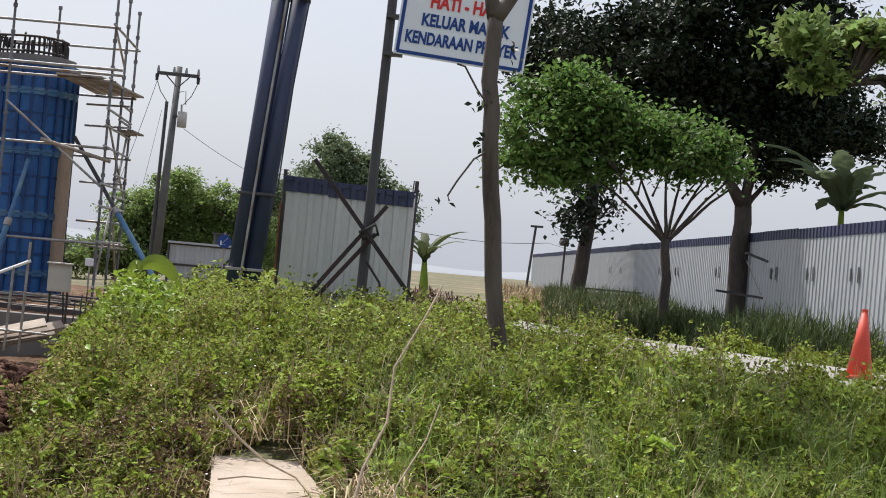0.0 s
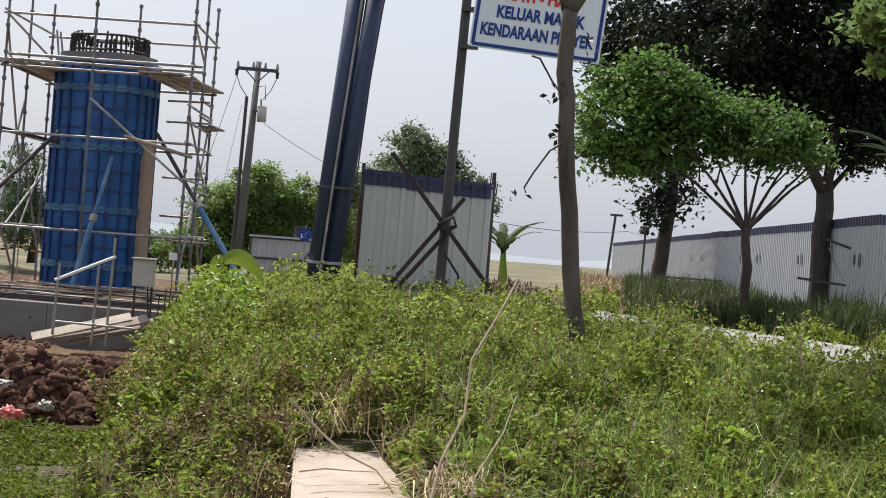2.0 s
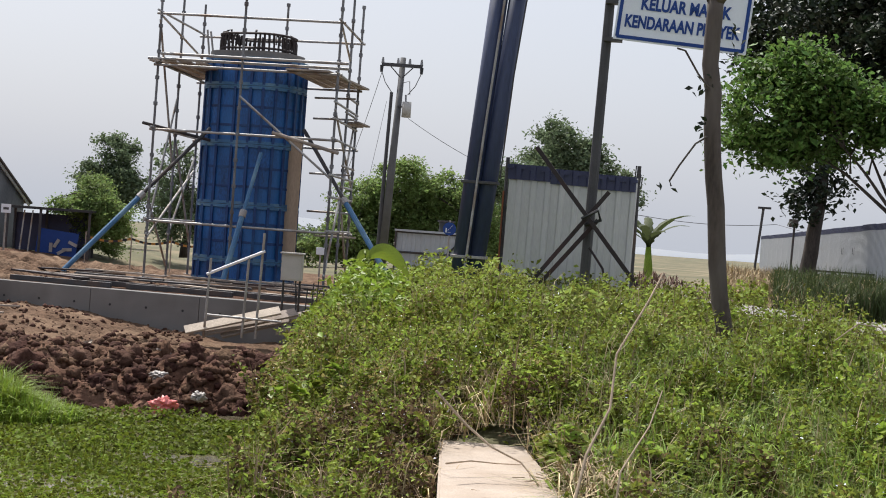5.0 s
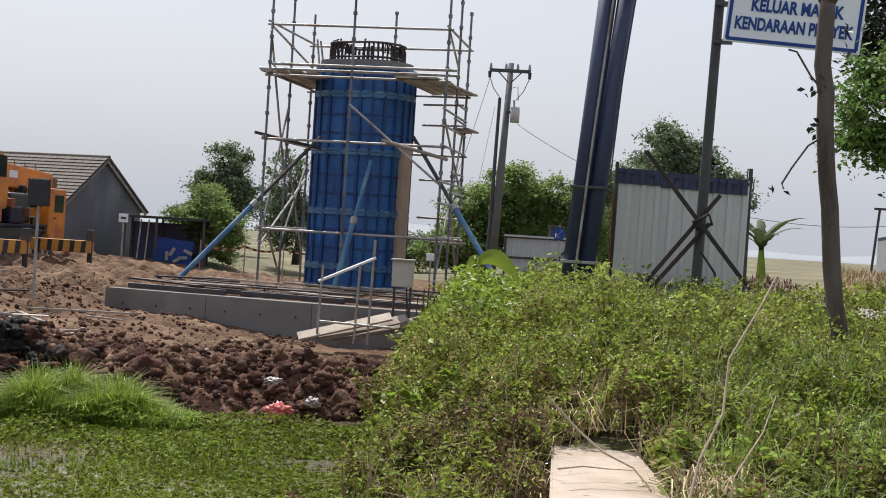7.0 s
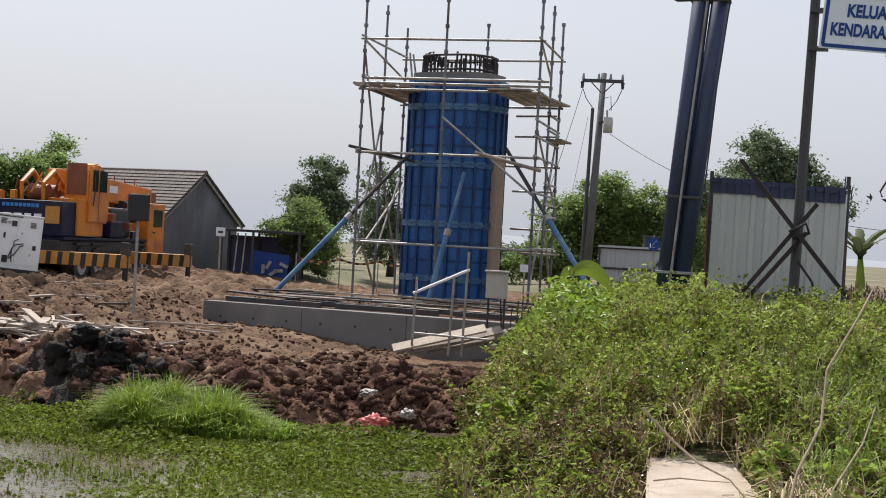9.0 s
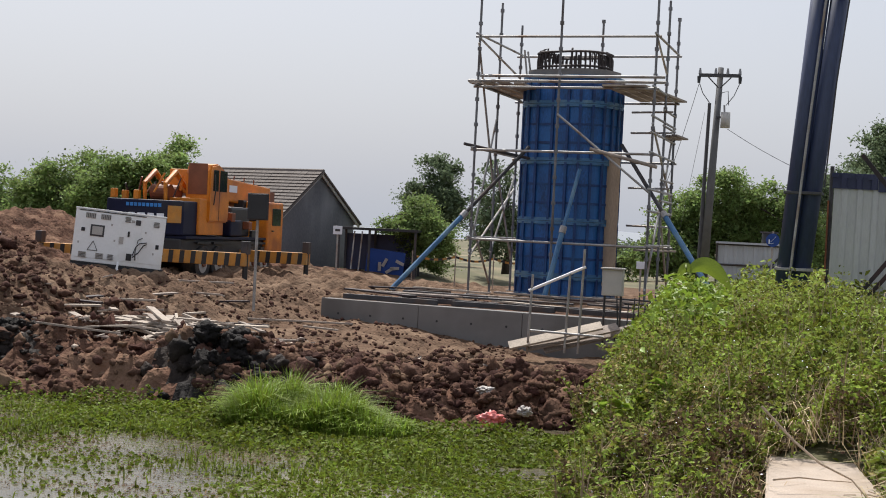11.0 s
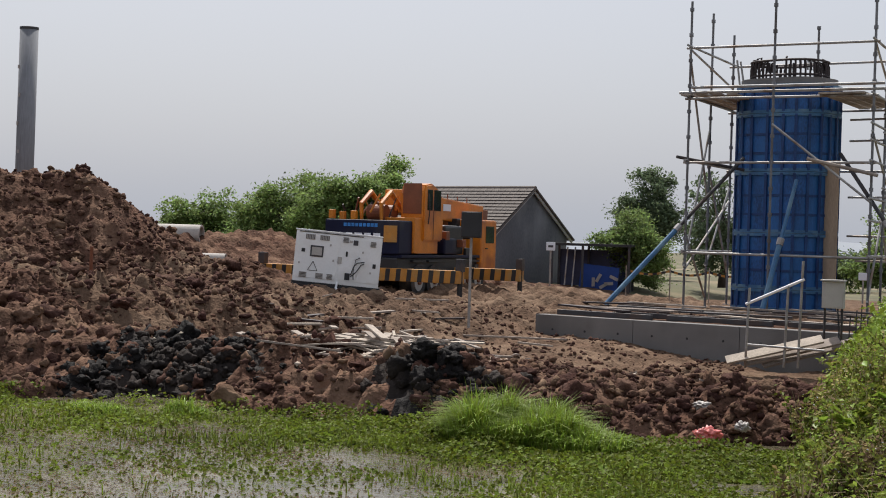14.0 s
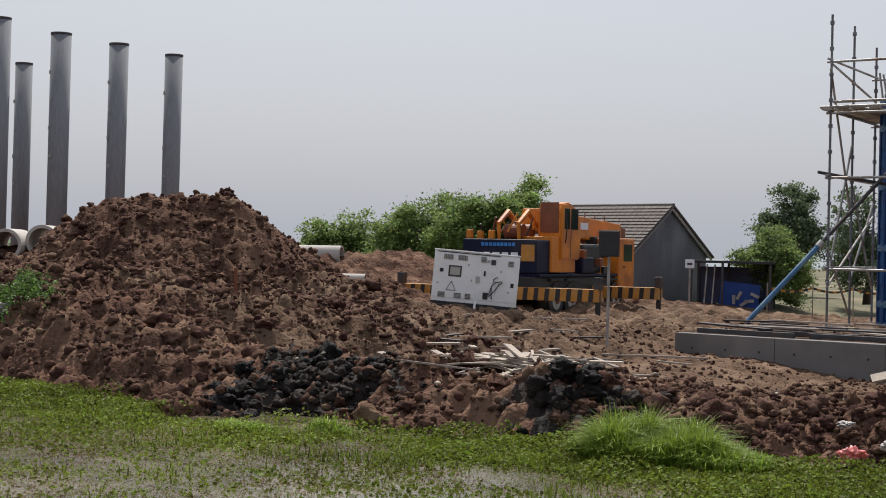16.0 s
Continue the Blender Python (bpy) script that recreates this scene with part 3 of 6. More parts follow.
prop("raking_prop", (-16.05, 36.95, 0.06), (-13.1, 39.75, 4.35), "blue and dark steel raking prop leaning on the pier form")
prop("raking_prop", (-6.95, 37.05, 0.35), (-10.5, 40.35, 4.5), "blue and dark steel raking prop leaning on the pier form")
prop("raking_prop", (-11.72, 37.5, 0.1), (-11.3, 38.9, 3.7), "faded blue steel raking prop against the pier form", M_BLUE_L)

# ---- twin pipe post, road sign, sheet fence ----
def pipe_post():
    t = thing("pipe_post", "pair of tall dark blue-grey steel pipes leaning together", "post", (-3.255, 23.8, 0.5))
    for x0, x1, y in ((-0.155, 0.325, 0.0), (0.075, 0.65, 0.05)):
        part("pipe", rod(bmesh.new(), (x0, y, 0), (x1, y, 6.6), 0.15, sides=24), M_PIPE, t, smooth=True)
    part("conduit", bent(bmesh.new(), [(-0.06, -0.16, 0), (0.16, -0.16, 3), (0.45, -0.16, 6.5)], [0.022] * 3), M_TUBE, t, "thin pale conduit strapped to the pipes")
    part("cable", bent(bmesh.new(), [(0.47, -0.1, 2.3), (0.58, -0.1, 4.0), (0.7, -0.1, 5.2), (0.86, -0.1, 6.5)], [0.013] * 4, 6), M_TUBE_D, t, "thin dark cable hanging beside the pipes")
    for z in (0.95, 2.2, 5.45):
        part("strap", box(bmesh.new(), (z - 0.5) * 0.08, 0.01, z, 0.58 + 0.012 * z, 0.34, 0.05, bevel=0.01), M_POST if z > 1 else M_TUBE, t)
    part("bracket", bent(bmesh.new(), [(-0.25, -0.2, 5.7), (-0.3, -0.3, 5.5), (-0.1, -0.35, 5.4), (0.5, -0.35, 5.42), (0.62, -0.25, 5.6), (0.6, -0.1, 5.75)], [0.03] * 6, 6), M_TUBE_D, t)


pipe_post()


def text_part(word, size, x, z, material, parent, width=None):
    """Lettering as a flat mesh, made from the built-in font."""
    cu = bpy.data.curves.new("lettering", "FONT")
    cu.body, cu.size, cu.align_x, cu.extrude, cu.offset = word, size, "CENTER", 0.004, size * 0.036
    tmp = bpy.data.objects.new("lettering", cu)
    scene.collection.objects.link(tmp)
    me = bpy.data.meshes.new_from_object(tmp.evaluated_get(bpy.context.evaluated_depsgraph_get()))
    bpy.data.objects.remove(tmp)
    me.materials.clear()
    me.materials.append(material)
    ob = new("lettering", me)
    ob.parent = parent
    w = max(v.co.x for v in me.vertices) - min(v.co.x for v in me.vertices)
    k = (width / w) if width else 1
    ob.matrix_basis = pose(x, -0.032, z, 90) @ Matrix.Diagonal((k, 1, 1, 1))
    return ob


def road_sign():
    t = thing("warning_sign", "white sign board with red and blue lettering on a dark post", "sign", (-1.22, 23.3, 0.5))
    part("post", rod(bmesh.new(), (-0.05, 0, 0), (0.08, 0, 6.3), 0.085, 0.075, 12), M_POST, t, "dark grey steel post")
    board = part("board", box(bmesh.new(), 0, 0, 0, 2.1, 0.05, 1.3, bevel=0.006), M_SIGNWHITE, t, "white board with a blue border")
    board.matrix_basis = pose(1.25, -0.22, 5.17, 0, 4.6, -2)
    for x, z, w, h in ((0, 0.6, 2.0, 0.055), (0, -0.6, 2.0, 0.055), (-0.99, 0, 0.055, 1.2), (0.99, 0, 0.055, 1.2)):
        part("border", box(bmesh.new(), x, -0.029, z, w, 0.008, h), M_SIGNBLUE, board)
    text_part("HATI - HATI", 0.29, 0, 0.17, M_SIGNRED, board, 1.16)
    text_part("KELUAR MASUK", 0.27, 0.02, -0.13, M_SIGNBLUE, board, 1.42)
    text_part("KENDARAAN PROYEK", 0.27, 0, -0.43, M_SIGNBLUE, board, 1.82)
    for z in (4.6, 5.2):
        part("clamp", box(bmesh.new(), 0.15, -0.1, z, 0.3, 0.2, 0.06), M_POST, t)


road_sign()


def cross_timbers():
    t = thing("crossed_timbers", "dark wet timbers lashed crosswise against the sign post", "timber", (0, 0, 0))
    for a, b in (((-2.15, 23.02, 3.3), (-0.4, 23.0, 1.2)), ((-0.95, 23.14, 2.66), (-2.3, 23.05, 0.85)), ((-1.1, 23.2, 2.2), (-2.2, 23.1, 0.8)), ((-1.2, 23.1, 1.75), (-0.85, 22.9, 0.95))):
        part("timber", bar(bmesh.new(), a, b, 0.068, 0.068) if a[2] > 2 else bent(bmesh.new(), [a, Vector(a).lerp(Vector(b), 0.4) + Vector((0.1, 0, 0)), b], [0.02] * 3, 6), M_WOOD_D, t)
    part("lashing", bent(bmesh.new(), [(-1.35, 23.0, 2.2), (-1.1, 22.98, 2.35), (-1.05, 23.1, 2.2), (-1.3, 23.12, 2.1)], [0.03] * 4, 6), M_BLACK, t)


cross_timbers()


def corrugated(w, h, pitch=0.2, deep=0.018):
    """A ribbed metal sheet in the xz plane, with a real thickness."""
    bm = bmesh.new()
    n = max(2, int(w / pitch))
    prof = []
    for i in range(n):
        x = -w / 2 + i * w / n
        prof += [(x, 0.0), (x + 0.5 * w / n, 0.0), (x + 0.6 * w / n, -deep), (x + 0.9 * w / n, -deep)]
    prof.append((w / 2, 0.0))
    for off in (0.0, 0.012):
        lo = [bm.verts.new((x, y + off, 0)) for x, y in prof]
        hi = [bm.verts.new((x, y + off, h)) for x, y in prof]
        for i in range(len(prof) - 1):
            bm.faces.new((lo[i], lo[i + 1], hi[i + 1], hi[i]) if off == 0 else (hi[i], hi[i + 1], lo[i + 1], lo[i]))
    return bm


def sheet_fence():
    t = thing("sheet_metal_screen", "pale corrugated sheet metal screen with a navy top edge", "fence", (-1.72, 25.55, 0.45), 4)
    for i in range(3):
        w, h = 0.76, 2.66 - 0.04 * i
        s = part("sheet", corrugated(w, h, 0.25, 0.03), M_SHEET, t)
        s.matrix_basis = pose(-0.76 + 0.755 * i, 0.004 * i, 0.0, 0, 0.7, 0)
        s = part("top_band", corrugated(w, 0.27, 0.25, 0.03), M_NAVY, t)
        s.matrix_basis = pose(-0.76 + 0.755 * i, -0.034 + 0.004 * i, h - 0.25, 0, 0.7, 0)
    for i in range(12):
        x = -1.1 + 0.2 * i
        part("band_tooth", box(bmesh.new(), x, -0.05, 2.64 - 0.045 * i / 4, 0.11, 0.03, 0.06), M_NAVY, t)
    for x in (-1.16, 1.17):
        part("post", rod(bmesh.new(), (x, 0.09, 0), (x, 0.09, 2.8), 0.035), M_TUBE_D, t)
    part("rail", box(bmesh.new(), 0, 0.06, 1.9, 2.3, 0.05, 0.05), M_TUBE_D, t)
    part("side_sheet", box(bmesh.new(), -1.2, 0.5, 1.1, 0.03, 0.9, 2.2), M_RUST, t, "rusty side sheet")
    for k in range(5):
        part("rod", rod(bmesh.new(), (1.1 + 0.03 * k, 0.1, 2.4), (1.12 + 0.03 * k, 0.1, 2.8 - 0.05 * k), 0.012, sides=5), M_TUBE_D, t)


sheet_fence()


def long_fence():
    t = thing("site_hoarding", "long white corrugated hoarding with a navy top edge along the verge", "fence", (0, 0, 0))
    a, b = Vector((7.75, 22.0, 0.84)), Vector((6.3, 101, 0.84))
    d = (b - a).normalized()
    ang = math.degrees(math.atan2(d.y, d.x))
    L = (b - a).length
    n = 26
    w = L / n
    sheet, band = mesh_of("sheet", corrugated(w - 0.01, 2.4, 0.25, 0.022), M_SHEET_W), mesh_of("top_band", corrugated(w - 0.01, 0.22, 0.25, 0.022), M_NAVY)
    for i in range(n):
        p = a + d * (i + 0.5) * w
        dz = 0.015 * math.sin(i * 2.1) + (0.03 if i % 7 == 3 else 0)
        for me, z, off in ((sheet, -0.05, 0), (band, 2.2, -0.012)):
            o = new(me.name, me)
            o.parent = t
            o.matrix_basis = pose(p.x + off, p.y, p.z + z + dz * 0.4, 0, 0, ang + 180)
        part("post", box(bmesh.new(), p.x + 0.1, p.y - w / 2, p.z + 1.15, 0.07, 0.07, 2.3), M_TUBE_D, t)
        if i in (1, 2, 3, 5, 7, 8, 11, 12):
            # painted numbers, shown as plain bars
            for k in range(2):
                part("dark_mark", box(bmesh.new(), p.x - 0.045, p.y + 0.5 * k, p.z + 1.45, 0.006, 0.07, 0.3 - 0.06 * k), M_POST, t)


long_fence()

# ---- utility pole ----
def utility_pole():
    t = thing("utility_pole", "grey concrete utility pole with a crossarm, insulators and a transformer can", "pole", (-11.75, 60.6, 0.2), 8)
    part("pole", rod(bmesh.new(), (-0.22, 0, 0), (0.1, 0, 9.0), 0.2, 0.12, 14), M_BOXGREY_D, t, smooth=True)
    part("riser_pipe", rod(bmesh.new(), (-0.42, 0, 0.2), (-0.3, 0, 7.5), 0.09, 0.07), M_POST, t)
    arm = part("crossarm", box(bmesh.new(), 0.08, -0.15, 8.65, 1.75, 0.12, 0.14), M_POST, t)
    for x in (-0.75, -0.1, 0.4, 0.9):
        part("insulator", rod(rod(bmesh.new(), (x, -0.15, 8.7), (x, -0.15, 8.88), 0.07, 0.05), (x, -0.15, 8.86), (x, -0.15, 8.95), 0.04), M_INS, arm)
    for x in (-0.78, 0.92):
        part("hanging_insulator", rod(bmesh.new(), (x, -0.18, 8.6), (x, -0.2, 8.32), 0.08, 0.06), M_BLACK, arm)
    for x in (-0.4, 0.55):
        part("arm_brace", rod(bmesh.new(), (0.08, -0.1, 8.1), (x, -0.14, 8.58), 0.025, sides=6), M_POST, t)
    can = part("transformer", rod(bmesh.new(), (0.4, -0.3, 6.45), (0.4, -0.3, 7.1), 0.2, sides=14), M_BOXGREY, t, "pale transformer can", True)
    part("bushing", rod(bmesh.new(), (0.35, -0.3, 7.1), (0.33, -0.3, 7.4), 0.04), M_INS, can)
    part("bracket", box(bmesh.new(), 0.2, -0.15, 6.9, 0.4, 0.1, 0.08), M_POST, t)
    for pts in (((-0.75, -0.15, 8.3), (-0.6, -0.1, 7.9), (-0.3, -0.1, 7.5)), ((0.9, -0.15, 8.3), (0.7, -0.2, 7.8), (0.4, -0.25, 7.4)), ((0.15, -0.2, 7.9), (0.45, -0.2, 8.0), (0.5, -0.25, 7.4))):
        part("jumper_cable", bent(bmesh.new(), pts, [0.018] * 3, 5), M_BLACK, t)


utility_pole()


def wire(name, a, b, sag, r=0.012):
    a, b = Vector(a), Vector(b)
    pts = [a.lerp(b, k / 12) - Vector((0, 0, sag * 4 * (k / 12) * (1 - k / 12))) for k in range(13)]
    ob = new(name, mesh_of(name, bent(bmesh.new(), pts, [r] * 13, 5), M_POST))
    return tagged(ob, "thin grey overhead cable strung from the utility pole", "cable", "overhead cables")


wire("overhead_cable", (-12.5, 60.4, 8.5), (-16.0, 66, 1.5), 0.4)
wire("overhead_cable", (-12.2, 60.4, 7.3), (-13.6, 62, 0.9), 0.1, 0.008)
wire("overhead_cable", (-11.2, 60.3, 6.6), (-6.0, 66, 4.3), 0.3)
wire("overhead_cable", (-2.0, 66, 3.4), (5.6, 78, 3.6), 0.25, 0.015)
wire("overhead_cable", (5.6, 78, 3.6), (14, 70, 2.4), 0.25, 0.012)


# ---- trees ----
def tree(name, label, base, stems, blobs, leaves, size, leaf_mat, bark, group="", spread=0.4, seed=1, up=0.3, k=1.0, core=0.05):
    """Trunk and limbs through the given points, and a crown of leaf clusters in the given blobs (centre, radii)."""
    rng = np.random.default_rng(seed)

    def away(p):
        return (p[0] * k, p[1] * k, EYE + (p[2] - EYE) * k)
    base = away(base)
    stems = [([away(p) for p in pts], r0 * k, r1 * k) for pts, r0, r1 in stems]
    blobs = [(away(c), tuple(r * k for r in rad)) for c, rad in blobs]
    t = thing(name, label, "tree", base, group=group)
    b = Vector(base)
    trunk = None
    for i, (pts, r0, r1) in enumerate(stems):
        pts = [Vector(p) - b for p in pts]
        n = len(pts)
        fine = []
        for q in range((n - 1) * 3 + 1):
            j = min(q // 3, n - 2)
            fine.append(pts[j].lerp(pts[j + 1], (q - 3 * j) / 3) + Vector(rng.normal(size=3)) * 0.1 * r0)
        radii = [r0 + (r1 - r0) * q / (len(fine) - 1) for q in range(len(fine))]
        radii[0] *= 1.25
        ob = part("trunk" if i == 0 else "limb", bent(bmesh.new(), fine, radii, 10), bark, t if i == 0 else trunk, smooth=True)
        trunk = trunk or ob
    vols = np.array([rx * ry * rz for _, (rx, ry, rz) in blobs]) ** 0.8
    cl = []
    for (c, rad), v in zip(blobs, vols / vols.sum()):
        n = max(3 if len(blobs) > 20 else 12, int(leaves * v / 38))
        u = rng.normal(size=(n, 3))
        u /= np.linalg.norm(u, axis=1)[:, None]
        u *= (0.35 + 0.65 * rng.random((n, 1)) ** 0.6) * (1 + 0.08 * rng.normal(size=(n, 1)))
        cl.append(np.array(c) + u * np.array(rad))
    cl = np.concatenate(cl)
    bm = bmesh.new()
    tips = [Vector(s[0][-1]) for s in stems]
    for c in cl[:: max(1, len(cl) // 60)]:
        c = Vector(c)
        p = min(tips, key=lambda q: (q - c).length)
        m = p.lerp(c, 0.5) + Vector((0, 0, 0.12))
        bent(bm, [p - b, m - b, c - b], [0.035, 0.022, 0.01], 5)
    part("branching", bm, bark, trunk)["kind"] = "stuff"
    per = max(4, leaves // len(cl))
    pos = (cl[:, None, :] + rng.normal(size=(len(cl), per, 3)) * np.array([spread, spread, spread * 0.6]) * (0.6 + 0.8 * rng.random((len(cl), 1, 1)))).reshape(-1, 3)
    sizes = size * (0.6 + 0.8 * rng.random(len(pos)))
    # larger leaves deep inside close the crown
    heart = []
    for (c, rad), v in zip(blobs, vols / vols.sum()):
        n = int(leaves * v * core)
        u = rng.normal(size=(n, 3))
        u *= (0.75 * rng.random((n, 1)) ** 0.4) / np.linalg.norm(u, axis=1)[:, None]
        heart.append(np.array(c) + u * np.array(rad))
    heart = np.concatenate(heart)
    pos, sizes = np.concatenate([pos, heart]), np.concatenate([sizes, size * 2.2 * (0.7 + 0.6 * rng.random(len(heart)))])
    me = leaf_mesh("crown", pos - np.array(base), sizes, leaf_mat, up)
    ob = new("crown", me)
    ob.parent = t
    ob["kind"] = "stuff"
    return t


def lobed(centre, radii, n, r0, r1, seed):
    """Small lobes over an egg-shaped crown, for an uneven outline."""
    rng = random.Random(seed)
    out = []
    for k in range(n):
        a, h = rng.uniform(0, 2 * math.pi), rng.uniform(-0.9, 1)
        w = math.sqrt(1 - min(1, h * h)) * rng.uniform(0.5, 1.08)
        r = rng.uniform(r0, r1)
        out.append(((centre[0] + radii[0] * w * math.cos(a), centre[1] + radii[1] * w * math.sin(a), centre[2] + radii[2] * h), (r * 1.25, r * 1.1, r * 0.6)))
    return out


# the slim tree that stands in the weeds, its crown above the view
slim = tree("verge_tree", "slim grey-barked tree standing in the weeds", (0.74, 14.0, -0.1),
            [([(0.74, 14, -0.1), (0.6, 14, 1.04), (0.47, 14, 2.0), (0.39, 14, 2.74), (0.33, 14, 3.6), (0.31, 14, 4.3)], 0.09, 0.078),
             ([(0.31, 14, 4.22), (0.17, 14, 4.7), (0.1, 14.1, 5.6)], 0.07, 0.05), ([(0.31, 14, 4.22), (0.55, 14, 4.55), (0.9, 13.9, 5.4)], 0.075, 0.045)],
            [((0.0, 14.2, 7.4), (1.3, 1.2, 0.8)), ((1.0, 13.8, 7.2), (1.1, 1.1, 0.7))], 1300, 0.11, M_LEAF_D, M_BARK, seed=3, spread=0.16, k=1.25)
for pts in ([(0.36, 13.95, 3.3), (0.2, 13.9, 3.48), (0.06, 13.9, 3.7), (-0.02, 13.9, 3.72)], [(0.36, 13.95, 2.92), (0.22, 13.9, 2.82), (0.08, 13.9, 2.6), (0.0, 13.9, 2.45), (0.02, 13.9, 2.4)]):
    part("side_twig", bent(bmesh.new(), [((x - 0.74) * 1.25, (y - 14) * 1.25, (z + 0.1) * 1.25) for x, y, z in pts], [0.013] * len(pts), 6), M_BARK, slim)
sprig = []
for c, n in (((0.26, 13.95, 3.36), 9), ((0.24, 13.95, 3.0), 7), ((0.55, 13.95, 3.9), 8), ((0.0, 13.9, 2.42), 3)):
    sprig.append(np.array(c) + RNG.normal(size=(n, 3)) * np.array([0.06, 0.06, 0.06]))
leafy = new("side_leaves", leaf_mesh("side_leaves", (np.concatenate(sprig) - np.array([0.74, 14, -0.1])) * 1.25, 0.11, M_LEAF_D, 0.2))
leafy.parent = slim
leafy["kind"] = "stuff"

ROADSIDE = "roadside trees"
tree("roadside_tree", "broad light green tree with forked dark limbs on the verge", (5.5, 35.5, 0.4),
     [([(5.5, 35.5, 0.4), (5.5, 35.5, 2.0), (5.42, 35.5, 2.95)], 0.14, 0.11)] +
     [([(5.42, 35.5, 2.85), (5.42 + dx * 0.25, 35.5 + dy * 0.3, 3.3), (5.42 + dx * 0.62, 35.5 + dy * 0.7, 3.95), (5.42 + dx, 35.5 + dy, 4.7 - 0.12 * abs(dx))], 0.055, 0.022) for dx, dy in ((-2.1, 0.2), (-1.45, -0.5), (-0.8, 0.4), (-0.2, -0.3), (0.35, 0.5), (0.9, 0.3), (1.4, -0.2), (1.75, 0.4))] +
     [([(5.42 + dx * 0.6, 35.5, 3.95), (5.42 + dx * 0.75 + 0.25, 35.4, 4.4), (5.42 + dx * 0.8 + 0.6, 35.3, 4.9)], 0.025, 0.012) for dx in (-2.0, -1.3, -0.7, 0.5, 0.9)],
     [(q, (a, b, e * 1.35)) for q, (a, b, e) in lobed((2.75, 35.3, 5.35), (1.35, 1.3, 1.0), 24, 0.26, 0.46, 51) + lobed((4.3, 35.3, 5.15), (1.2, 1.2, 0.75), 13, 0.24, 0.42, 56) + lobed((5.2, 35.3, 5.2), (1.4, 1.3, 0.6), 16, 0.22, 0.4, 52) + lobed((2.95, 35.4, 6.3), (0.75, 0.8, 0.5), 11, 0.25, 0.42, 53) + lobed((2.4, 35.2, 4.4), (1.0, 0.7, 0.35), 9, 0.2, 0.36, 54) + lobed((6.4, 35.3, 5.0), (0.7, 0.9, 0.45), 10, 0.22, 0.36, 55)],
     21000, 0.135, M_LEAF, M_BARK_D, ROADSIDE, 0.23, 5, k=0.84)
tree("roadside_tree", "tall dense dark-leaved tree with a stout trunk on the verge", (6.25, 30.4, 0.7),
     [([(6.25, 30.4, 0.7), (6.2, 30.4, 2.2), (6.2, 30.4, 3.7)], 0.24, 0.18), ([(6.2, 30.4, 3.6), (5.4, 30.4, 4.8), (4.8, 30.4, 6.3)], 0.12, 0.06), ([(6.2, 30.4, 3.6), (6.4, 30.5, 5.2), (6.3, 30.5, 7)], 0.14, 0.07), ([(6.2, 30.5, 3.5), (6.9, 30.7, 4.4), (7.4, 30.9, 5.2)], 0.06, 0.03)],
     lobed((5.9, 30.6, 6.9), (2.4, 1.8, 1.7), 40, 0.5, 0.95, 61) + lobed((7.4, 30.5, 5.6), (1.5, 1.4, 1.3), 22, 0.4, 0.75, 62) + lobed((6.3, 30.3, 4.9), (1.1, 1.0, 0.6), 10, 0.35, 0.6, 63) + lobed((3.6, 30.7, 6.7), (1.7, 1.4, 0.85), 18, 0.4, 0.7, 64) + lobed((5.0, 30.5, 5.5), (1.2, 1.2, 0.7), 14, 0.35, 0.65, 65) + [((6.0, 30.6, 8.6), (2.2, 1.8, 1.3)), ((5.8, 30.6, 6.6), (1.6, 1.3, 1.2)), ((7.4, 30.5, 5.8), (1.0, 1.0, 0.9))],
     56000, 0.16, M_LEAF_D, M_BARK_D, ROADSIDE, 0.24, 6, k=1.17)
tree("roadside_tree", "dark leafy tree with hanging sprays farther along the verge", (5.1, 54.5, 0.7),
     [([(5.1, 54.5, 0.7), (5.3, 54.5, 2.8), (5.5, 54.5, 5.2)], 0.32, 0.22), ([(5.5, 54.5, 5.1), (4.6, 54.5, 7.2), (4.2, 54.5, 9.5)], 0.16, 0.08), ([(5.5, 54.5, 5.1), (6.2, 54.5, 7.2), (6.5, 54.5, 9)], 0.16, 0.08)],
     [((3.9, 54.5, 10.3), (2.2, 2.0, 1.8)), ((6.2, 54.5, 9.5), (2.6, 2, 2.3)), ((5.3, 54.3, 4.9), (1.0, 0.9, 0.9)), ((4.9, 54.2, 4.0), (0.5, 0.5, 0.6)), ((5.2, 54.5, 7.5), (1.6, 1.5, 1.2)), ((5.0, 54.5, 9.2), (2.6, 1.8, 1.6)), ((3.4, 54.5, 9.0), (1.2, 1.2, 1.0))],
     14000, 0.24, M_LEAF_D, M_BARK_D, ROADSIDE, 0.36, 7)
# branches that hang in from a tree beside the camera's field
tree("overhanging_tree", "bright green branches of a tree hanging over the road", (5.9, 14.6, 0.5),
     [([(5.9, 14.6, 0.5), (5.8, 14.7, 2.5), (5.6, 15, 4.4)], 0.14, 0.1), ([(5.6, 15, 4.3), (4.6, 15.2, 4.58), (3.7, 15.3, 4.35)], 0.024, 0.008), ([(5.6, 15, 4.3), (4.8, 15.2, 4.2), (4.1, 15.2, 4.05)], 0.02, 0.007)],
     [((3.55, 15.2, 4.55), (0.35, 0.35, 0.22)), ((3.75, 15.2, 4.1), (0.22, 0.25, 0.14)), ((4.3, 15.2, 4.6), (0.45, 0.4, 0.2)), ((4.9, 15.2, 4.55), (0.35, 0.4, 0.25)), ((4.85, 15.1, 3.95), (0.25, 0.25, 0.16))],
     3400, 0.12, M_LEAF_B, M_BARK_D, "", 0.1, 8)


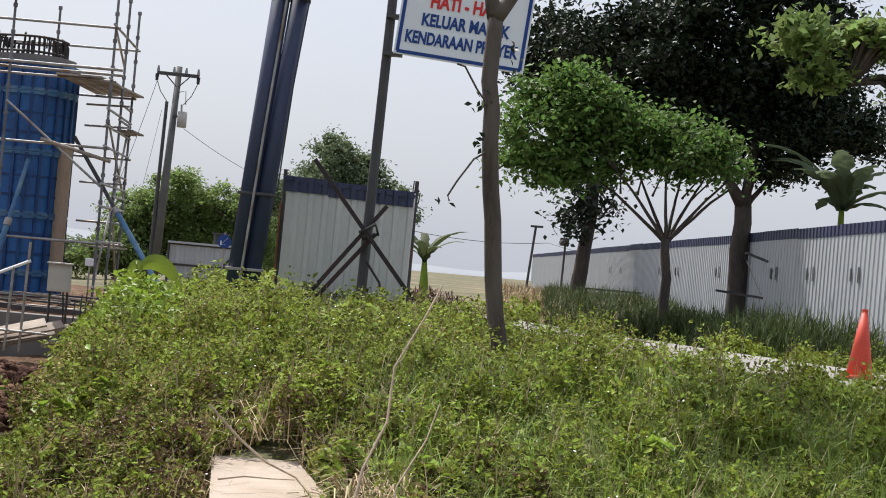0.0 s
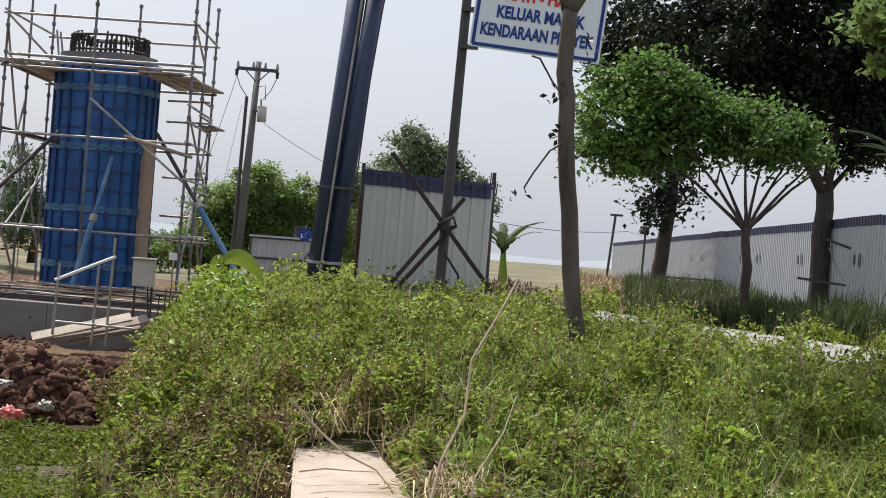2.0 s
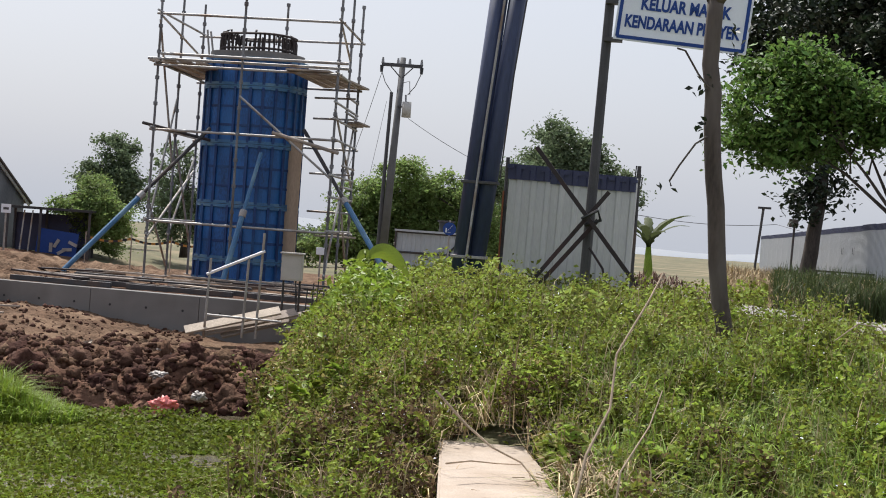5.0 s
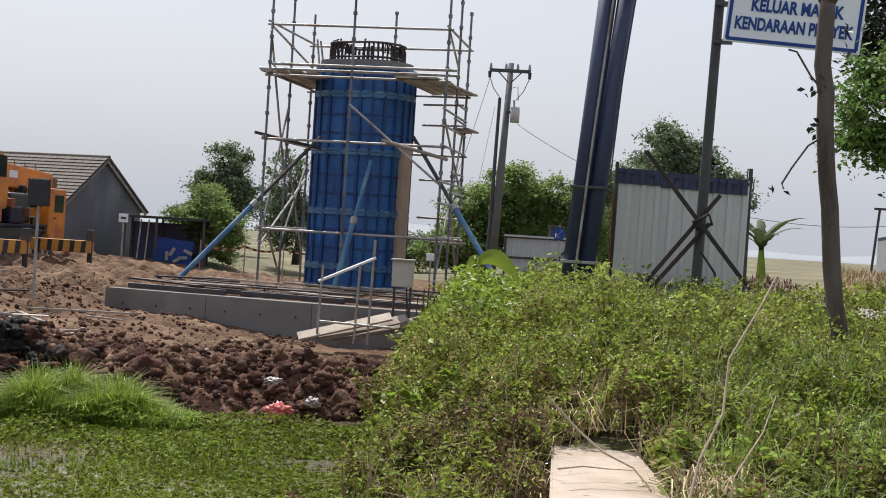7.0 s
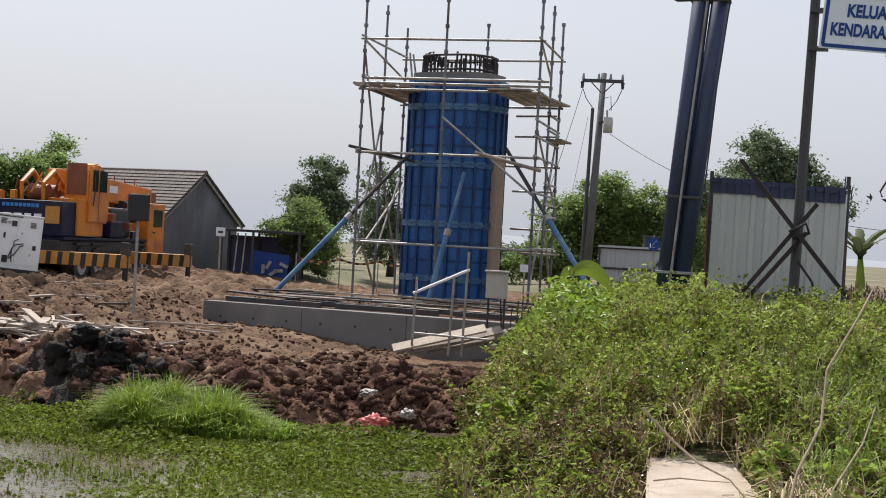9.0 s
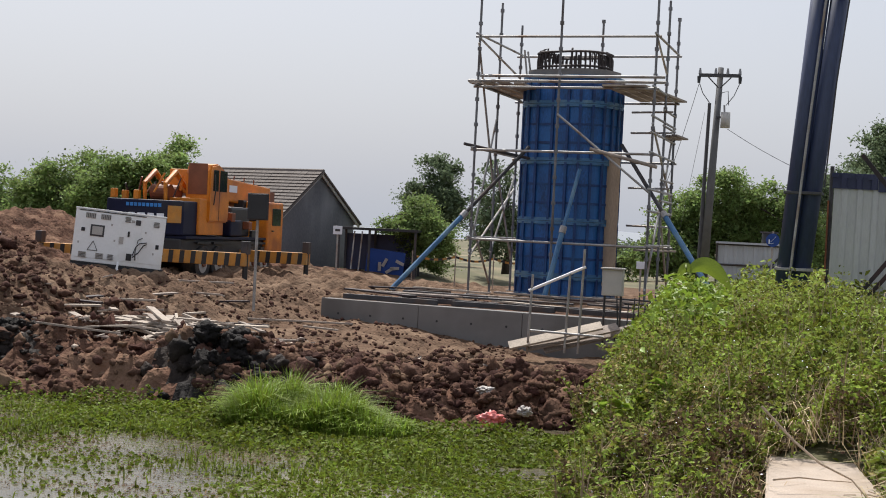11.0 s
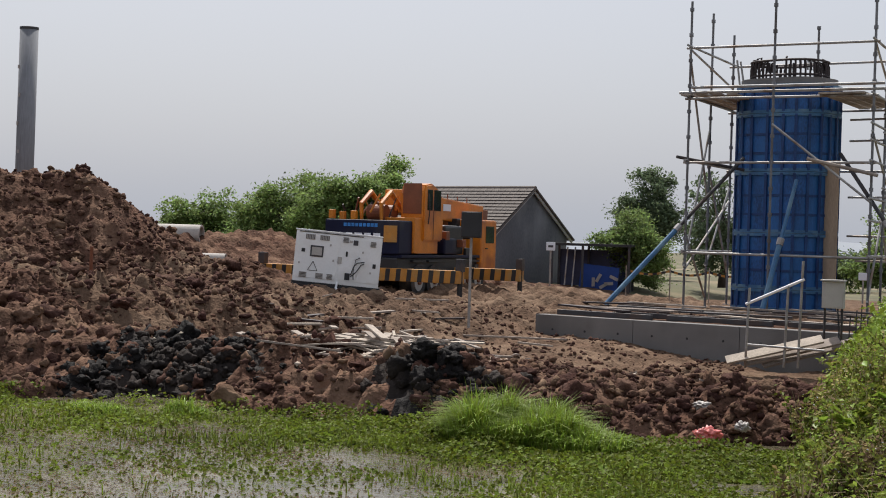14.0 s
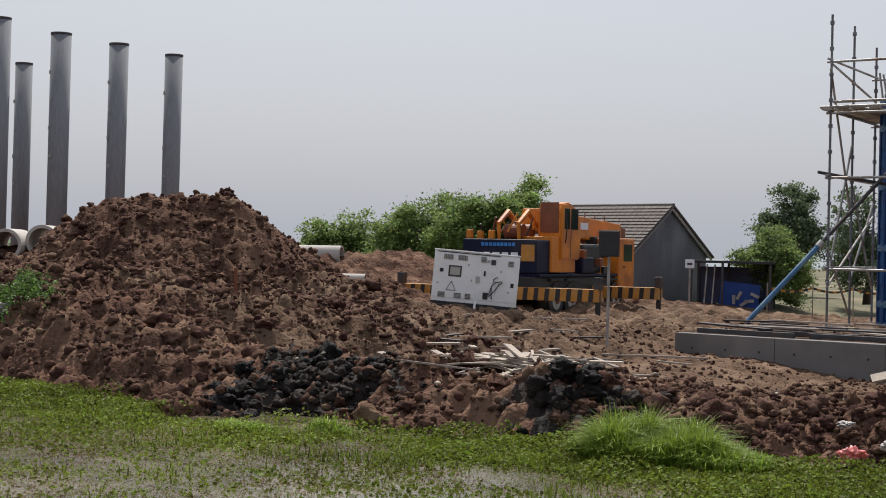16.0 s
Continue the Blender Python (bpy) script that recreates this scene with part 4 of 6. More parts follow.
def far_tree(az, d, z0, ztop, width, lab, leaf_mat=M_LEAF_F, leaves=5000, seed=1, lobes=6, low=0.15, size=0.3):
    rng = np.random.default_rng(seed)
    p = (far_at if az > 14 else at)(az, d, z0)
    h = ztop - z0
    blobs = []
    for k in range(lobes):
        f = (k + 0.5) / lobes
        dx = (f - 0.5) * width * 0.8
        top = h * (1 - 0.35 * abs(f - 0.5) * 2 - 0.12 * rng.random()) - size
        r, lo = width / lobes * 0.9, h * low
        c = (p.x + dx * math.cos(radians(az)), p.y + dx * math.sin(radians(az)) + rng.normal() * 0.8, z0 + (top + lo) / 2)
        tall = (top - lo) / 2
        blobs.append((c, (r * 1.05, r * 1.05, tall * 0.97)))
        blobs += [(q, (a, b, e * 1.4)) for q, (a, b, e) in lobed(c, (r * 1.1, r * 1.1, tall), 8, 0.3 * min(r, tall), 0.45 * min(r, tall), seed * 31 + k)]
    stems = [([p, p + Vector((0.1, 0, h * 0.3)), p + Vector((0, 0, h * 0.6))], 0.035 * h, 0.02 * h)]
    return tree("background_tree", lab, p, stems, blobs, int(leaves * 1.7), size * 0.8, leaf_mat, M_BARK_D, "background trees", size * 1.1, seed, core=0.1)


far_tree(22.6, 60, 0, 4.0, 3.8, "rounded bright bushy tree behind the working floor", M_LEAF_B, 13950, 21, 4, 0.0, 0.14)
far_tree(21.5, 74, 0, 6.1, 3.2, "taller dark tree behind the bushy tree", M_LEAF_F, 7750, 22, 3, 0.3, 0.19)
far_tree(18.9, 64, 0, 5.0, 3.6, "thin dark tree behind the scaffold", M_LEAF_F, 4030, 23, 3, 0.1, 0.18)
far_tree(9.9, 68, 0.2, 6.4, 8.6, "dense green tree behind the utility pole", M_LEAF_B, 26350, 24, 6, 0.05, 0.19)
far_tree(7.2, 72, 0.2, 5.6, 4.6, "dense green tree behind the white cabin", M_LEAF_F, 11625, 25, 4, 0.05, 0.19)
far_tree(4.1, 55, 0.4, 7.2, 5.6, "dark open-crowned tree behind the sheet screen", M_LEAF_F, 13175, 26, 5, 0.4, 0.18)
far_tree(32.9, 78, -0.3, 6.6, 9.8, "broad green tree behind the crane", M_LEAF_B, 31000, 27, 6, 0.05, 0.22)
far_tree(35.8, 80, -0.3, 6.2, 7.0, "green tree behind the crane", M_LEAF_B, 17050, 28, 4, 0.05, 0.22)
far_tree(39.0, 84, -0.3, 5.0, 6.4, "low green bush behind the soil heap", M_LEAF_B, 10850, 29, 4, 0.05, 0.22)
far_tree(49.0, 92, 0, 4.0, 7.4, "low yellow-green bushes behind the concrete piles", M_LEAF_B, 9300, 30, 6, 0.05, 0.23)
far_tree(53.5, 92, 0, 4.0, 7.4, "low yellow-green bushes behind the concrete piles", M_LEAF_B, 9300, 31, 6, 0.05, 0.23)
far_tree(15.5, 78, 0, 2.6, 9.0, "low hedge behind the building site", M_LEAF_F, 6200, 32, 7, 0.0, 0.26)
far_tree(12.6, 66, 0, 2.8, 3.0, "low bush beside the utility pole", M_LEAF_B, 3720, 33, 3, 0.0, 0.22)


def banana(base, h, n, label, seed, tatter=0.3, length=1.6, leaf_m=M_LEAF, wide=0.1, steep=0.35):
    rng = random.Random(seed)
    t = thing("banana_plant", label, "plant", base, group="banana plants")
    part("stem", bent(bmesh.new(), [(0, 0, 0), (0.03, 0, h * 0.5), (0, 0, h)], [0.13, 0.11, 0.06], 10), M_WEED, t, smooth=True)
    for k in range(n):
        a = 2 * math.pi * k / n + rng.random() * 0.5
        rise, L = rng.uniform(steep, 1.15), length * rng.uniform(0.75, 1.15)
        bm = bmesh.new()
        prev = None
        for i in range(13):
            f = i / 12
            r = L * f * math.cos(rise * (1 - f)) * 0.85
            z = h + L * (math.sin(rise) * f * 1.5 - 0.75 * f * f)
            w = wide * length / 1.6 * math.sin(math.pi * min(1, 0.08 + f * 0.95)) ** 0.6 * (1 - (tatter * rng.random() if i % 2 else 0))
            c = Vector((math.cos(a) * r, math.sin(a) * r, z))
            s = Vector((-math.sin(a), math.cos(a), 0)) * w
            row = [bm.verts.new(c - s - Vector((0, 0, 0.25 * w))), bm.verts.new(c), bm.verts.new(c + s - Vector((0, 0, 0.25 * w)))]
            if prev:
                bm.faces.new((prev[0], prev[1], row[1], row[0]))
                bm.faces.new((prev[1], prev[2], row[2], row[1]))
            prev = row
        leaf = part("leaf", bm, leaf_m, t, smooth=True)
    return t


banana((8.7, 32.0, 0.7), 3.1, 13, "banana plant with long arching leaves behind the hoarding", 2, 0.6, 2.1, M_LEAF_F, 0.2)
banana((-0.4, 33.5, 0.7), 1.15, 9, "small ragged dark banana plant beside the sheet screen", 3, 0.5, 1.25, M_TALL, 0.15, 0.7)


def arched_leaf():
    """One broad drooping leaf on its stalk, standing out of the weeds."""
    t = thing("banana_leaf", "broad bright green banana leaf arching out of the weeds", "plant", (-5.5, 26.0, 0.3))
    part("stalk", bent(bmesh.new(), [(0.05, 0, 0), (0.05, 0, 0.5), (0.12, 0, 0.95)], [0.04, 0.03, 0.02], 8), M_WEED, t, smooth=True)
    for flip, reach in ((1, 1.0), (-0.5, 0.6)):
        bm, prev = bmesh.new(), None
        for k in range(15):
            f = k / 14
            x, z = 0.12 + flip * reach * 0.78 * f ** 1.2, 0.95 + reach * (0.85 * f - 1.15 * f * f)
            w = 0.15 * reach * math.sin(math.pi * min(1, 0.06 + 0.94 * f)) ** 0.7
            dx, dz = flip * 0.94 * f ** 0.2, 0.85 - 2.3 * f
            nx, nz = -dz / math.hypot(dx, dz) * w, dx / math.hypot(dx, dz) * w
            row = [bm.verts.new((x + nx, 0.5 * w, z + nz)), bm.verts.new((x, 0, z)), bm.verts.new((x - nx, 0.5 * w, z - nz))]
            if prev:
                bm.faces.new((prev[0], prev[1], row[1], row[0]))
                bm.faces.new((prev[1], prev[2], row[2], row[1]))
            prev = row
        part("leaf", bm, M_GRASS, t, smooth=True)


arched_leaf()

# ---- house behind the crane ----
def house():
    t = thing("house", "small grey rendered house with a brown tiled gable roof", "house", (-26.55, 53.3, -0.35), 79)
    # local x runs along the gable (away from the camera), local y along the ridge
    W, L, E, R = 5.1, 6.6, 2.35, 4.25
    bm = bmesh.new()
    prof = [(-W / 2, 0), (W / 2, 0), (W / 2, E), (0, R), (-W / 2, E)]
    f0, f1 = [bm.verts.new((x, 0, z)) for x, z in prof], [bm.verts.new((x, 0.15, z)) for x, z in prof]
    bm.faces.new(f0)
    bm.faces.new(f1[::-1])
    for i in range(5):
        bm.faces.new((f0[i], f1[i], f1[(i + 1) % 5], f0[(i + 1) % 5]))
    bmesh.ops.recalc_face_normals(bm, faces=bm.faces[:])
    g = mesh_of("gable_wall", bm, M_WALL)
    for y in (0, L):
        o = new("gable_wall", g)
        o.parent = t
        o.matrix_basis = pose(0, y, 0)
    for x in (-W / 2 + 0.08, W / 2 - 0.08):
        part("side_wall", box(bmesh.new(), x, L / 2, E / 2, 0.15, L - 0.3, E), M_WALL, t)
    ang = math.atan2(R - E, W / 2)
    S = math.hypot(R - E, W / 2) + 0.3
    for s in (-1, 1):
        bm = box(bmesh.new(), 0, 0, 0, S, L + 0.5, 0.06)
        o = part("roof_slope", bm, M_TILE, t)
        o.matrix_basis = Matrix.Translation((s * (S / 2) * math.cos(ang), L / 2, R + 0.04 - (S / 2) * math.sin(ang))) @ Matrix.Rotation(s * ang, 4, "Y")
        # separate tiles, in courses, on the slope that is seen
        if s == -1:
            tb = box(bmesh.new(), 0, 0, 0, 0.24, 0.335, 0.022)
            for v in tb.verts:
                v.co.z += 0.035 * (v.co.x < 0)
            tm = mesh_of("tile", tb, M_TILE)
            for r in range(15):
                for c in range(20):
                    q = new("tile", tm)
                    q.parent = o
                    q.matrix_basis = pose(-S / 2 + 0.12 + r * (S - 0.2) / 14.4, -L / 2 - 0.05 + c * (L + 0.1) / 19, 0.055)
        part("barge_board", box(bmesh.new(), 0, 0, 0, S, 0.06, 0.16), M_TRIM, t).matrix_basis = Matrix.Translation((s * (S / 2) * math.cos(ang), -0.12, R - 0.02 - (S / 2) * math.sin(ang))) @ Matrix.Rotation(s * ang, 4, "Y")
    part("ridge_cap", rod(bmesh.new(), (0, -0.2, R + 0.06), (0, L + 0.2, R + 0.06), 0.1, sides=8), M_TILE, t)


house()


def lean_to():
    p = far_at(23.9, 58, -0.3)
    t = thing("open_shed", "dark open shed with a flat roof and blue sheeting", "shed", p, 18)
    part("roof", box(bmesh.new(), 0, 0, 2.0, 3.2, 2.4, 0.1), M_BLACK, t)
    for x in (-1.5, -0.3, 1.5):
        for y in (-1.1, 1.1):
            part("post", box(bmesh.new(), x, y, 0.98, 0.09, 0.09, 1.95), M_TUBE_D, t)
    part("back_sheet", box(bmesh.new(), 0, 1.2, 0.9, 3.0, 0.04, 1.8), M_NAVY, t)
    part("blue_sheet", box(bmesh.new(), 0.3, -0.6, 0.6, 1.5, 0.05, 1.2, Matrix.Rotation(0.1, 4, "Y")), M_SIGNBLUE, t, "sagging blue sheet")
    for k in range(5):
        part("pale_rag", box(bmesh.new(), 0.1 + 0.2 * k, -0.68, 0.55 + 0.18 * math.sin(k * 2), 0.12, 0.05, 0.35, Matrix.Rotation(0.5 * k, 4, "Y")), M_PALE, t)
    part("crate", box(bmesh.new(), 1.1, 0.2, 0.3, 0.8, 0.7, 0.6, bevel=0.02), M_CRANEBLUE, t)
    part("ladder", rod(rod(bmesh.new(), (-1.0, -1.2, 0), (-0.9, -1.0, 1.9), 0.03), (-0.7, -1.2, 0), (-0.6, -1.0, 1.9), 0.03), M_TUBE, t)


lean_to()


# ---- generator set ----
def generator():
    t = thing("generator", "white enclosed diesel generator with vents and a warning triangle", "generator", (-20.5, 30.05, 0.43), 33, lean=4.2)
    W, D, H = 2.16, 0.95, 1.28
    part("base_skid", box(bmesh.new(), 0.02, 0, 0.06, W + 0.06, D, 0.16, bevel=0.01), M_BLACK, t, "black base skid")
    part("enclosure", box(bmesh.new(), 0, 0, 0.13 + H / 2, W, D, H, bevel=0.02), M_GEN, t)
    y = -D / 2 - 0.004
    part("lid", box(bmesh.new(), 0, 0, H + 0.15, W + 0.03, D + 0.03, 0.035, bevel=0.01), M_GEN, t)
    part("lid_gasket", box(bmesh.new(), -0.2, -D / 2 - 0.012, H + 0.105, 1.6, 0.012, 0.02), M_BLACK, t)
    for x, w in ((-0.53, 1.08), (0.27, 0.48), (0.78, 0.56)):
        p = part("door", box(bmesh.new(), x, y, 0.15 + H / 2, w - 0.03, 0.014, H - 0.18, bevel=0.005), M_GEN, t)
    def panel(name, x, z, w, h, m, label=""):
        return part(name, box(bmesh.new(), x, y - 0.012, z, w, 0.02, h, bevel=0.004), m, t, label)
    for x in (-0.72, -0.36):
        v = panel("vent", x, 1.27, 0.24, 0.13, M_BOXGREY)
        for k in range(6):
            part("slat", box(bmesh.new(), x - 0.1 + 0.04 * k, y - 0.026, 1.27, 0.012, 0.012, 0.11), M_POST, v)
    for x, z in ((-0.83, 0.31), (-0.42, 0.31), (-0.16, 0.31), (0.17, 1.27), (0.86, 1.22)):
        v = panel("vent", x, z, 0.19 if x < -0.2 else 0.12, 0.14, M_BOXGREY)
        for k in range(4):
            part("slat", box(bmesh.new(), x, y - 0.026, z - 0.05 + 0.033 * k, 0.15, 0.012, 0.01), M_POST, v)
    w = panel("control_window", -0.53, 0.92, 0.33, 0.28, M_POST, "dark rounded control window")
    part("glass", box(bmesh.new(), -0.53, y - 0.024, 0.92, 0.25, 0.01, 0.2, bevel=0.004), M_BOXGREY, w)
    panel("latch", -0.87, 0.92, 0.09, 0.09, M_BLACK)
    panel("latch", 0.93, 0.68, 0.08, 0.11, M_BLACK)
    panel("latch", 0.22, 0.92, 0.05, 0.13, M_BLACK)
    panel("latch", 0.06, 0.75, 0.1, 0.17, M_BOXGREY)
    panel("latch", 0.42, 1.22, 0.12, 0.13, M_POST)
    panel("latch", 0.3, 1.24, 0.08, 0.06, M_BOXGREY)
    panel("socket", 0.28, 0.36, 0.13, 0.17, M_BLACK)
    panel("socket_plate", 0.42, 0.42, 0.14, 0.2, M_WHITE)
    for a, b in (((-0.72, 0.43), (-0.48, 0.43)), ((-0.48, 0.43), (-0.6, 0.66)), ((-0.6, 0.66), (-0.72, 0.43))):
        part("triangle_edge", bar(bmesh.new(), (a[0], y - 0.012, a[1]), (b[0], y - 0.012, b[1]), 0.014, 0.014), M_POST, t)
    for k, (pts) in enumerate((((0.36, 0.4), (0.42, 0.62), (0.5, 0.72), (0.68, 0.76)), ((0.36, 0.36), (0.5, 0.5), (0.6, 0.68), (0.68, 0.72)), ((0.44, 0.3), (0.42, 0.5), (0.46, 0.8), (0.56, 0.86)))):
        part("cable", bent(bmesh.new(), [(x, y - 0.04, z) for x, z in pts], [0.012] * 4, 5), M_BLACK, t)
    part("hose", bent(bmesh.new(), [(0.05, y - 0.03, 0.2), (0.03, y - 0.1, 0.05), (0.1, y - 0.2, -0.02)], [0.03] * 3, 6), M_WHITE, t)
    for x, z in ((-0.2, 1.1), (-0.1, 0.72), (0.62, 1.0), (0.85, 0.5), (-0.95, 0.6)):
        panel("rivet_plate", x, z, 0.04, 0.05, M_BOXGREY)


generator()


# ---- mobile crane: y runs to its front ----
def crane():
    t = thing("mobile_crane", "orange and navy mobile crane on outriggers, boom lowered", "crane", (-22.75, 34.7, 0.0), 6)
    # carrier
    part("chassis", box(bmesh.new(), 0, 3.3, 0.95, 2.3, 6.6, 0.5, bevel=0.04), M_BLACK, t, "black carrier chassis")
    part("deck", box(bmesh.new(), 0, 3.2, 1.24, 2.5, 6.2, 0.08, bevel=0.01), M_CRANEBLUE, t)
    for y in (1.35, 2.45, 5.0, 5.9):
        for x in (-1.02, 1.02):
            s = 1 if x > 0 else -1
            wheel = part("wheel", rod(bmesh.new(), (x - 0.2 * s, y, 0.5), (x + 0.2 * s, y, 0.5), 0.5, sides=28), M_RUBBER, t, "muddy black tyre")
            bm = bmesh.new()
            rod(bm, (x + 0.19 * s, y, 0.5), (x + 0.215 * s, y, 0.5), 0.28, sides=20)
            part("rim", bm, M_BOXGREY, wheel, "dusty steel rim")
            part("hub", rod(bmesh.new(), (x + 0.2 * s, y, 0.5), (x + 0.27 * s, y, 0.5), 0.1, sides=12), M_RUST, wheel)
        part("mudguard", box(bmesh.new(), 0, y, 1.1, 2.5, 0.9, 0.06), M_BLACK, t)
    cabin = part("driver_cab", box(bmesh.new(), 0.45, 6.6, 1.62, 1.7, 1.3, 1.6, bevel=0.06), M_ORANGE, t, "orange driver cab")
    part("window", box(bmesh.new(), 1.31, 6.65, 1.95, 0.02, 0.7, 0.55, bevel=0.005), M_GLASS, cabin)
    part("rear_window", box(bmesh.new(), 0.6, 5.94, 2.0, 0.8, 0.02, 0.4), M_GLASS, cabin)
    part("door_handle", box(bmesh.new(), 1.32, 6.35, 1.5, 0.04, 0.14, 0.04), M_BLACK, cabin)
    # striped outrigger beams, rear and front
    for y, half in ((-0.15, 3.25), (4.3, 3.35)):
        o = part("outrigger_beam", box(bmesh.new(), 0, y, 0.72, half * 2, 0.34, 0.36, bevel=0.015), M_YELLOW, t, "outrigger beam with black and yellow stripes")
        n = 19
        for k in range(n):
            x = -half + 0.2 + k * (2 * half - 0.4) / (n - 1)
            bm = bmesh.new()
            v = [bm.verts.new((x + dx, y - 0.176, 0.72 + dz)) for dx, dz in ((-0.06, 0.175), (0.08, 0.175), (0.05, -0.175), (-0.09, -0.175))]
            v2 = [bm.verts.new(q.co + Vector((0, 0.004, 0))) for q in v]
            bm.faces.new(v[::-1])
            bm.faces.new(v2)
            for i in range(4):
                bm.faces.new((v[i], v[(i + 1) % 4], v2[(i + 1) % 4], v2[i]))
            bmesh.ops.recalc_face_normals(bm, faces=bm.faces[:])
            part("stripe", bm, M_BLACK, o)
        for s in (-1, 1):
            x = s * (half - 0.06)
            jack = part("jack", rod(bmesh.new(), (x, y, 0.05), (x, y, 1.12), 0.075, sides=12), M_BLACK, o)
            part("jack_head", box(bmesh.new(), x, y, 1.05, 0.2, 0.24, 0.36, bevel=0.01), M_TUBE_D, o)
            part("float_pad", rod(bmesh.new(), (x, y, 0.0), (x, y, 0.06), 0.24, sides=16), M_TUBE_D, o)
    # slewing upper works
    part("counterweight", box(bmesh.new(), -0.02, 0.5, 1.78, 2.4, 1.0, 0.98, bevel=0.05), M_CRANEBLUE, t, "navy counterweight with white and blue markings")
    for k in range(9):
        part("marking", box(bmesh.new(), -0.55 + 0.125 * k, -0.005, 2.12, 0.095, 0.01, 0.1), M_CYAN, t)
    for k, w in enumerate((0.2, 0.24, 0.2, 0.22)):
        part("marking", box(bmesh.new(), -0.42 + 0.3 * k, -0.005, 1.78, w, 0.01, 0.22), M_SIGNWHITE, t)
    part("warning_plate", box(bmesh.new(), 0.92, -0.012, 1.88, 0.42, 0.02, 0.48), M_YELLOW, t, "yellow warning plate")
    part("engine_house", box(bmesh.new(), 0.75, 1.75, 1.85, 1.0, 1.7, 1.05, bevel=0.03), M_ORANGE, t)
    part("engine_house", box(bmesh.new(), -0.85, 1.75, 1.75, 0.75, 1.9, 0.85, bevel=0.03), M_CRANEBLUE, t)
    bm = bmesh.new()
    side = [(1.42, 1.7), (2.78, 1.7), (2.86, 2.55), (2.62, 3.2), (2.0, 3.42), (1.55, 3.36), (1.42, 3.15)]
    e0, e1 = [bm.verts.new((0.53, y, z)) for y, z in side], [bm.verts.new((1.31, y, z)) for y, z in side]
    bm.faces.new(e0)
    bm.faces.new(e1[::-1])
    for i in range(len(side)):
        bm.faces.new((e0[i], e1[i], e1[(i + 1) % len(side)], e0[(i + 1) % len(side)]))
    bmesh.ops.recalc_face_normals(bm, faces=bm.faces[:])
    bmesh.ops.bevel(bm, geom=bm.edges[:], offset=0.04, segments=2, affect="EDGES")
    opc = part("operator_cab", bm, M_ORANGE, t, "orange operator cab with a rounded sloping roof")
    part("door_seam", box(bmesh.new(), 1.313, 2.1, 2.35, 0.008, 0.02, 1.2), M_BLACK, opc)
    part("back_panel", box(bmesh.new(), 0.92, 1.41, 2.95, 0.6, 0.02, 0.9, bevel=0.005), M_RUST, opc, "rust brown rear panel")
    for y, w in ((1.82, 0.36), (2.35, 0.5)):
        part("window", box(bmesh.new(), 1.315, y, 2.92, 0.015, w, 0.62, bevel=0.005), M_GLASS, opc)
    part("side_window", box(bmesh.new(), 0.525, 2.1, 2.95, 0.015, 0.9, 0.5), M_GLASS, opc)
    part("grab_rail", bent(bmesh.new(), [(1.36, 1.62, 2.2), (1.4, 1.62, 2.6), (1.36, 1.62, 3.1)], [0.018] * 3, 6), M_BLACK, opc)
    # boom foot, winches and lowered boom
    for x in (-0.3, 0.35):
        bm = bmesh.new()
        bent(bm, [(x, 0.55, 2.2), (x, 0.5, 2.75), (x, 1.1, 3.1), (x, 2.0, 2.6)], [0.05, 0.07, 0.09, 0.06], 8)
        part("boom_bracket", bm, M_ORANGE, t)
    boom = part("boom", box(bmesh.new(), 0.02, 5.2, 2.72, 0.62, 6.4, 0.72, Matrix.Rotation(-0.05, 4, "X"), bevel=0.04), M_ORANGE, t, "orange box boom lying forward")
    part("boom_section", box(bmesh.new(), 0.02, 8.6, 2.55, 0.46, 0.8, 0.54, Matrix.Rotation(-0.05, 4, "X"), bevel=0.03), M_RUST, boom)
    part("boom_mark", box(bmesh.new(), 0.335, 5.3, 2.78, 0.01, 0.6, 0.22), M_SIGNWHITE, boom)
    for y in (0.95, 1.5):
        part("winch_drum", rod(bmesh.new(), (-0.25, y, 2.5), (0.3, y, 2.5), 0.24, sides=18), M_RUST, t)
    part("luffing_cylinder", rod(bmesh.new(), (0.02, 2.4, 1.7), (0.02, 4.9, 2.45), 0.13, sides=14), M_BLACK, t)
    part("slew_machinery", box(bmesh.new(), 0.3, 4.2, 1.75, 1.6, 1.5, 0.9, bevel=0.08), M_BLACK, t)
    part("fuel_tank", box(bmesh.new(), 1.0, 3.6, 1.55, 0.5, 0.9, 0.5, bevel=0.06), M_CRANEBLUE, t)
    part("air_filter", rod(bmesh.new(), (0.9, 4.6, 1.3), (0.9, 4.6, 2.2), 0.16, sides=14), M_BLACK, t)
    for x, y, z in ((-1.15, 0.3, 2.42), (-0.85, 0.4, 2.38), (-0.4, 0.25, 2.4)):
        part("lamp_housing", box(bmesh.new(), x, y, z, 0.16, 0.16, 0.26, bevel=0.02), M_ORANGE, t)
    for k in range(6):
        part("handrail_post", rod(bmesh.new(), (0.3, 3.0 + k * 0.8, 3.05 - 0.03 * k), (0.3, 3.0 + k * 0.8, 3.3 - 0.03 * k), 0.018, sides=6), M_RUST, boom)
    for k in range(16):
        a = Vector((random.uniform(-0.9, 0.5), random.uniform(0.4, 2.2), random.uniform(2.25, 2.6)))
        part("hose" if k % 2 else "lever", rod(bmesh.new(), a, a + Vector((random.uniform(-0.25, 0.25), random.uniform(-0.2, 0.3), random.uniform(0.15, 0.6))), random.uniform(0.015, 0.04), sides=6), random.choice((M_RUST, M_ORANGE, M_BLACK)), t)
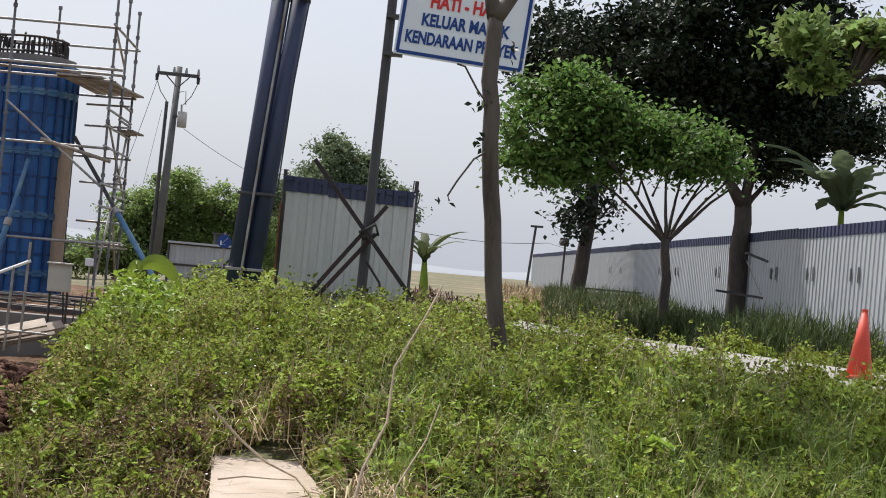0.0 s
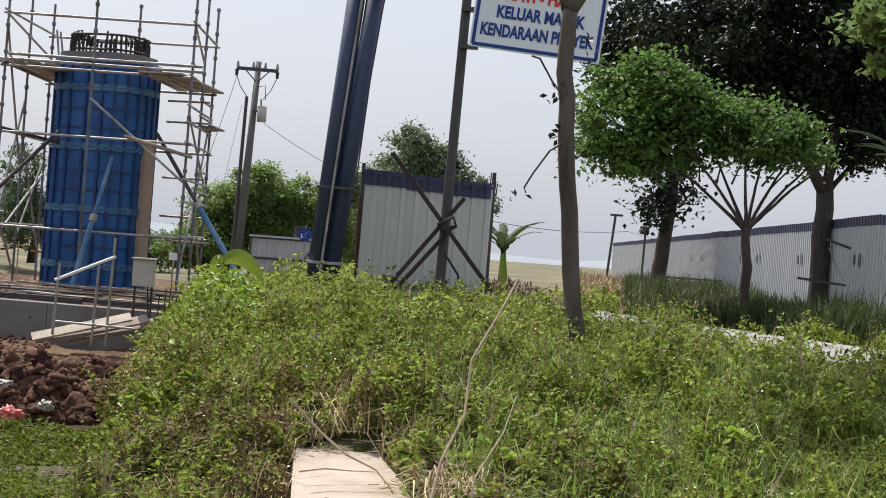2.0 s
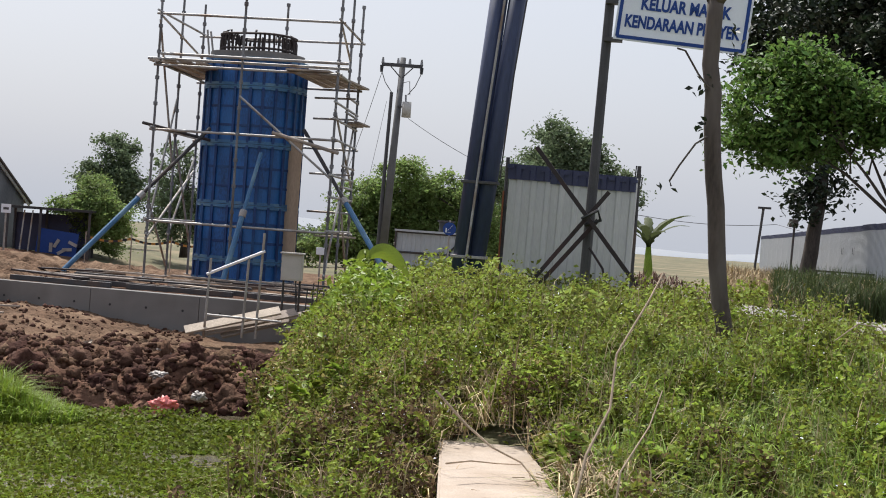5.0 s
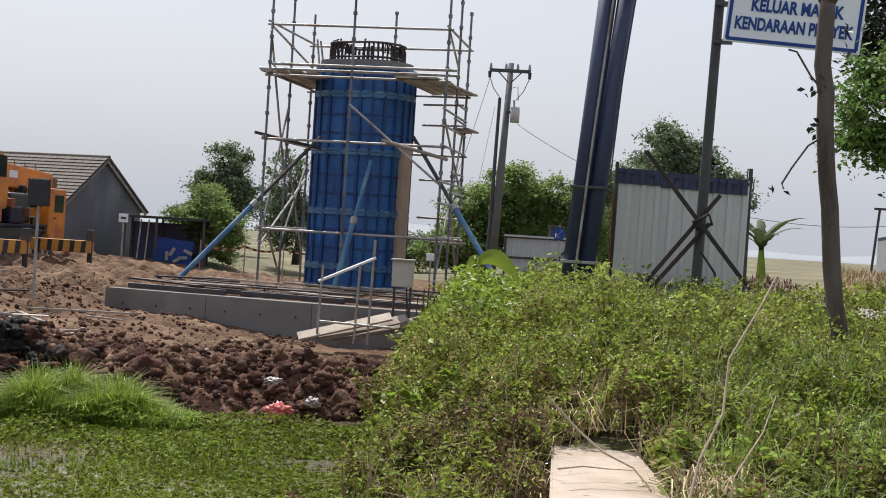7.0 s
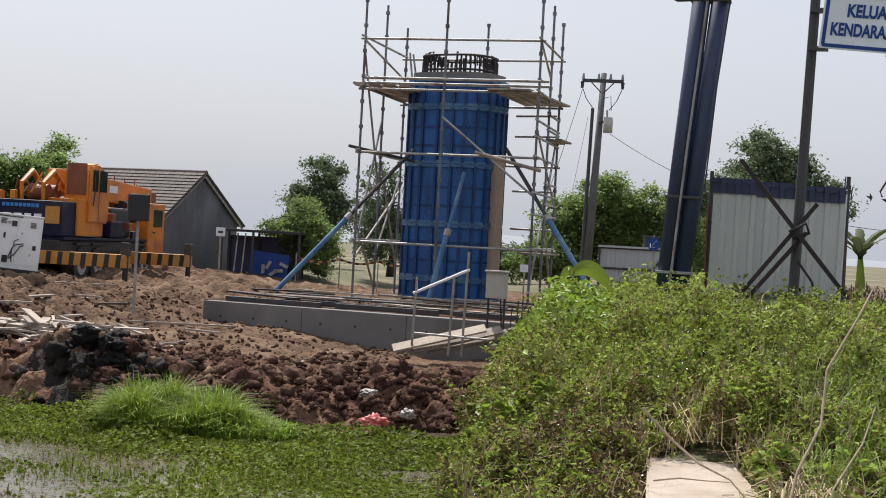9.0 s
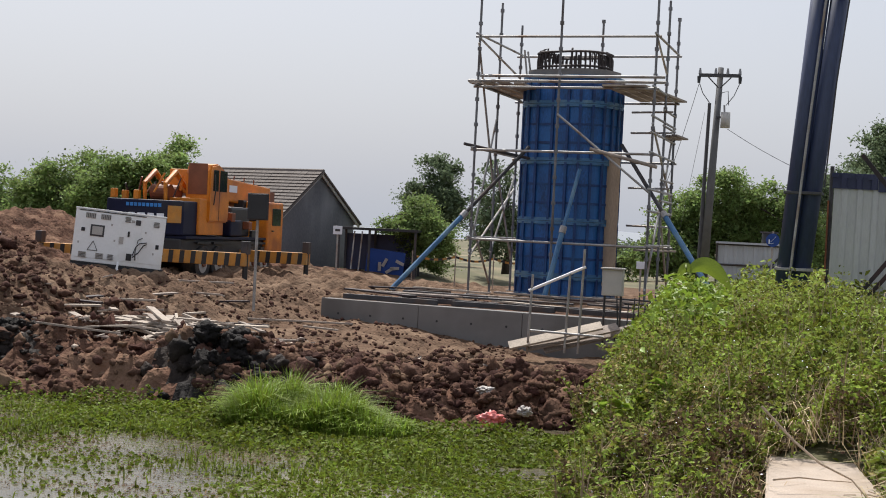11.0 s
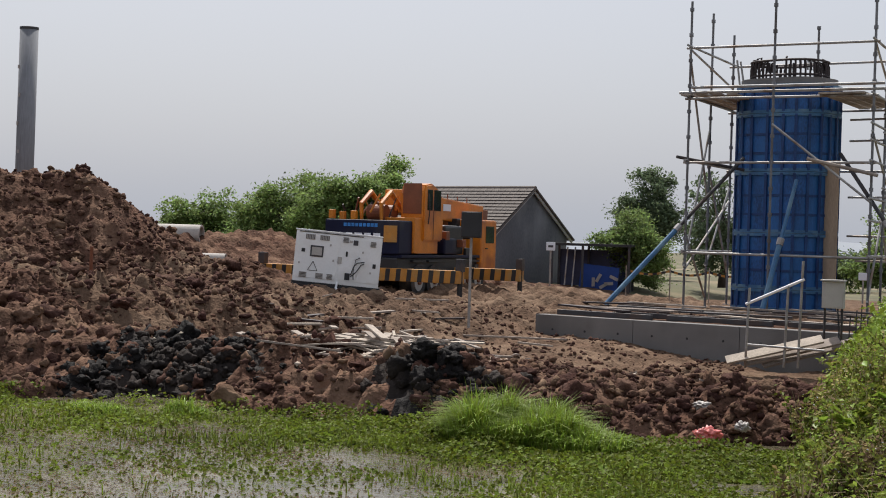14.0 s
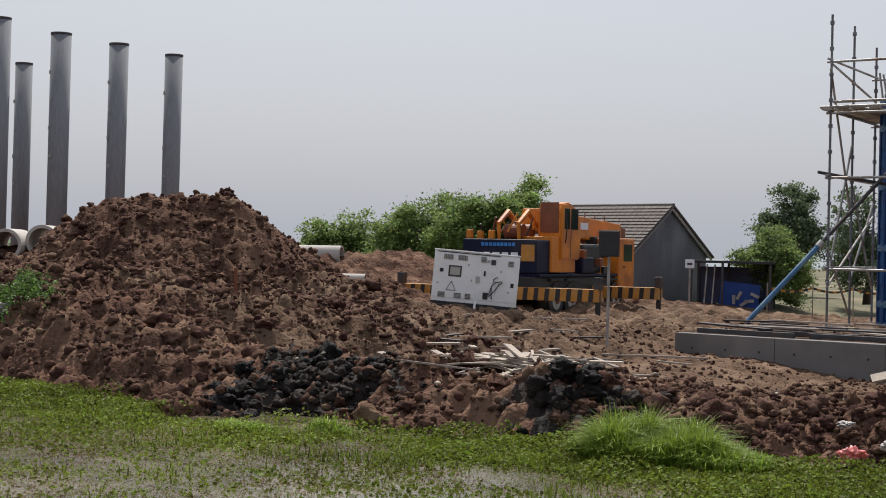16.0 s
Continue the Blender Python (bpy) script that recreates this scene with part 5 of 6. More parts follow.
    for k in range(10):
        a = Vector((random.uniform(0.6, 1.2), random.uniform(3.2, 5.4), random.uniform(1.3, 2.0)))
        part("machinery_block", box(bmesh.new(), *a, random.uniform(0.1, 0.35), random.uniform(0.15, 0.4), random.uniform(0.12, 0.4), bevel=0.02), random.choice((M_BLACK, M_CRANEBLUE, M_RUST)), t)
    part("hook_block", box(bmesh.new(), 0.35, 5.9, 2.2, 0.35, 0.3, 0.5, bevel=0.05), M_BLACK, t)


crane()


# ---- small fittings of the building site ----
def board_on_post(name, label, place, w, h, z, material, turn=0, post_m=M_TUBE, thick=0.05):
    t = thing(name, label, "sign", place, turn)
    part("post", rod(bmesh.new(), (0, 0, 0), (0, 0, z - 0.0), 0.032, sides=10), post_m, t)
    part("board", box(bmesh.new(), 0, -0.05, z + h / 2 - 0.1, w, thick, h, bevel=0.008), material, t)
    return t


p = far_at(28.7, 32, -0.15)
b = board_on_post("floodlight_post", "black flat board on a thin grey post", p, 0.42, 0.54, 2.1, M_BLACK, 25)
part("frame", box(bmesh.new(), 0, -0.02, 2.27, 0.46, 0.03, 0.58, bevel=0.01), M_TUBE_D, b)
p = far_at(25.57, 52, -0.25)
b = board_on_post("small_sign", "small white sign on a thin post", p, 0.32, 0.3, 1.82, M_SIGNWHITE, 22)
part("dark_mark", box(bmesh.new(), 0, -0.08, 1.87, 0.18, 0.01, 0.08), M_POST, b)
b = board_on_post("small_sign", "small white sign on a thin post beside the pier", at(13.6, 50, 0.0), 0.3, 0.25, 0.9, M_SIGNWHITE, 10)

t = thing("arrow_sign", "round blue road sign with a white arrow", "sign", at(8.57, 48, 0.4), 8)
part("post", rod(bmesh.new(), (0, 0, 0), (0, 0, 1.9), 0.03), M_TUBE, t)
disc = part("disc", rod(bmesh.new(), (0, -0.05, 1.6), (0, -0.03, 1.6), 0.22, sides=28), M_SIGNBLUE, t)
bm = bmesh.new()
bar(bm, (0.1, -0.058, 1.72), (-0.06, -0.058, 1.54), 0.05, 0.008)
bar(bm, (-0.11, -0.058, 1.62), (-0.11, -0.058, 1.48), 0.04, 0.008)
bar(bm, (-0.11, -0.058, 1.49), (0.04, -0.058, 1.49), 0.04, 0.008)
part("arrow", bm, M_SIGNWHITE, disc)

t = thing("site_cabin", "low white sheet metal cabin with a dark frame", "cabin", at(9.3, 50, 0.25), 8)
part("wall_sheet", corrugated(2.3, 1.55, 0.3, 0.02), M_SHEET_W, t)
part("roof", box(bmesh.new(), 0, 0.8, 1.6, 2.5, 1.9, 0.07), M_SHEET_W, t)
part("side_sheet", box(bmesh.new(), -1.15, 0.8, 0.78, 0.03, 1.6, 1.55), M_SHEET_W, t)
part("side_sheet", box(bmesh.new(), 1.15, 0.8, 0.78, 0.03, 1.6, 1.55), M_SHEET_W, t)
for a, c in (((-1.2, 0), (-1.2, 1.6)), ((1.2, 0), (1.2, 1.6)), ((-1.2, 1.55), (1.2, 1.55)), ((-0.2, 0), (1.1, 1.4)), ((-1.2, 0.85), (1.2, 0.85))):
    part("frame_tube", rod(bmesh.new(), (a[0], -0.06, a[1]), (c[0], -0.06, c[1]), 0.035), M_TUBE_D, t)
part("tank", rod(bmesh.new(), (0.5, 0.8, 1.63), (0.5, 0.8, 2.0), 0.25, sides=18), M_BLACK, t)
part("tank_stand", box(bmesh.new(), 0.5, 0.8, 2.02, 0.62, 0.5, 0.05), M_TUBE_D, t)

# handrail, power box and gangplanks at the end of the footing
t = thing("handrail", "pale tube handrail on thin posts beside the gangplanks", "rail", (0, 0, 0))
part("rail", rod(bmesh.new(), (-9.5, 29.25, 0.6), (-8.36, 29.6, 1.17), 0.032), M_WHITE, t, "pale sloping rail")
for x, y, z0, z1 in ((-9.48, 29.27, -0.75, 0.95), (-8.72, 29.5, -0.7, 1.02), (-8.45, 29.6, -0.7, 1.55)):
    part("post", rod(bmesh.new(), (x, y, z0), (x + 0.05, y, z1), 0.028), M_TUBE, t)
part("cross_tube", rod(bmesh.new(), (-9.5, 29.3, -0.25), (-7.9, 29.6, -0.3), 0.025), M_TUBE, t)
t = thing("power_box", "pale grey electrical box on a stand", "electrical box", (-8.02, 30.65, -0.6), 8)
part("enclosure", box(bmesh.new(), 0, 0, 1.44, 0.46, 0.25, 0.58, bevel=0.012), M_BOXGREY, t)
part("door", box(bmesh.new(), 0, -0.13, 1.43, 0.4, 0.012, 0.5, bevel=0.004), M_BOXGREY, t)
part("hood", box(bmesh.new(), 0, -0.04, 1.75, 0.52, 0.34, 0.03), M_BOXGREY, t)
for x in (-0.18, 0.18):
    part("leg", rod(bmesh.new(), (x, 0.05, 0), (x, 0.05, 1.2), 0.025), M_TUBE_D, t)
part("cable", bent(bmesh.new(), [(0.1, -0.05, 1.15), (0.15, -0.1, 0.6), (0.1, -0.2, 0.1)], [0.018] * 3, 6), M_BLACK, t)
gang = mesh_of("gangplank", box(bmesh.new(), 0, 0, 0, 2.05, 0.3, 0.045, bevel=0.005), M_PLANK)
for k in range(3):
    o = new("gangplank", gang)
    o.matrix_basis = pose(-8.95 + 0.3 * k, 29.55 + 0.26 * k, -0.34 - 0.03 * k, 26, -15, 22 + 4 * k)
    tagged(o, "weathered plank laid as a ramp to the footing", "plank", "gangplanks")
t = thing("timber_stack", "small stack of sawn timber beside the footing", "timber", (-7.6, 30.2, -0.62), 12)
for k in range(6):
    part("batten", box(bmesh.new(), 0.05 * k, 0.12 * (k % 3), 0.05 + 0.09 * (k // 3), 1.1, 0.1, 0.08, Matrix.Rotation(0.06 * k, 4, "Z")), M_PLANK, t)
t = thing("rebar_bundle", "thin dark rods standing upright beside the footing", "rebar", (-7.75, 30.9, -0.6))
for k in range(5):
    part("rod", rod(bmesh.new(), (0.12 * k, 0.06 * (k % 2), 0), (0.12 * k + 0.04, 0.06 * (k % 2), 1.0 + 0.12 * (k % 3)), 0.014, sides=6), M_TUBE_D, t)

# loose boards and tubes lying on the working floor
for k in range(34):
    x, y = -15.4 + 8.3 * random.random(), 32.3 + 5.2 * random.random()
    L = random.uniform(0.8, 3.4)
    o = new("loose_board", mesh_of("loose_board", box(bmesh.new(), 0, 0, 0, L, random.choice((0.1, 0.2, 0.26)), 0.045, bevel=0.004), random.choice((M_PLANK, M_PLANK, M_WOOD_D, M_TUBE_D))))
    o.matrix_basis = pose(x, y, 0.02 + 0.006 * k, 0, random.uniform(-1, 1), random.gauss(-4, 14))
    tagged(o, "weathered board lying on the working floor", "board", "loose boards")
for k in range(5):
    o = new("steel_waler", mesh_of("steel_waler", box(bmesh.new(), 0, 0, 0, 2.6, 0.1, 0.12, bevel=0.01), M_TUBE_D))
    o.matrix_basis = pose(-13.9 + 1.45 * k, 31.95 + 0.25 * (k % 2), 0.07 + 0.02 * (k % 2), 0, 0, -5 + random.uniform(-3, 3))
    tagged(o, "dark steel beam lying along the footing edge", "beam", "steel beams")
for k in range(26):
    p = on(random.uniform(25, 37), random.uniform(27, 36), 0.06)
    o = new("loose_board", mesh_of("loose_board", box(bmesh.new(), 0, 0, 0, random.uniform(0.6, 2.4), random.choice((0.06, 0.1, 0.18)), 0.04, bevel=0.004), random.choice((M_PLANK, M_PLANK, M_WOOD_D))))
    o.matrix_basis = pose(*p, 0, random.uniform(-3, 3), random.gauss(10, 40))
    tagged(o, "weathered board lying on the level soil", "board", "loose boards")
# barrier tape between thin stakes behind the floor
t = thing("barrier_tape", "yellow and black barrier tape strung between thin stakes", "tape", (0, 0, 0))
stakes = [far_at(a_, 47.5, 0.0) for a_ in (22.6, 20.9, 19.4, 17.9)]
for p in stakes:
    part("stake", rod(bmesh.new(), (p.x, p.y, -0.1), (p.x, p.y, 1.1), 0.02, sides=6), M_PLANK, t)
for p, q in zip(stakes, stakes[1:]):
    for k in range(10):
        u, v = p.lerp(q, k / 10), p.lerp(q, (k + 1) / 10)
        z0, z1 = 0.95 - 0.12 * math.sin(math.pi * k / 10), 0.95 - 0.12 * math.sin(math.pi * (k + 1) / 10)
        part("tape_band", bar(bmesh.new(), (u.x, u.y, z0), (v.x, v.y, z1), 0.008, 0.07), M_YELLOW if k % 2 else M_BLACK, t)

# ---- concrete piles and drain pipes behind the soil heap ----
for az, d, top, r in ((46.0, 70, 10.9, 0.42), (48.09, 70, 11.3, 0.45), (50.25, 70, 11.65, 0.47), (51.59, 72, 10.4, 0.4), (52.45, 70, 12.2, 0.45)):
    p = far_at(az, d, 0)
    t = thing("concrete_pile", "tall grey round concrete pile standing upright", "pile", p, group="concrete piles")
    part("shaft", rod(bmesh.new(), (0, 0, -0.3), (0.12, 0, top), r, sides=28), M_PILE, t, smooth=False).data.shade_smooth()
    part("end_ring", rod(bmesh.new(), (0.12, 0, top - 0.05), (0.12, 0, top + 0.06), r * 1.03, sides=28), M_TUBE_D, t, "dark steel end ring")
    for k in range(4):
        part("lifting_mark", box(bmesh.new(), -r * 0.1 * (-1) ** k, -r * 0.97, top - 1.8 - 1.3 * k, 0.1, 0.08, 0.16), M_PALE, t)


def drain(place, turn, L=2.4, r=0.55, lab="pale concrete drain pipe lying on the soil"):
    t = thing("drain_pipe", lab, "pipe", place, turn, "drain pipes")
    bm = bmesh.new()
    n = 32
    ring = lambda rad, y: [bm.verts.new((rad * math.cos(2 * math.pi * k / n), y, rad * math.sin(2 * math.pi * k / n))) for k in range(n)]
    a, b, c, e = ring(r, 0), ring(r, L), ring(r * 0.8, L), ring(r * 0.8, 0)
    for u, v in ((a, b), (b, c), (c, e), (e, a)):
        for k in range(n):
            bm.faces.new((u[k], u[(k + 1) % n], v[(k + 1) % n], v[k]))
    bmesh.ops.recalc_face_normals(bm, faces=bm.faces[:])
    part("barrel", bm, M_DRAIN, t, smooth=False)


for az, d, turn, L, r in ((52.1, 51, 40, 2.5, 0.55), (50.75, 51.4, 40, 2.5, 0.55), (39.25, 46, 112, 2.0, 0.3), (38.3, 42.5, 118, 1.3, 0.2)):
    p = far_at(az, d)
    drain((p.x, p.y, ground_z(p.x, p.y) + r * 0.85), turn, L, r)

t = thing("marker_stake", "rusty thin stake standing in the soil", "stake", on(43.87, 33, -0.1))
part("stake_rod", rod(bmesh.new(), (0, 0, 0), (0.01, 0, 0.95), 0.04, sides=8), M_RUST, t)

# ---- traffic cone and roadside bits ----
t = thing("traffic_cone", "faded orange plastic traffic cone on the road edge", "cone", at(-16.35, 19.6, 0.8))
part("base", box(bmesh.new(), 0, 0, 0.02, 0.42, 0.42, 0.04, bevel=0.015), M_CONE, t)
part("body", rod(bmesh.new(), (0, 0, 0.04), (0.01, 0, 0.88), 0.17, 0.035, 28), M_CONE, t, smooth=True)
part("tip", rod(bmesh.new(), (0.01, 0, 0.87), (0.01, 0, 0.9), 0.045, 0.04, 16), M_CONE, t)

t = thing("street_lamp", "short dark street lamp with a flat square head", "lamp", at(-3.58, 70, 0.7), 0)
part("post", rod(bmesh.new(), (-0.25, 0, 0), (0, 0, 3.4), 0.06), M_TUBE_D, t)
part("head", box(bmesh.new(), 0.05, 0, 3.45, 0.6, 0.25, 0.1), M_TUBE_D, t)
t = thing("speaker_pole", "thin pole with a small dark box on top", "pole", at(-4.75, 66, 0.7), 0)
part("post", rod(bmesh.new(), (0, 0, 0), (0.05, 0, 2.6), 0.05), M_TUBE_D, t)
part("head_box", box(bmesh.new(), 0.0, -0.06, 2.72, 0.4, 0.3, 0.36, bevel=0.02), M_TUBE_D, t)
t = thing("bench", "low dark plank bench on the grassy verge", "bench", at(-6.7, 48, 0.75), 8)
part("seat", box(bmesh.new(), 0, 0, 0.75, 2.0, 0.3, 0.06), M_TUBE_D, t)
for x in (-0.85, 0.85):
    part("leg", box(bmesh.new(), x, 0, 0.36, 0.08, 0.25, 0.72), M_TUBE_D, t)
t = thing("tree_shelf", "dark boards nailed across the stout tree trunk", "board", (6.2, 30.05, 1.75), 0)
part("board", box(bmesh.new(), 0, 0, 0, 0.98, 0.1, 0.05, Matrix.Rotation(0.08, 4, "Y")), M_TUBE_D, t)
part("board", box(bmesh.new(), 0.35, 0.2, 0.8, 0.5, 0.06, 0.05, Matrix.Rotation(0.3, 4, "Y")), M_TUBE_D, t)
part("stay", rod(bmesh.new(), (0.1, 0.02, 0.7), (0.45, 0.02, 0.03), 0.012, sides=5), M_TUBE, t)

# ---- slab at the water's edge ----
a, b2, c, d2 = at(8.3, 13.4), at(4.9, 13.3), at(2.9, 10.6), at(8.25, 10.1)
bm = bmesh.new()
lo = [bm.verts.new((v.x, v.y, -0.62)) for v in (a, b2, c, d2)]
hi = [bm.verts.new((v.x, v.y, z)) for v, z in ((a, -0.13), (b2, -0.12), (c, -0.1), (d2, -0.12))]
bm.faces.new(hi[::-1])
bm.faces.new(lo)
for i in range(4):
    bm.faces.new((lo[i], lo[(i + 1) % 4], hi[(i + 1) % 4], hi[i]))
bmesh.ops.recalc_face_normals(bm, faces=bm.faces[:])
bmesh.ops.bevel(bm, geom=bm.edges[:], offset=0.02, segments=2, affect="EDGES")
slab = new("concrete_slab", mesh_of("concrete_slab", bm, M_SLAB))
tagged(slab, "pale weathered concrete slab half covered by weeds", "slab")

# low ridge on the horizon; haze is put into its pale colour and glow
bm = bmesh.new()
m_far = mat("haze_toned_ridge", (0.6, 0.62, 0.66), 1.0, bump=0, vary=0.05, scale=0.01, fine=0.02)
prev = None
for k in range(90):
    az = 70 - k * 1.2
    top = 2.4 + 0.6 * math.sin(k * 0.31) + 0.4 * math.sin(k * 1.13)
    q, r_ = at(az, 300, -2), at(az, 300, top)
    s_ = at(az, 312, -2)
    row = [bm.verts.new(v) for v in (q, r_, s_)]
    if prev:
        bm.faces.new((prev[0], row[0], row[1], prev[1]))
        bm.faces.new((prev[1], row[1], row[2], prev[2]))
    prev = row
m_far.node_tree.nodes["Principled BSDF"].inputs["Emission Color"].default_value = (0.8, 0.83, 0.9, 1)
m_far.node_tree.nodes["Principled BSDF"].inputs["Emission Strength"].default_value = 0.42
tagged(new("backdrop", mesh_of("backdrop", bm, m_far)), "low pale ridge on the horizon, haze put into its glow", "ridge", kind="structure")


# ---- plants and soil in quantity ----
def scatter(n, az0, az1, d0, d1):
    """Random places, even over the ground, between two bearings and distances."""
    az = np.radians(RNG.uniform(az0, az1, n))
    d = np.sqrt(RNG.uniform(d0 * d0, d1 * d1, n))
    return -d * np.sin(az), d * np.cos(az)


def gauss(n, az, d, sx, sy):
    c = at(az, d)
    return c.x + RNG.normal(size=n) * sx, c.y + RNG.normal(size=n) * sy


def stuff(name, me, label, category):
    return tagged(new(name, me), label, category, kind="stuff")


def on_slab(x, y, grow=0.0):
    """Where the slab lies."""
    az, d = np.degrees(np.arctan2(-x, y)), np.hypot(x, y)
    return (az > 3.2 - grow + (d - 10.3) * 0.6) & (az < 8.4 + grow) & (d < 13.3) & (d > 9)


def in_verge(x, y, edge=0.0):
    return x - np.interp(y, BANK_Y, BANK_X) + 0.35 * fractal(x, y, 1.2, 2, 44) > edge


def off_road(x, y):
    edge = np.interp(y, [p[1] for p in ROAD_FAR], [p[0] for p in ROAD_FAR])
    return (x < edge - 4.0) | (x > edge + 0.15)


def canopy(x, y):
    """Height of the weeds above the ground, in humps."""
    d = np.hypot(x, y)
    h = 0.46 + 0.17 * fractal(x, y, 1.6, 2, 51) + 0.42 * fractal(x, y, 0.45, 2, 57)
    return np.clip(h, 0.1, 1.0) * np.interp(d, [9, 13, 20, 30], [0.8, 1.0, 1.0, 0.9]) * (1 - 0.15 * smooth(-0.5, 1.5, x) * smooth(14, 16.5, d))


def weed_layer(n, az0, az1, d0, d1, size, material, name, label, low=0.0, up=0.35, thin=None, slim=0.55, lift=1.0):
    x, y = scatter(n, az0, az1, d0, d1)
    keep = in_verge(x, y) & off_road(x, y) & ~on_slab(x, y)
    if thin is not None:
        keep &= thin(x, y)
    x, y = x[keep], y[keep]
    f = np.maximum(low, RNG.random(len(x)) ** 0.45)
    z = height(x, y) + canopy(x, y) * f * lift
    return stuff(name, leaf_mesh(name, np.stack([x, y, z], 1), size * (0.5 + RNG.random(len(x))), material, up, slim), label, "weeds")


weed_layer(215000, -19.5, 19, 9.3, 16.5, 0.066, M_WEED, "verge_weeds", "dense low green weeds with small leaves covering the verge", thin=lambda x, y: fractal(x, y, 0.3, 2, 61) > -0.16)
weed_layer(88000, -19.5, 17, 16.0, 25, 0.09, M_WEED, "verge_weeds", "dense green weeds covering the verge towards the road")
weed_layer(30000, -4, 16, 24.0, 34, 0.11, M_WEED, "verge_weeds", "green weeds growing round the fence and posts")
patch = lambda x, y: fractal(x, y, 2.2, 3, 71) > 0.15
weed_layer(50000, -8, 19, 9.3, 18, 0.062, M_WEED_Y, "yellowing_weeds", "yellowing weeds among the green ones", 0.3, thin=patch)
weed_layer(26000, 8.5, 19, 9.3, 22, 0.05, M_WEED_Y, "yellowing_weeds", "olive and yellowing weeds along the pond edge", 0.5)
weed_layer(5200, -10, 17, 9.6, 17, 0.17, M_GRASS, "broad_leaves", "broad bright leaves among the weeds", 0.85, 0.9, thin=lambda x, y: fractal(x, y, 1.3, 2, 77) > 0.5, slim=0.8, lift=1.06)
# dead brown leaves, also standing in for dark shade between the weeds
weed_layer(34000, -5, 6, 9.4, 13.5, 0.05, M_DEAD, "dead_weeds", "brown dead weeds, darkening a gap of shade among the green ones", 0.2, thin=lambda x, y: fractal(x, y, 0.9, 2, 83) > -0.1)
weed_layer(34000, 7, 19, 9.4, 14.5, 0.05, M_DEAD, "dead_weeds", "brown dead weeds near the pond", 0.2, thin=lambda x, y: fractal(x, y, 0.9, 2, 87) > -0.15)
weed_layer(3200, -12, 16, 10, 21, 0.022, M_SIGNWHITE, "weed_flowers", "tiny white flowers scattered over the weeds", 0.9, 0.8, lift=1.06)

# taller sprigs that stand out of the weeds
x, y = scatter(2600, -19, 18, 9.8, 22)
keep = in_verge(x, y) & off_road(x, y) & ~on_slab(x, y, 0.4)
x, y = x[keep], y[keep]
n_s = len(x)
lean_x, lean_y, tall = RNG.normal(size=n_s) * 0.18, RNG.normal(size=n_s) * 0.18, RNG.uniform(0.2, 0.58, n_s)
f = RNG.random((n_s, 26))
foot = height(x, y) + canopy(x, y) * 0.7
pos = np.stack([x[:, None] + lean_x[:, None] * f + RNG.normal(size=f.shape) * 0.035, y[:, None] + lean_y[:, None] * f + RNG.normal(size=f.shape) * 0.035, foot[:, None] + tall[:, None] * f], -1).reshape(-1, 3)
stuff("weed_sprigs", leaf_mesh("weed_sprigs", pos, 0.055 * (0.6 + 0.8 * RNG.random(len(pos))), M_WEED, 0.3), "leafy sprigs standing above the weeds", "weeds")
stems_ = np.stack([x, y, foot - 0.15], 1)
stuff("weed_stems", blade_mesh("weed_stems", np.repeat(stems_, 2, 0) + RNG.normal(size=(2 * n_s, 3)) * 0.02, np.repeat(tall, 2) + 0.15, 0.012, M_STRAW, 0.5), "thin pale weed stems", "weeds")

# taller bright bush at the end of the verge
x, y = gauss(15000, 12.0, 25.0, 0.8, 1.7)
x -= (y - 24.5) * 0.22
keep = in_verge(x, y, 0.1)
x, y = x[keep], y[keep]
z = height(x, y) + (1.1 + 0.35 * fractal(x, y, 0.6, 2, 61)) * np.exp(-((x + 5.3 + (y - 24.5) * 0.22) ** 2) / 1.4) * RNG.random(len(x)) ** 0.4
stuff("bright_bush", leaf_mesh("bright_bush", np.stack([x, y, z], 1), 0.11 * (0.5 + RNG.random(len(x))), M_GRASS, 0.4), "taller bright green bush at the end of the verge", "bush")

# grass towards the road side, with dry blades
x, y = scatter(32000, -19.5, 3, 9.4, 16.5)
keep = in_verge(x, y) & off_road(x, y) & ~on_slab(x, y) & (RNG.random(len(x)) < np.interp(np.degrees(np.arctan2(-x, y)), [-18, -6, 3], [1, 0.7, 0.15]))
x, y = x[keep], y[keep]
stuff("verge_grass", blade_mesh("verge_grass", np.stack([x, y, height(x, y) + canopy(x, y) * 0.25], 1), RNG.uniform(0.3, 0.75, len(x)), 0.015, M_VGRASS, 1.5), "long green grass blades bending over the verge", "grass")
x, y = scatter(7000, -19, 18, 9.4, 15)
keep = in_verge(x, y) & ~on_slab(x, y)
x, y = x[keep], y[keep]
stuff("dry_stalks", blade_mesh("dry_stalks", np.stack([x, y, height(x, y) + canopy(x, y) * 0.3], 1), RNG.uniform(0.2, 0.6, len(x)), 0.011, M_STRAW, 1.6), "dry straw-coloured stalks among the weeds", "grass")

x, y = scatter(1000, 0.2, 4.4, 9.6, 11.4)
keep = ~on_slab(x, y)
x, y = x[keep], y[keep]
stuff("dry_tangle", blade_mesh("dry_tangle", np.stack([x, y, height(x, y) + 0.15 + 0.25 * RNG.random(len(x))], 1), RNG.uniform(0.1, 0.4, len(x)), 0.013, M_STRAW, 2.6), "tangle of dead straw beside the slab", "grass")

# long dry vines and a tall bare stalk
def vine(pts, r, label):
    pts = [Vector(p) for p in pts]
    o = new("dry_vine", mesh_of("dry_vine", bent(bmesh.new(), pts, [r * (1 - 0.6 * k / len(pts)) for k in range(len(pts))], 6), M_TWIG))
    tagged(o, label, "vine", "dry vines")


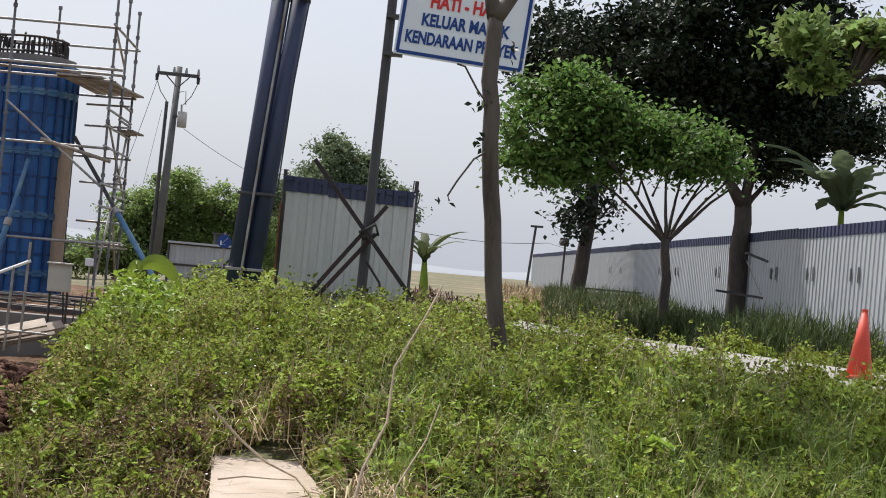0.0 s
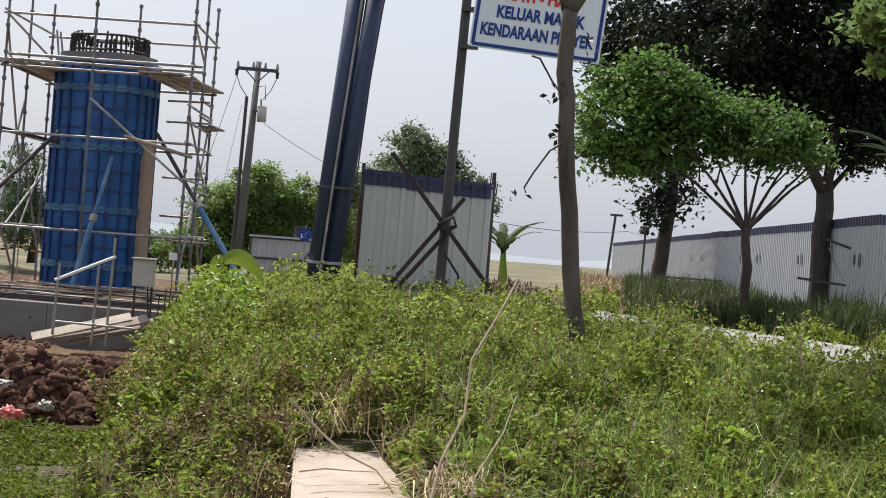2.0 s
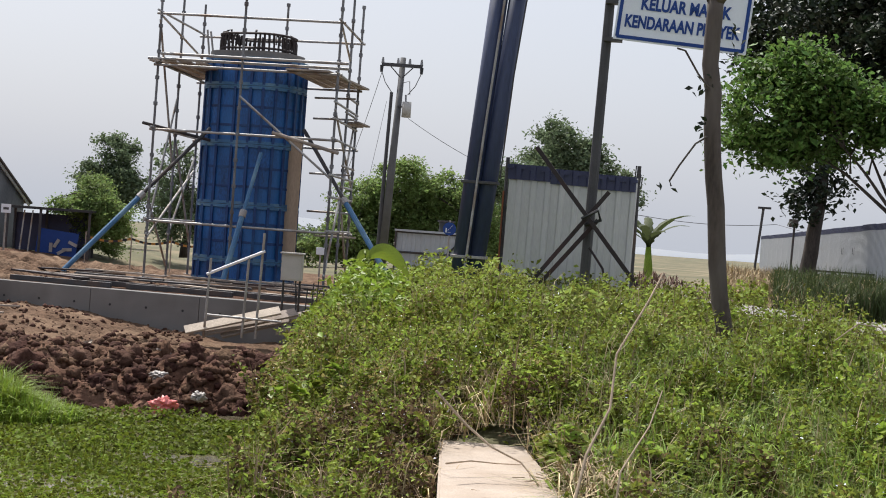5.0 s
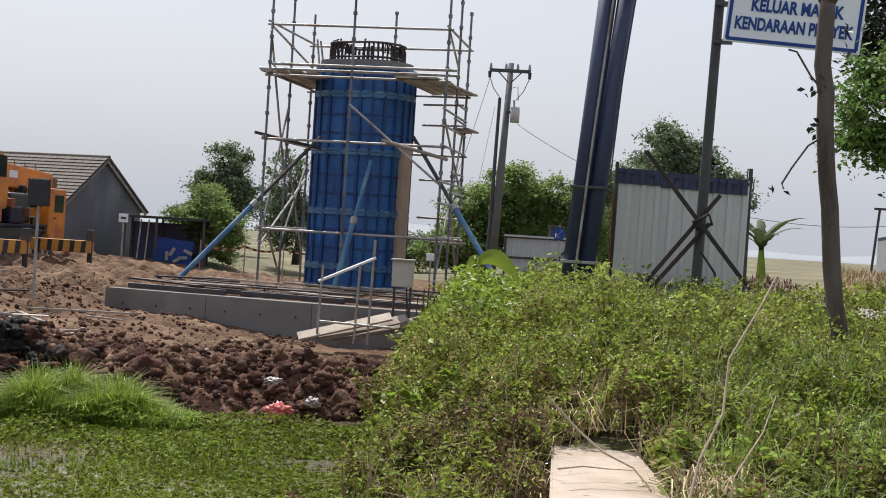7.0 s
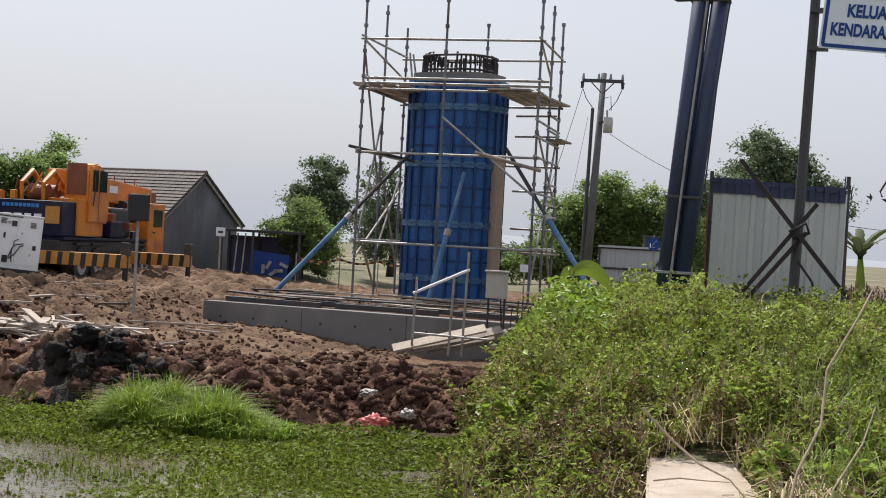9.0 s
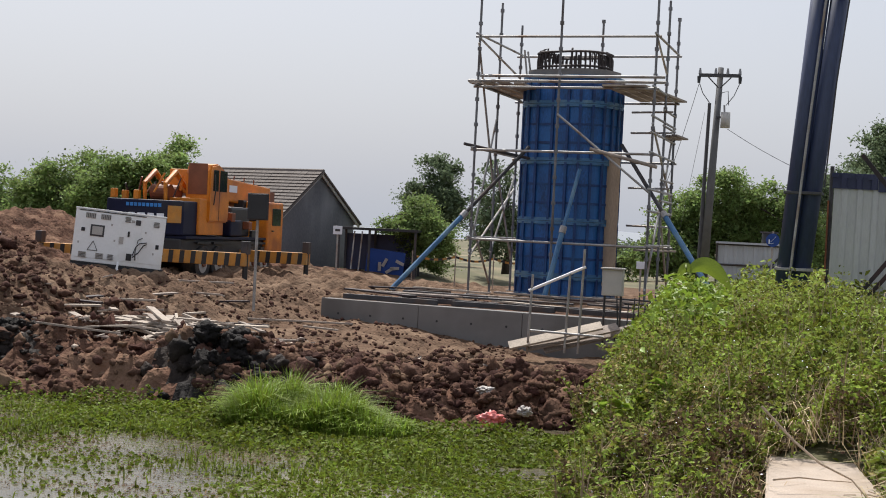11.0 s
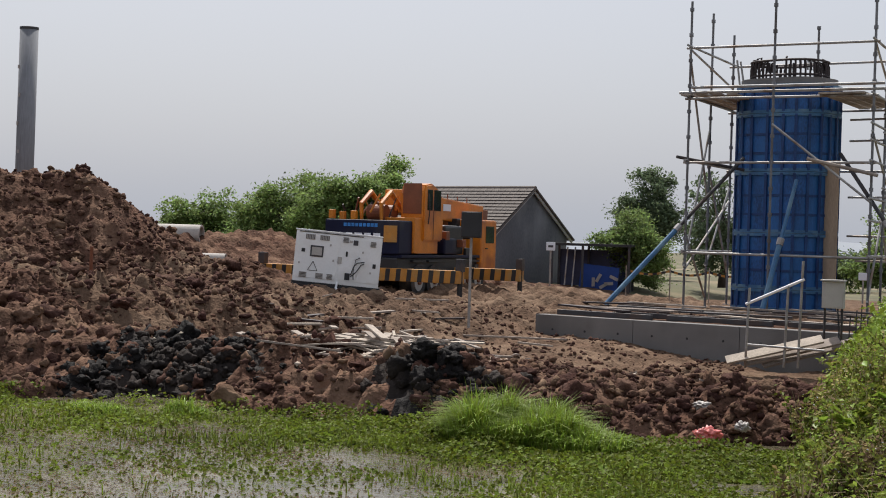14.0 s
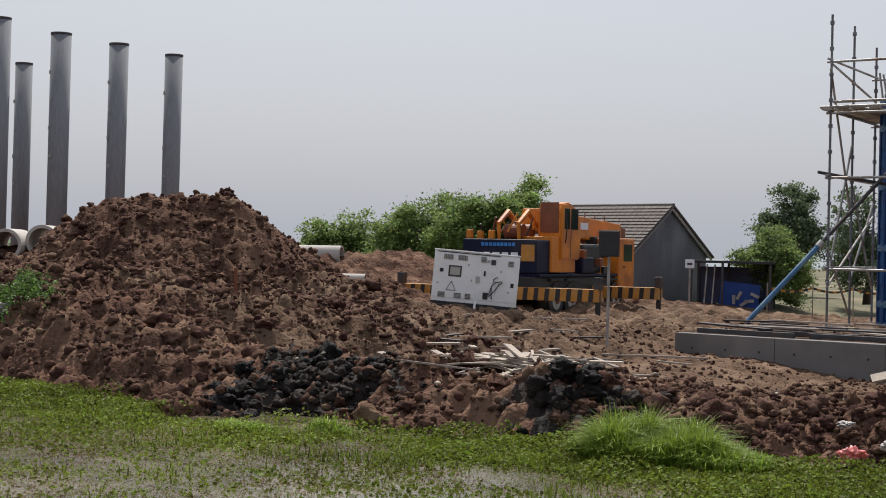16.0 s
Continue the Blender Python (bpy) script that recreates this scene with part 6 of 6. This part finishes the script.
vine([at(3.0, 9.9, -0.25), at(2.4, 10.2, 0.3), at(1.6, 10.4, 0.62), at(1.5, 10.6, 1.0), at(0.4, 10.8, 1.4), at(-0.1, 11, 1.62)], 0.013, "tall bare dry stalk rising from the weeds")
vine([at(1.2, 9.9, -0.2), at(1.0, 10.2, 0.2), at(0.0, 10.5, 0.5), at(-0.4, 10.7, 0.75)], 0.009, "dry stalk leaning in the weeds")
vine([at(8.6, 11.3, 0.55), at(7.3, 11.3, 0.3), at(6.2, 11.2, 0.15), at(5.0, 11.2, 0.05), at(4.2, 11.1, -0.1)], 0.012, "dry vine sagging over the weeds")
vine([at(8.0, 11.3, -0.02), at(7.0, 11.4, 0.0), at(6.0, 11.5, -0.02), at(5.0, 11.4, 0.0)], 0.008, "dry vine lying across the slab")
vine([at(-9.5, 14.5, 0.9), at(-8.4, 14.4, 1.2), at(-7.6, 14.3, 1.22), at(-6.8, 14.2, 1.05)], 0.01, "dry stalk arching over the grass")
for k in range(26):
    az, d = random.uniform(0.5, 5.5), random.uniform(9.8, 11.6)
    p = on(az, d, 0.25)
    vine([p, p + Vector((random.uniform(-0.25, 0.25), random.uniform(-0.1, 0.2), random.uniform(0.05, 0.2))), p + Vector((random.uniform(-0.5, 0.5), random.uniform(-0.2, 0.3), random.uniform(-0.1, 0.25)))], 0.008, "tangled dry vine over the weeds")

# tall grass under the hoarding across the road
def far_side(n, az0, az1, d0, d1, h, w, m, name, label):
    x, y = scatter(n, az0, az1, d0, d1)
    edge = np.interp(y, [p[1] for p in ROAD_FAR], [p[0] for p in ROAD_FAR])
    keep = (x > edge + 0.3) & (x < 7.55)
    x, y = x[keep], y[keep]
    z = height(x, y)
    lump = np.clip(0.75 + 0.5 * fractal(x, y, 2.5, 2, 91), 0.3, 1.5) * smooth(0.2, 1.4, x - np.interp(y, [p[1] for p in ROAD_FAR], [p[0] for p in ROAD_FAR]))
    stuff(name, blade_mesh(name, np.stack([x, y, z], 1), h * lump * RNG.uniform(0.6, 1.2, len(x)), w, m, 0.8), label, "grass")


far_side(60000, -19, -4.2, 19, 60, 0.8, 0.03, M_TALL, "tall_grass", "tall green grass under the hoarding, darkened in colour for shade")
far_side(14000, -8, -2.0, 29, 75, 0.62, 0.035, M_STRAW, "dry_grass", "dry yellow grass beside the road")

# plants on the pond: thick along the shore, thinner over open water
x, y = scatter(300000, 13, 54, 11.5, 26)
u = np.interp(x, SHORE_X, SHORE_Y) - y
pn = fractal(x, y, 1.4, 3, 101) + 0.7 * fractal(x * 0.45, y * 1.5, 0.6, 3, 105)
az_ = np.degrees(np.arctan2(-x, y))
mud_side = smooth(35, 38, az_) * (1 - smooth(46, 48, az_)) * (1 - smooth(0.8, 1.6, u))
cover = (1 - 0.75 * mud_side) * np.interp(u, [-0.4, 0.3, 1.6, 2.6, 4.0, 6.5], [1.0, 0.92, 0.5, 0.14, 0.06, 0.03]) + np.interp(az_, [14, 20, 26, 31], [0.7, 0.55, 0.3, 0.03])
keep = (u > -0.5) & (height(x, y) < WATER + 0.16) & ~in_verge(x, y, 0.6) & (RNG.random(len(x)) < np.clip(cover * (1 - 1.1 * pn * (cover < 0.8)), 0.02, 1))
x, y = x[keep], y[keep]
pz = np.maximum(WATER, height(x, y)) + RNG.random(len(x)) * np.clip(0.22 * (1 - (np.interp(x, SHORE_X, SHORE_Y) - y) / 3) * (0.6 + 0.6 * fractal(x, y, 0.7, 2, 107)), 0.015, 0.2)
stuff("pond_plants", leaf_mesh("pond_plants", np.stack([x, y, pz], 1), 0.052 * (0.5 + RNG.random(len(x))), M_POND, 0.5, 0.75), "bright green floating plants spreading over the pond", "pond plants")
x, y = scatter(60000, 24, 54, 11.5, 22)
keep = (np.interp(x, SHORE_X, SHORE_Y) - y > 0.6) & (RNG.random(len(x)) < 0.35 + 0.5 * fractal(x, y, 0.9, 2, 111))
x, y = x[keep], y[keep]
stuff("pond_flecks", leaf_mesh("pond_flecks", np.stack([x, y, np.full(len(x), WATER + 0.012)], 1), RNG.uniform(0.012, 0.045, len(x)), M_POND, 2.0, 0.4), "small brownish flecks of plants floating on the water", "pond plants")
x, y = scatter(40000, 20, 54, 11.5, 22)
keep = (np.interp(x, SHORE_X, SHORE_Y) - y > 0.5) & ~in_verge(x, y, 0.6) & (RNG.random(len(x)) < (0.3 + 0.8 * fractal(x, y, 0.8, 3, 115)) * np.interp(np.interp(x, SHORE_X, SHORE_Y) - y, [0.5, 1.5, 3.5, 6], [1, 0.8, 0.3, 0.12]))
x, y = x[keep], y[keep]
stuff("pond_shoots", blade_mesh("pond_shoots", np.stack([x, y, np.full(len(x), WATER)], 1), RNG.uniform(0.03, 0.15, len(x)), 0.016, M_POND, 1.2), "short shoots standing out of the shallow water", "pond plants")
x, y = scatter(40000, 22, 54, 11.5, 20)
keep = (np.interp(x, SHORE_X, SHORE_Y) - y > 1.2) & (RNG.random(len(x)) < 0.4 + 0.7 * fractal(x * 0.5, y, 0.7, 2, 117))
x, y = x[keep], y[keep]
stuff("dead_pond_leaves", leaf_mesh("dead_pond_leaves", np.stack([x, y, np.full(len(x), WATER + 0.01)], 1), RNG.uniform(0.015, 0.05, len(x)), M_DEAD, 2.0, 0.45), "brown dead scraps of leaf floating on the water", "pond plants")


def tuft(az, d, rx, ry, h, n, name, label):
    c = at(az, d)
    a = RNG.uniform(0, 2 * np.pi, n)
    r = np.sqrt(RNG.random(n))
    x, y = c.x + r * np.cos(a) * rx, c.y + r * np.sin(a) * ry
    z = np.maximum(height(x, y), WATER)
    hh = h * np.sqrt(np.clip(1 - r ** 2 * 0.8, 0.05, 1)) * RNG.uniform(0.45, 1.15, n) * (0.85 + 0.35 * fractal(x, y, 0.35, 2, 131))
    stuff(name, blade_mesh(name, np.stack([x, y, z], 1), hh, 0.016, M_GRASS, 1.3), label, "grass")


tuft(27.1, 16.9, 1.0, 0.75, 0.72, 12000, "grass_clump", "bushy clump of bright grass at the water's edge")
tuft(24.9, 16.5, 0.75, 0.6, 0.42, 5000, "grass_clump", "low fringe of bright grass at the water's edge")
x, y = gauss(2600, 52.3, 27.6, 0.42, 0.35)
z = height(x, y) + 0.5 * RNG.random(2600) * np.exp(-((x - np.mean(x)) ** 2 + (y - np.mean(y)) ** 2) / 0.35)
stuff("leafy_clump", leaf_mesh("leafy_clump", np.stack([x, y, z], 1), 0.07 * (0.6 + 0.8 * RNG.random(2600)), M_LEAF, 0.4), "dark green clump of leafy weeds on the soil bank", "weeds")
tuft(43.6, 19.0, 0.5, 0.3, 0.25, 1200, "grass_clump", "small tuft of grass at the foot of the soil bank")
tuft(40.3, 18.7, 0.35, 0.25, 0.3, 900, "grass_clump", "small tuft of grass at the foot of the soil bank")

# clods of dug soil: a stock of rough lumps in two finenesses
def lumps(level, count):
    stock = []
    for k in range(count):
        bm = bmesh.new()
        bmesh.ops.create_icosphere(bm, subdivisions=level, radius=1)
        bm.verts.ensure_lookup_table()
        o = Vector((k * 7.3, k * 3.1, 0))
        for v in bm.verts:
            n = v.co.copy()
            v.co *= 0.8 + 0.55 * noise.noise(n * 1.1 + o) - 0.45 * abs(noise.noise(n * 2.6 + o)) + 0.3 * noise.noise(n * 5.5 + o) + (0.14 * noise.noise(n * 12 + o) if level > 2 else 0)
        stock.append(np.array([v.co[:] for v in bm.verts]))
        faces = np.array([[v.index for v in f.verts] for f in bm.faces])
        bm.free()
    return np.array(stock), faces


STOCK = {1: lumps(1, 20), 2: lumps(2, 20), 3: lumps(3, 16)}


def clods(name, x, y, r, material, label, sink=0.3, flat=0.8, level=2):
    n = len(x)
    shapes, faces = STOCK[level]
    v = shapes[RNG.integers(0, len(shapes), n)].copy()
    v *= (r[:, None] * (0.7 + 0.7 * RNG.random((n, 3))))[:, None, :] * np.array([1, 1, flat])
    a = RNG.uniform(0, 2 * np.pi, n)
    ca, sa = np.cos(a)[:, None], np.sin(a)[:, None]
    v[..., 0], v[..., 1] = v[..., 0] * ca - v[..., 1] * sa, v[..., 0] * sa + v[..., 1] * ca
    v += np.stack([x, y, height(x, y) + r * flat * (1 - 2 * sink) * 0.5], 1)[:, None, :]
    f = faces[None] + np.arange(n)[:, None, None] * shapes.shape[1]
    return stuff(name, raw_mesh(name, v.reshape(-1, 3), f.reshape(-1, 3), material, False), label, "soil")


def site_points(n, az0, az1, d0, d1, gap=0.1):
    x, y = scatter(n, az0, az1, d0, d1)
    keep = (y - np.interp(x, SHORE_X, SHORE_Y) > gap) & ~in_verge(x, y, 0.2)
    return x[keep], y[keep]


near_x, near_y = site_points(300, 15, 31, 15.6, 20.5)
bank_x, bank_y = site_points(420, 28, 55, 19, 30)
heap_x, heap_y = site_points(330, 37, 56, 28, 42, 4)
x, y = np.concatenate([near_x, bank_x, heap_x]), np.concatenate([near_y, bank_y, heap_y])
clods("soil_clods", x, y, 0.09 + 0.18 * RNG.random(len(x)) ** 2.2, M_CLOD, "brown broken clods of dug soil along the pond bank and heap", 0.5, level=3)
parts_ = [site_points(7500, 15, 31, 15.6, 23), site_points(8000, 28, 55, 19, 31), site_points(9000, 37, 56, 28, 43, 4), site_points(4500, 18, 42, 23, 38, 5)]
x, y = np.concatenate([p[0] for p in parts_]), np.concatenate([p[1] for p in parts_])
parts_m = [site_points(700, 15, 31, 15.6, 21.5), site_points(1000, 28, 55, 19, 29), site_points(1900, 37, 56, 28, 41, 4)]
mx, my = np.concatenate([p[0] for p in parts_m]), np.concatenate([p[1] for p in parts_m])
clods("small_clods", mx, my, 0.06 + 0.09 * RNG.random(len(mx)) ** 1.6, M_CLOD, "fist-sized broken clods of brown soil", 0.5, level=2)
clods("soil_crumbs", x, y, 0.025 + 0.075 * RNG.random(len(x)) ** 2.4, M_CLOD, "small crumbs of dug soil", 0.4, level=1)


for az, d, sx, sy, n, r in ((40.5, 21.7, 0.7, 0.5, 150, 0.15), (43.1, 20.7, 0.5, 0.35, 70, 0.13), (30.2, 19.1, 0.5, 0.4, 90, 0.16)):
    x, y = gauss(n, az, d, sx, sy)
    clods("black_mud_heap", x, y, r * (0.35 + 0.9 * RNG.random(n)), M_MUD, "heap of wet black mud lumps on the pond bank", 0.55, 0.85, 3)

x, y = gauss(500, 40.8, 21.6, 0.9, 0.6)
clods("black_mud_crumbs", x, y, 0.03 + 0.07 * RNG.random(500) ** 2, M_MUD, "crumbs of wet black mud on the bank", 0.3, 0.7, 1)
x, y = gauss(2000, 33.2, 23.6, 1.2, 1.2)
clods("rubble", x, y, 0.025 + 0.08 * RNG.random(2000) ** 2, M_RUBBLE, "pale broken rubble scattered on the level soil", 0.0, 0.5, 1)

# scrap wood and litter on the bank
scrap = mesh_of("scrap_wood", box(bmesh.new(), 0, 0, 0, 0.6, 0.07, 0.025), M_PLANK)
for k in range(299):
    az, d = random.gauss(33.0, 1.5), random.gauss(23.4, 1.3)
    p = on(az, d, 0.2)
    o = new("scrap_wood", scrap)
    o.matrix_basis = pose(*p, random.uniform(-8, 8), random.uniform(-8, 8), random.gauss(150, 35)) @ Matrix.Diagonal((random.uniform(0.3, 2.6), random.uniform(0.6, 2.2), 1, 1))
    tagged(o, "pale splinter of scrap wood on the soil", "scrap wood", "scrap wood")
for k in range(40):
    az, d = random.uniform(18, 52), random.uniform(20, 32)
    p = on(az, d, 0.05)
    if p.y - np.interp(p.x, SHORE_X, SHORE_Y) < 0.3:
        continue
    o = new("scrap_wood", scrap)
    o.matrix_basis = pose(*p, random.uniform(-20, 20), random.uniform(-20, 20), random.uniform(0, 180)) @ Matrix.Diagonal((random.uniform(0.2, 0.8), 0.6, 1, 1))
    tagged(o, "pale splinter of scrap wood on the soil", "scrap wood", "scrap wood")


def bag(place, r, material, label, seed, low=0.6):
    rng = np.random.default_rng(seed)
    bm = bmesh.new()
    bmesh.ops.create_icosphere(bm, subdivisions=4, radius=1)
    for v in bm.verts:
        n = noise.noise(v.co * 2.1 + Vector((seed, 0, 0))) * 0.6 - abs(noise.noise(v.co * 3.2 + Vector((0, seed, 0)))) * 0.7 + noise.noise(v.co * 8 + Vector((0, 0, seed))) * 0.16
        v.co *= 1 + n
        v.co.z *= low
    bmesh.ops.scale(bm, vec=(r, r * 0.8, r), verts=bm.verts)
    o = new("plastic_bag", mesh_of("plastic_bag", bm, material))
    o.data.shade_smooth()
    o.matrix_basis = pose(*place, 0, 0, 40 * seed)
    tagged(o, label, "litter", "plastic litter")


bag(Vector((-5.6, 15.98, max(-0.42, ground_z(-5.6, 15.98) + 0.07))), 0.16, M_PINK, "crumpled pink plastic bag at the water's edge", 1)
bag(Vector((-5.37, 16.55, max(-0.36, ground_z(-5.37, 16.55) + 0.06))), 0.1, M_PALE, "crumpled pale plastic bag on the soil", 2)
bag(Vector((-6.04, 17.0, max(-0.2, ground_z(-6.04, 17.0) + 0.05))), 0.15, M_PALE, "pale crumpled sheet lying on the clods", 3, 0.35)
bag(on(29.5, 20.3, 0.3), 0.1, M_PALE, "pale scrap of plastic on the mud heap", 5)
bag(on(52.8, 27.5, 0.1), 0.28, M_PALE, "pale torn sack lying on the soil bank", 6, 0.4)

# brush heap beside the sheet screen
x, y = gauss(900, 0.4, 30.5, 0.8, 0.5)
z = 0.75 + RNG.random(900) * 0.5 * np.exp(-((x + 0.2) ** 2) / 1.2)
stuff("brush_heap", blade_mesh("brush_heap", np.stack([x, y, z], 1), RNG.uniform(0.08, 0.22, 900), 0.03, mat("dead_brush", (0.12, 0.07, 0.05), 0.9, bump=0, island=0.5), 2.0), "heap of dead brown brush beside the screen", "brush")
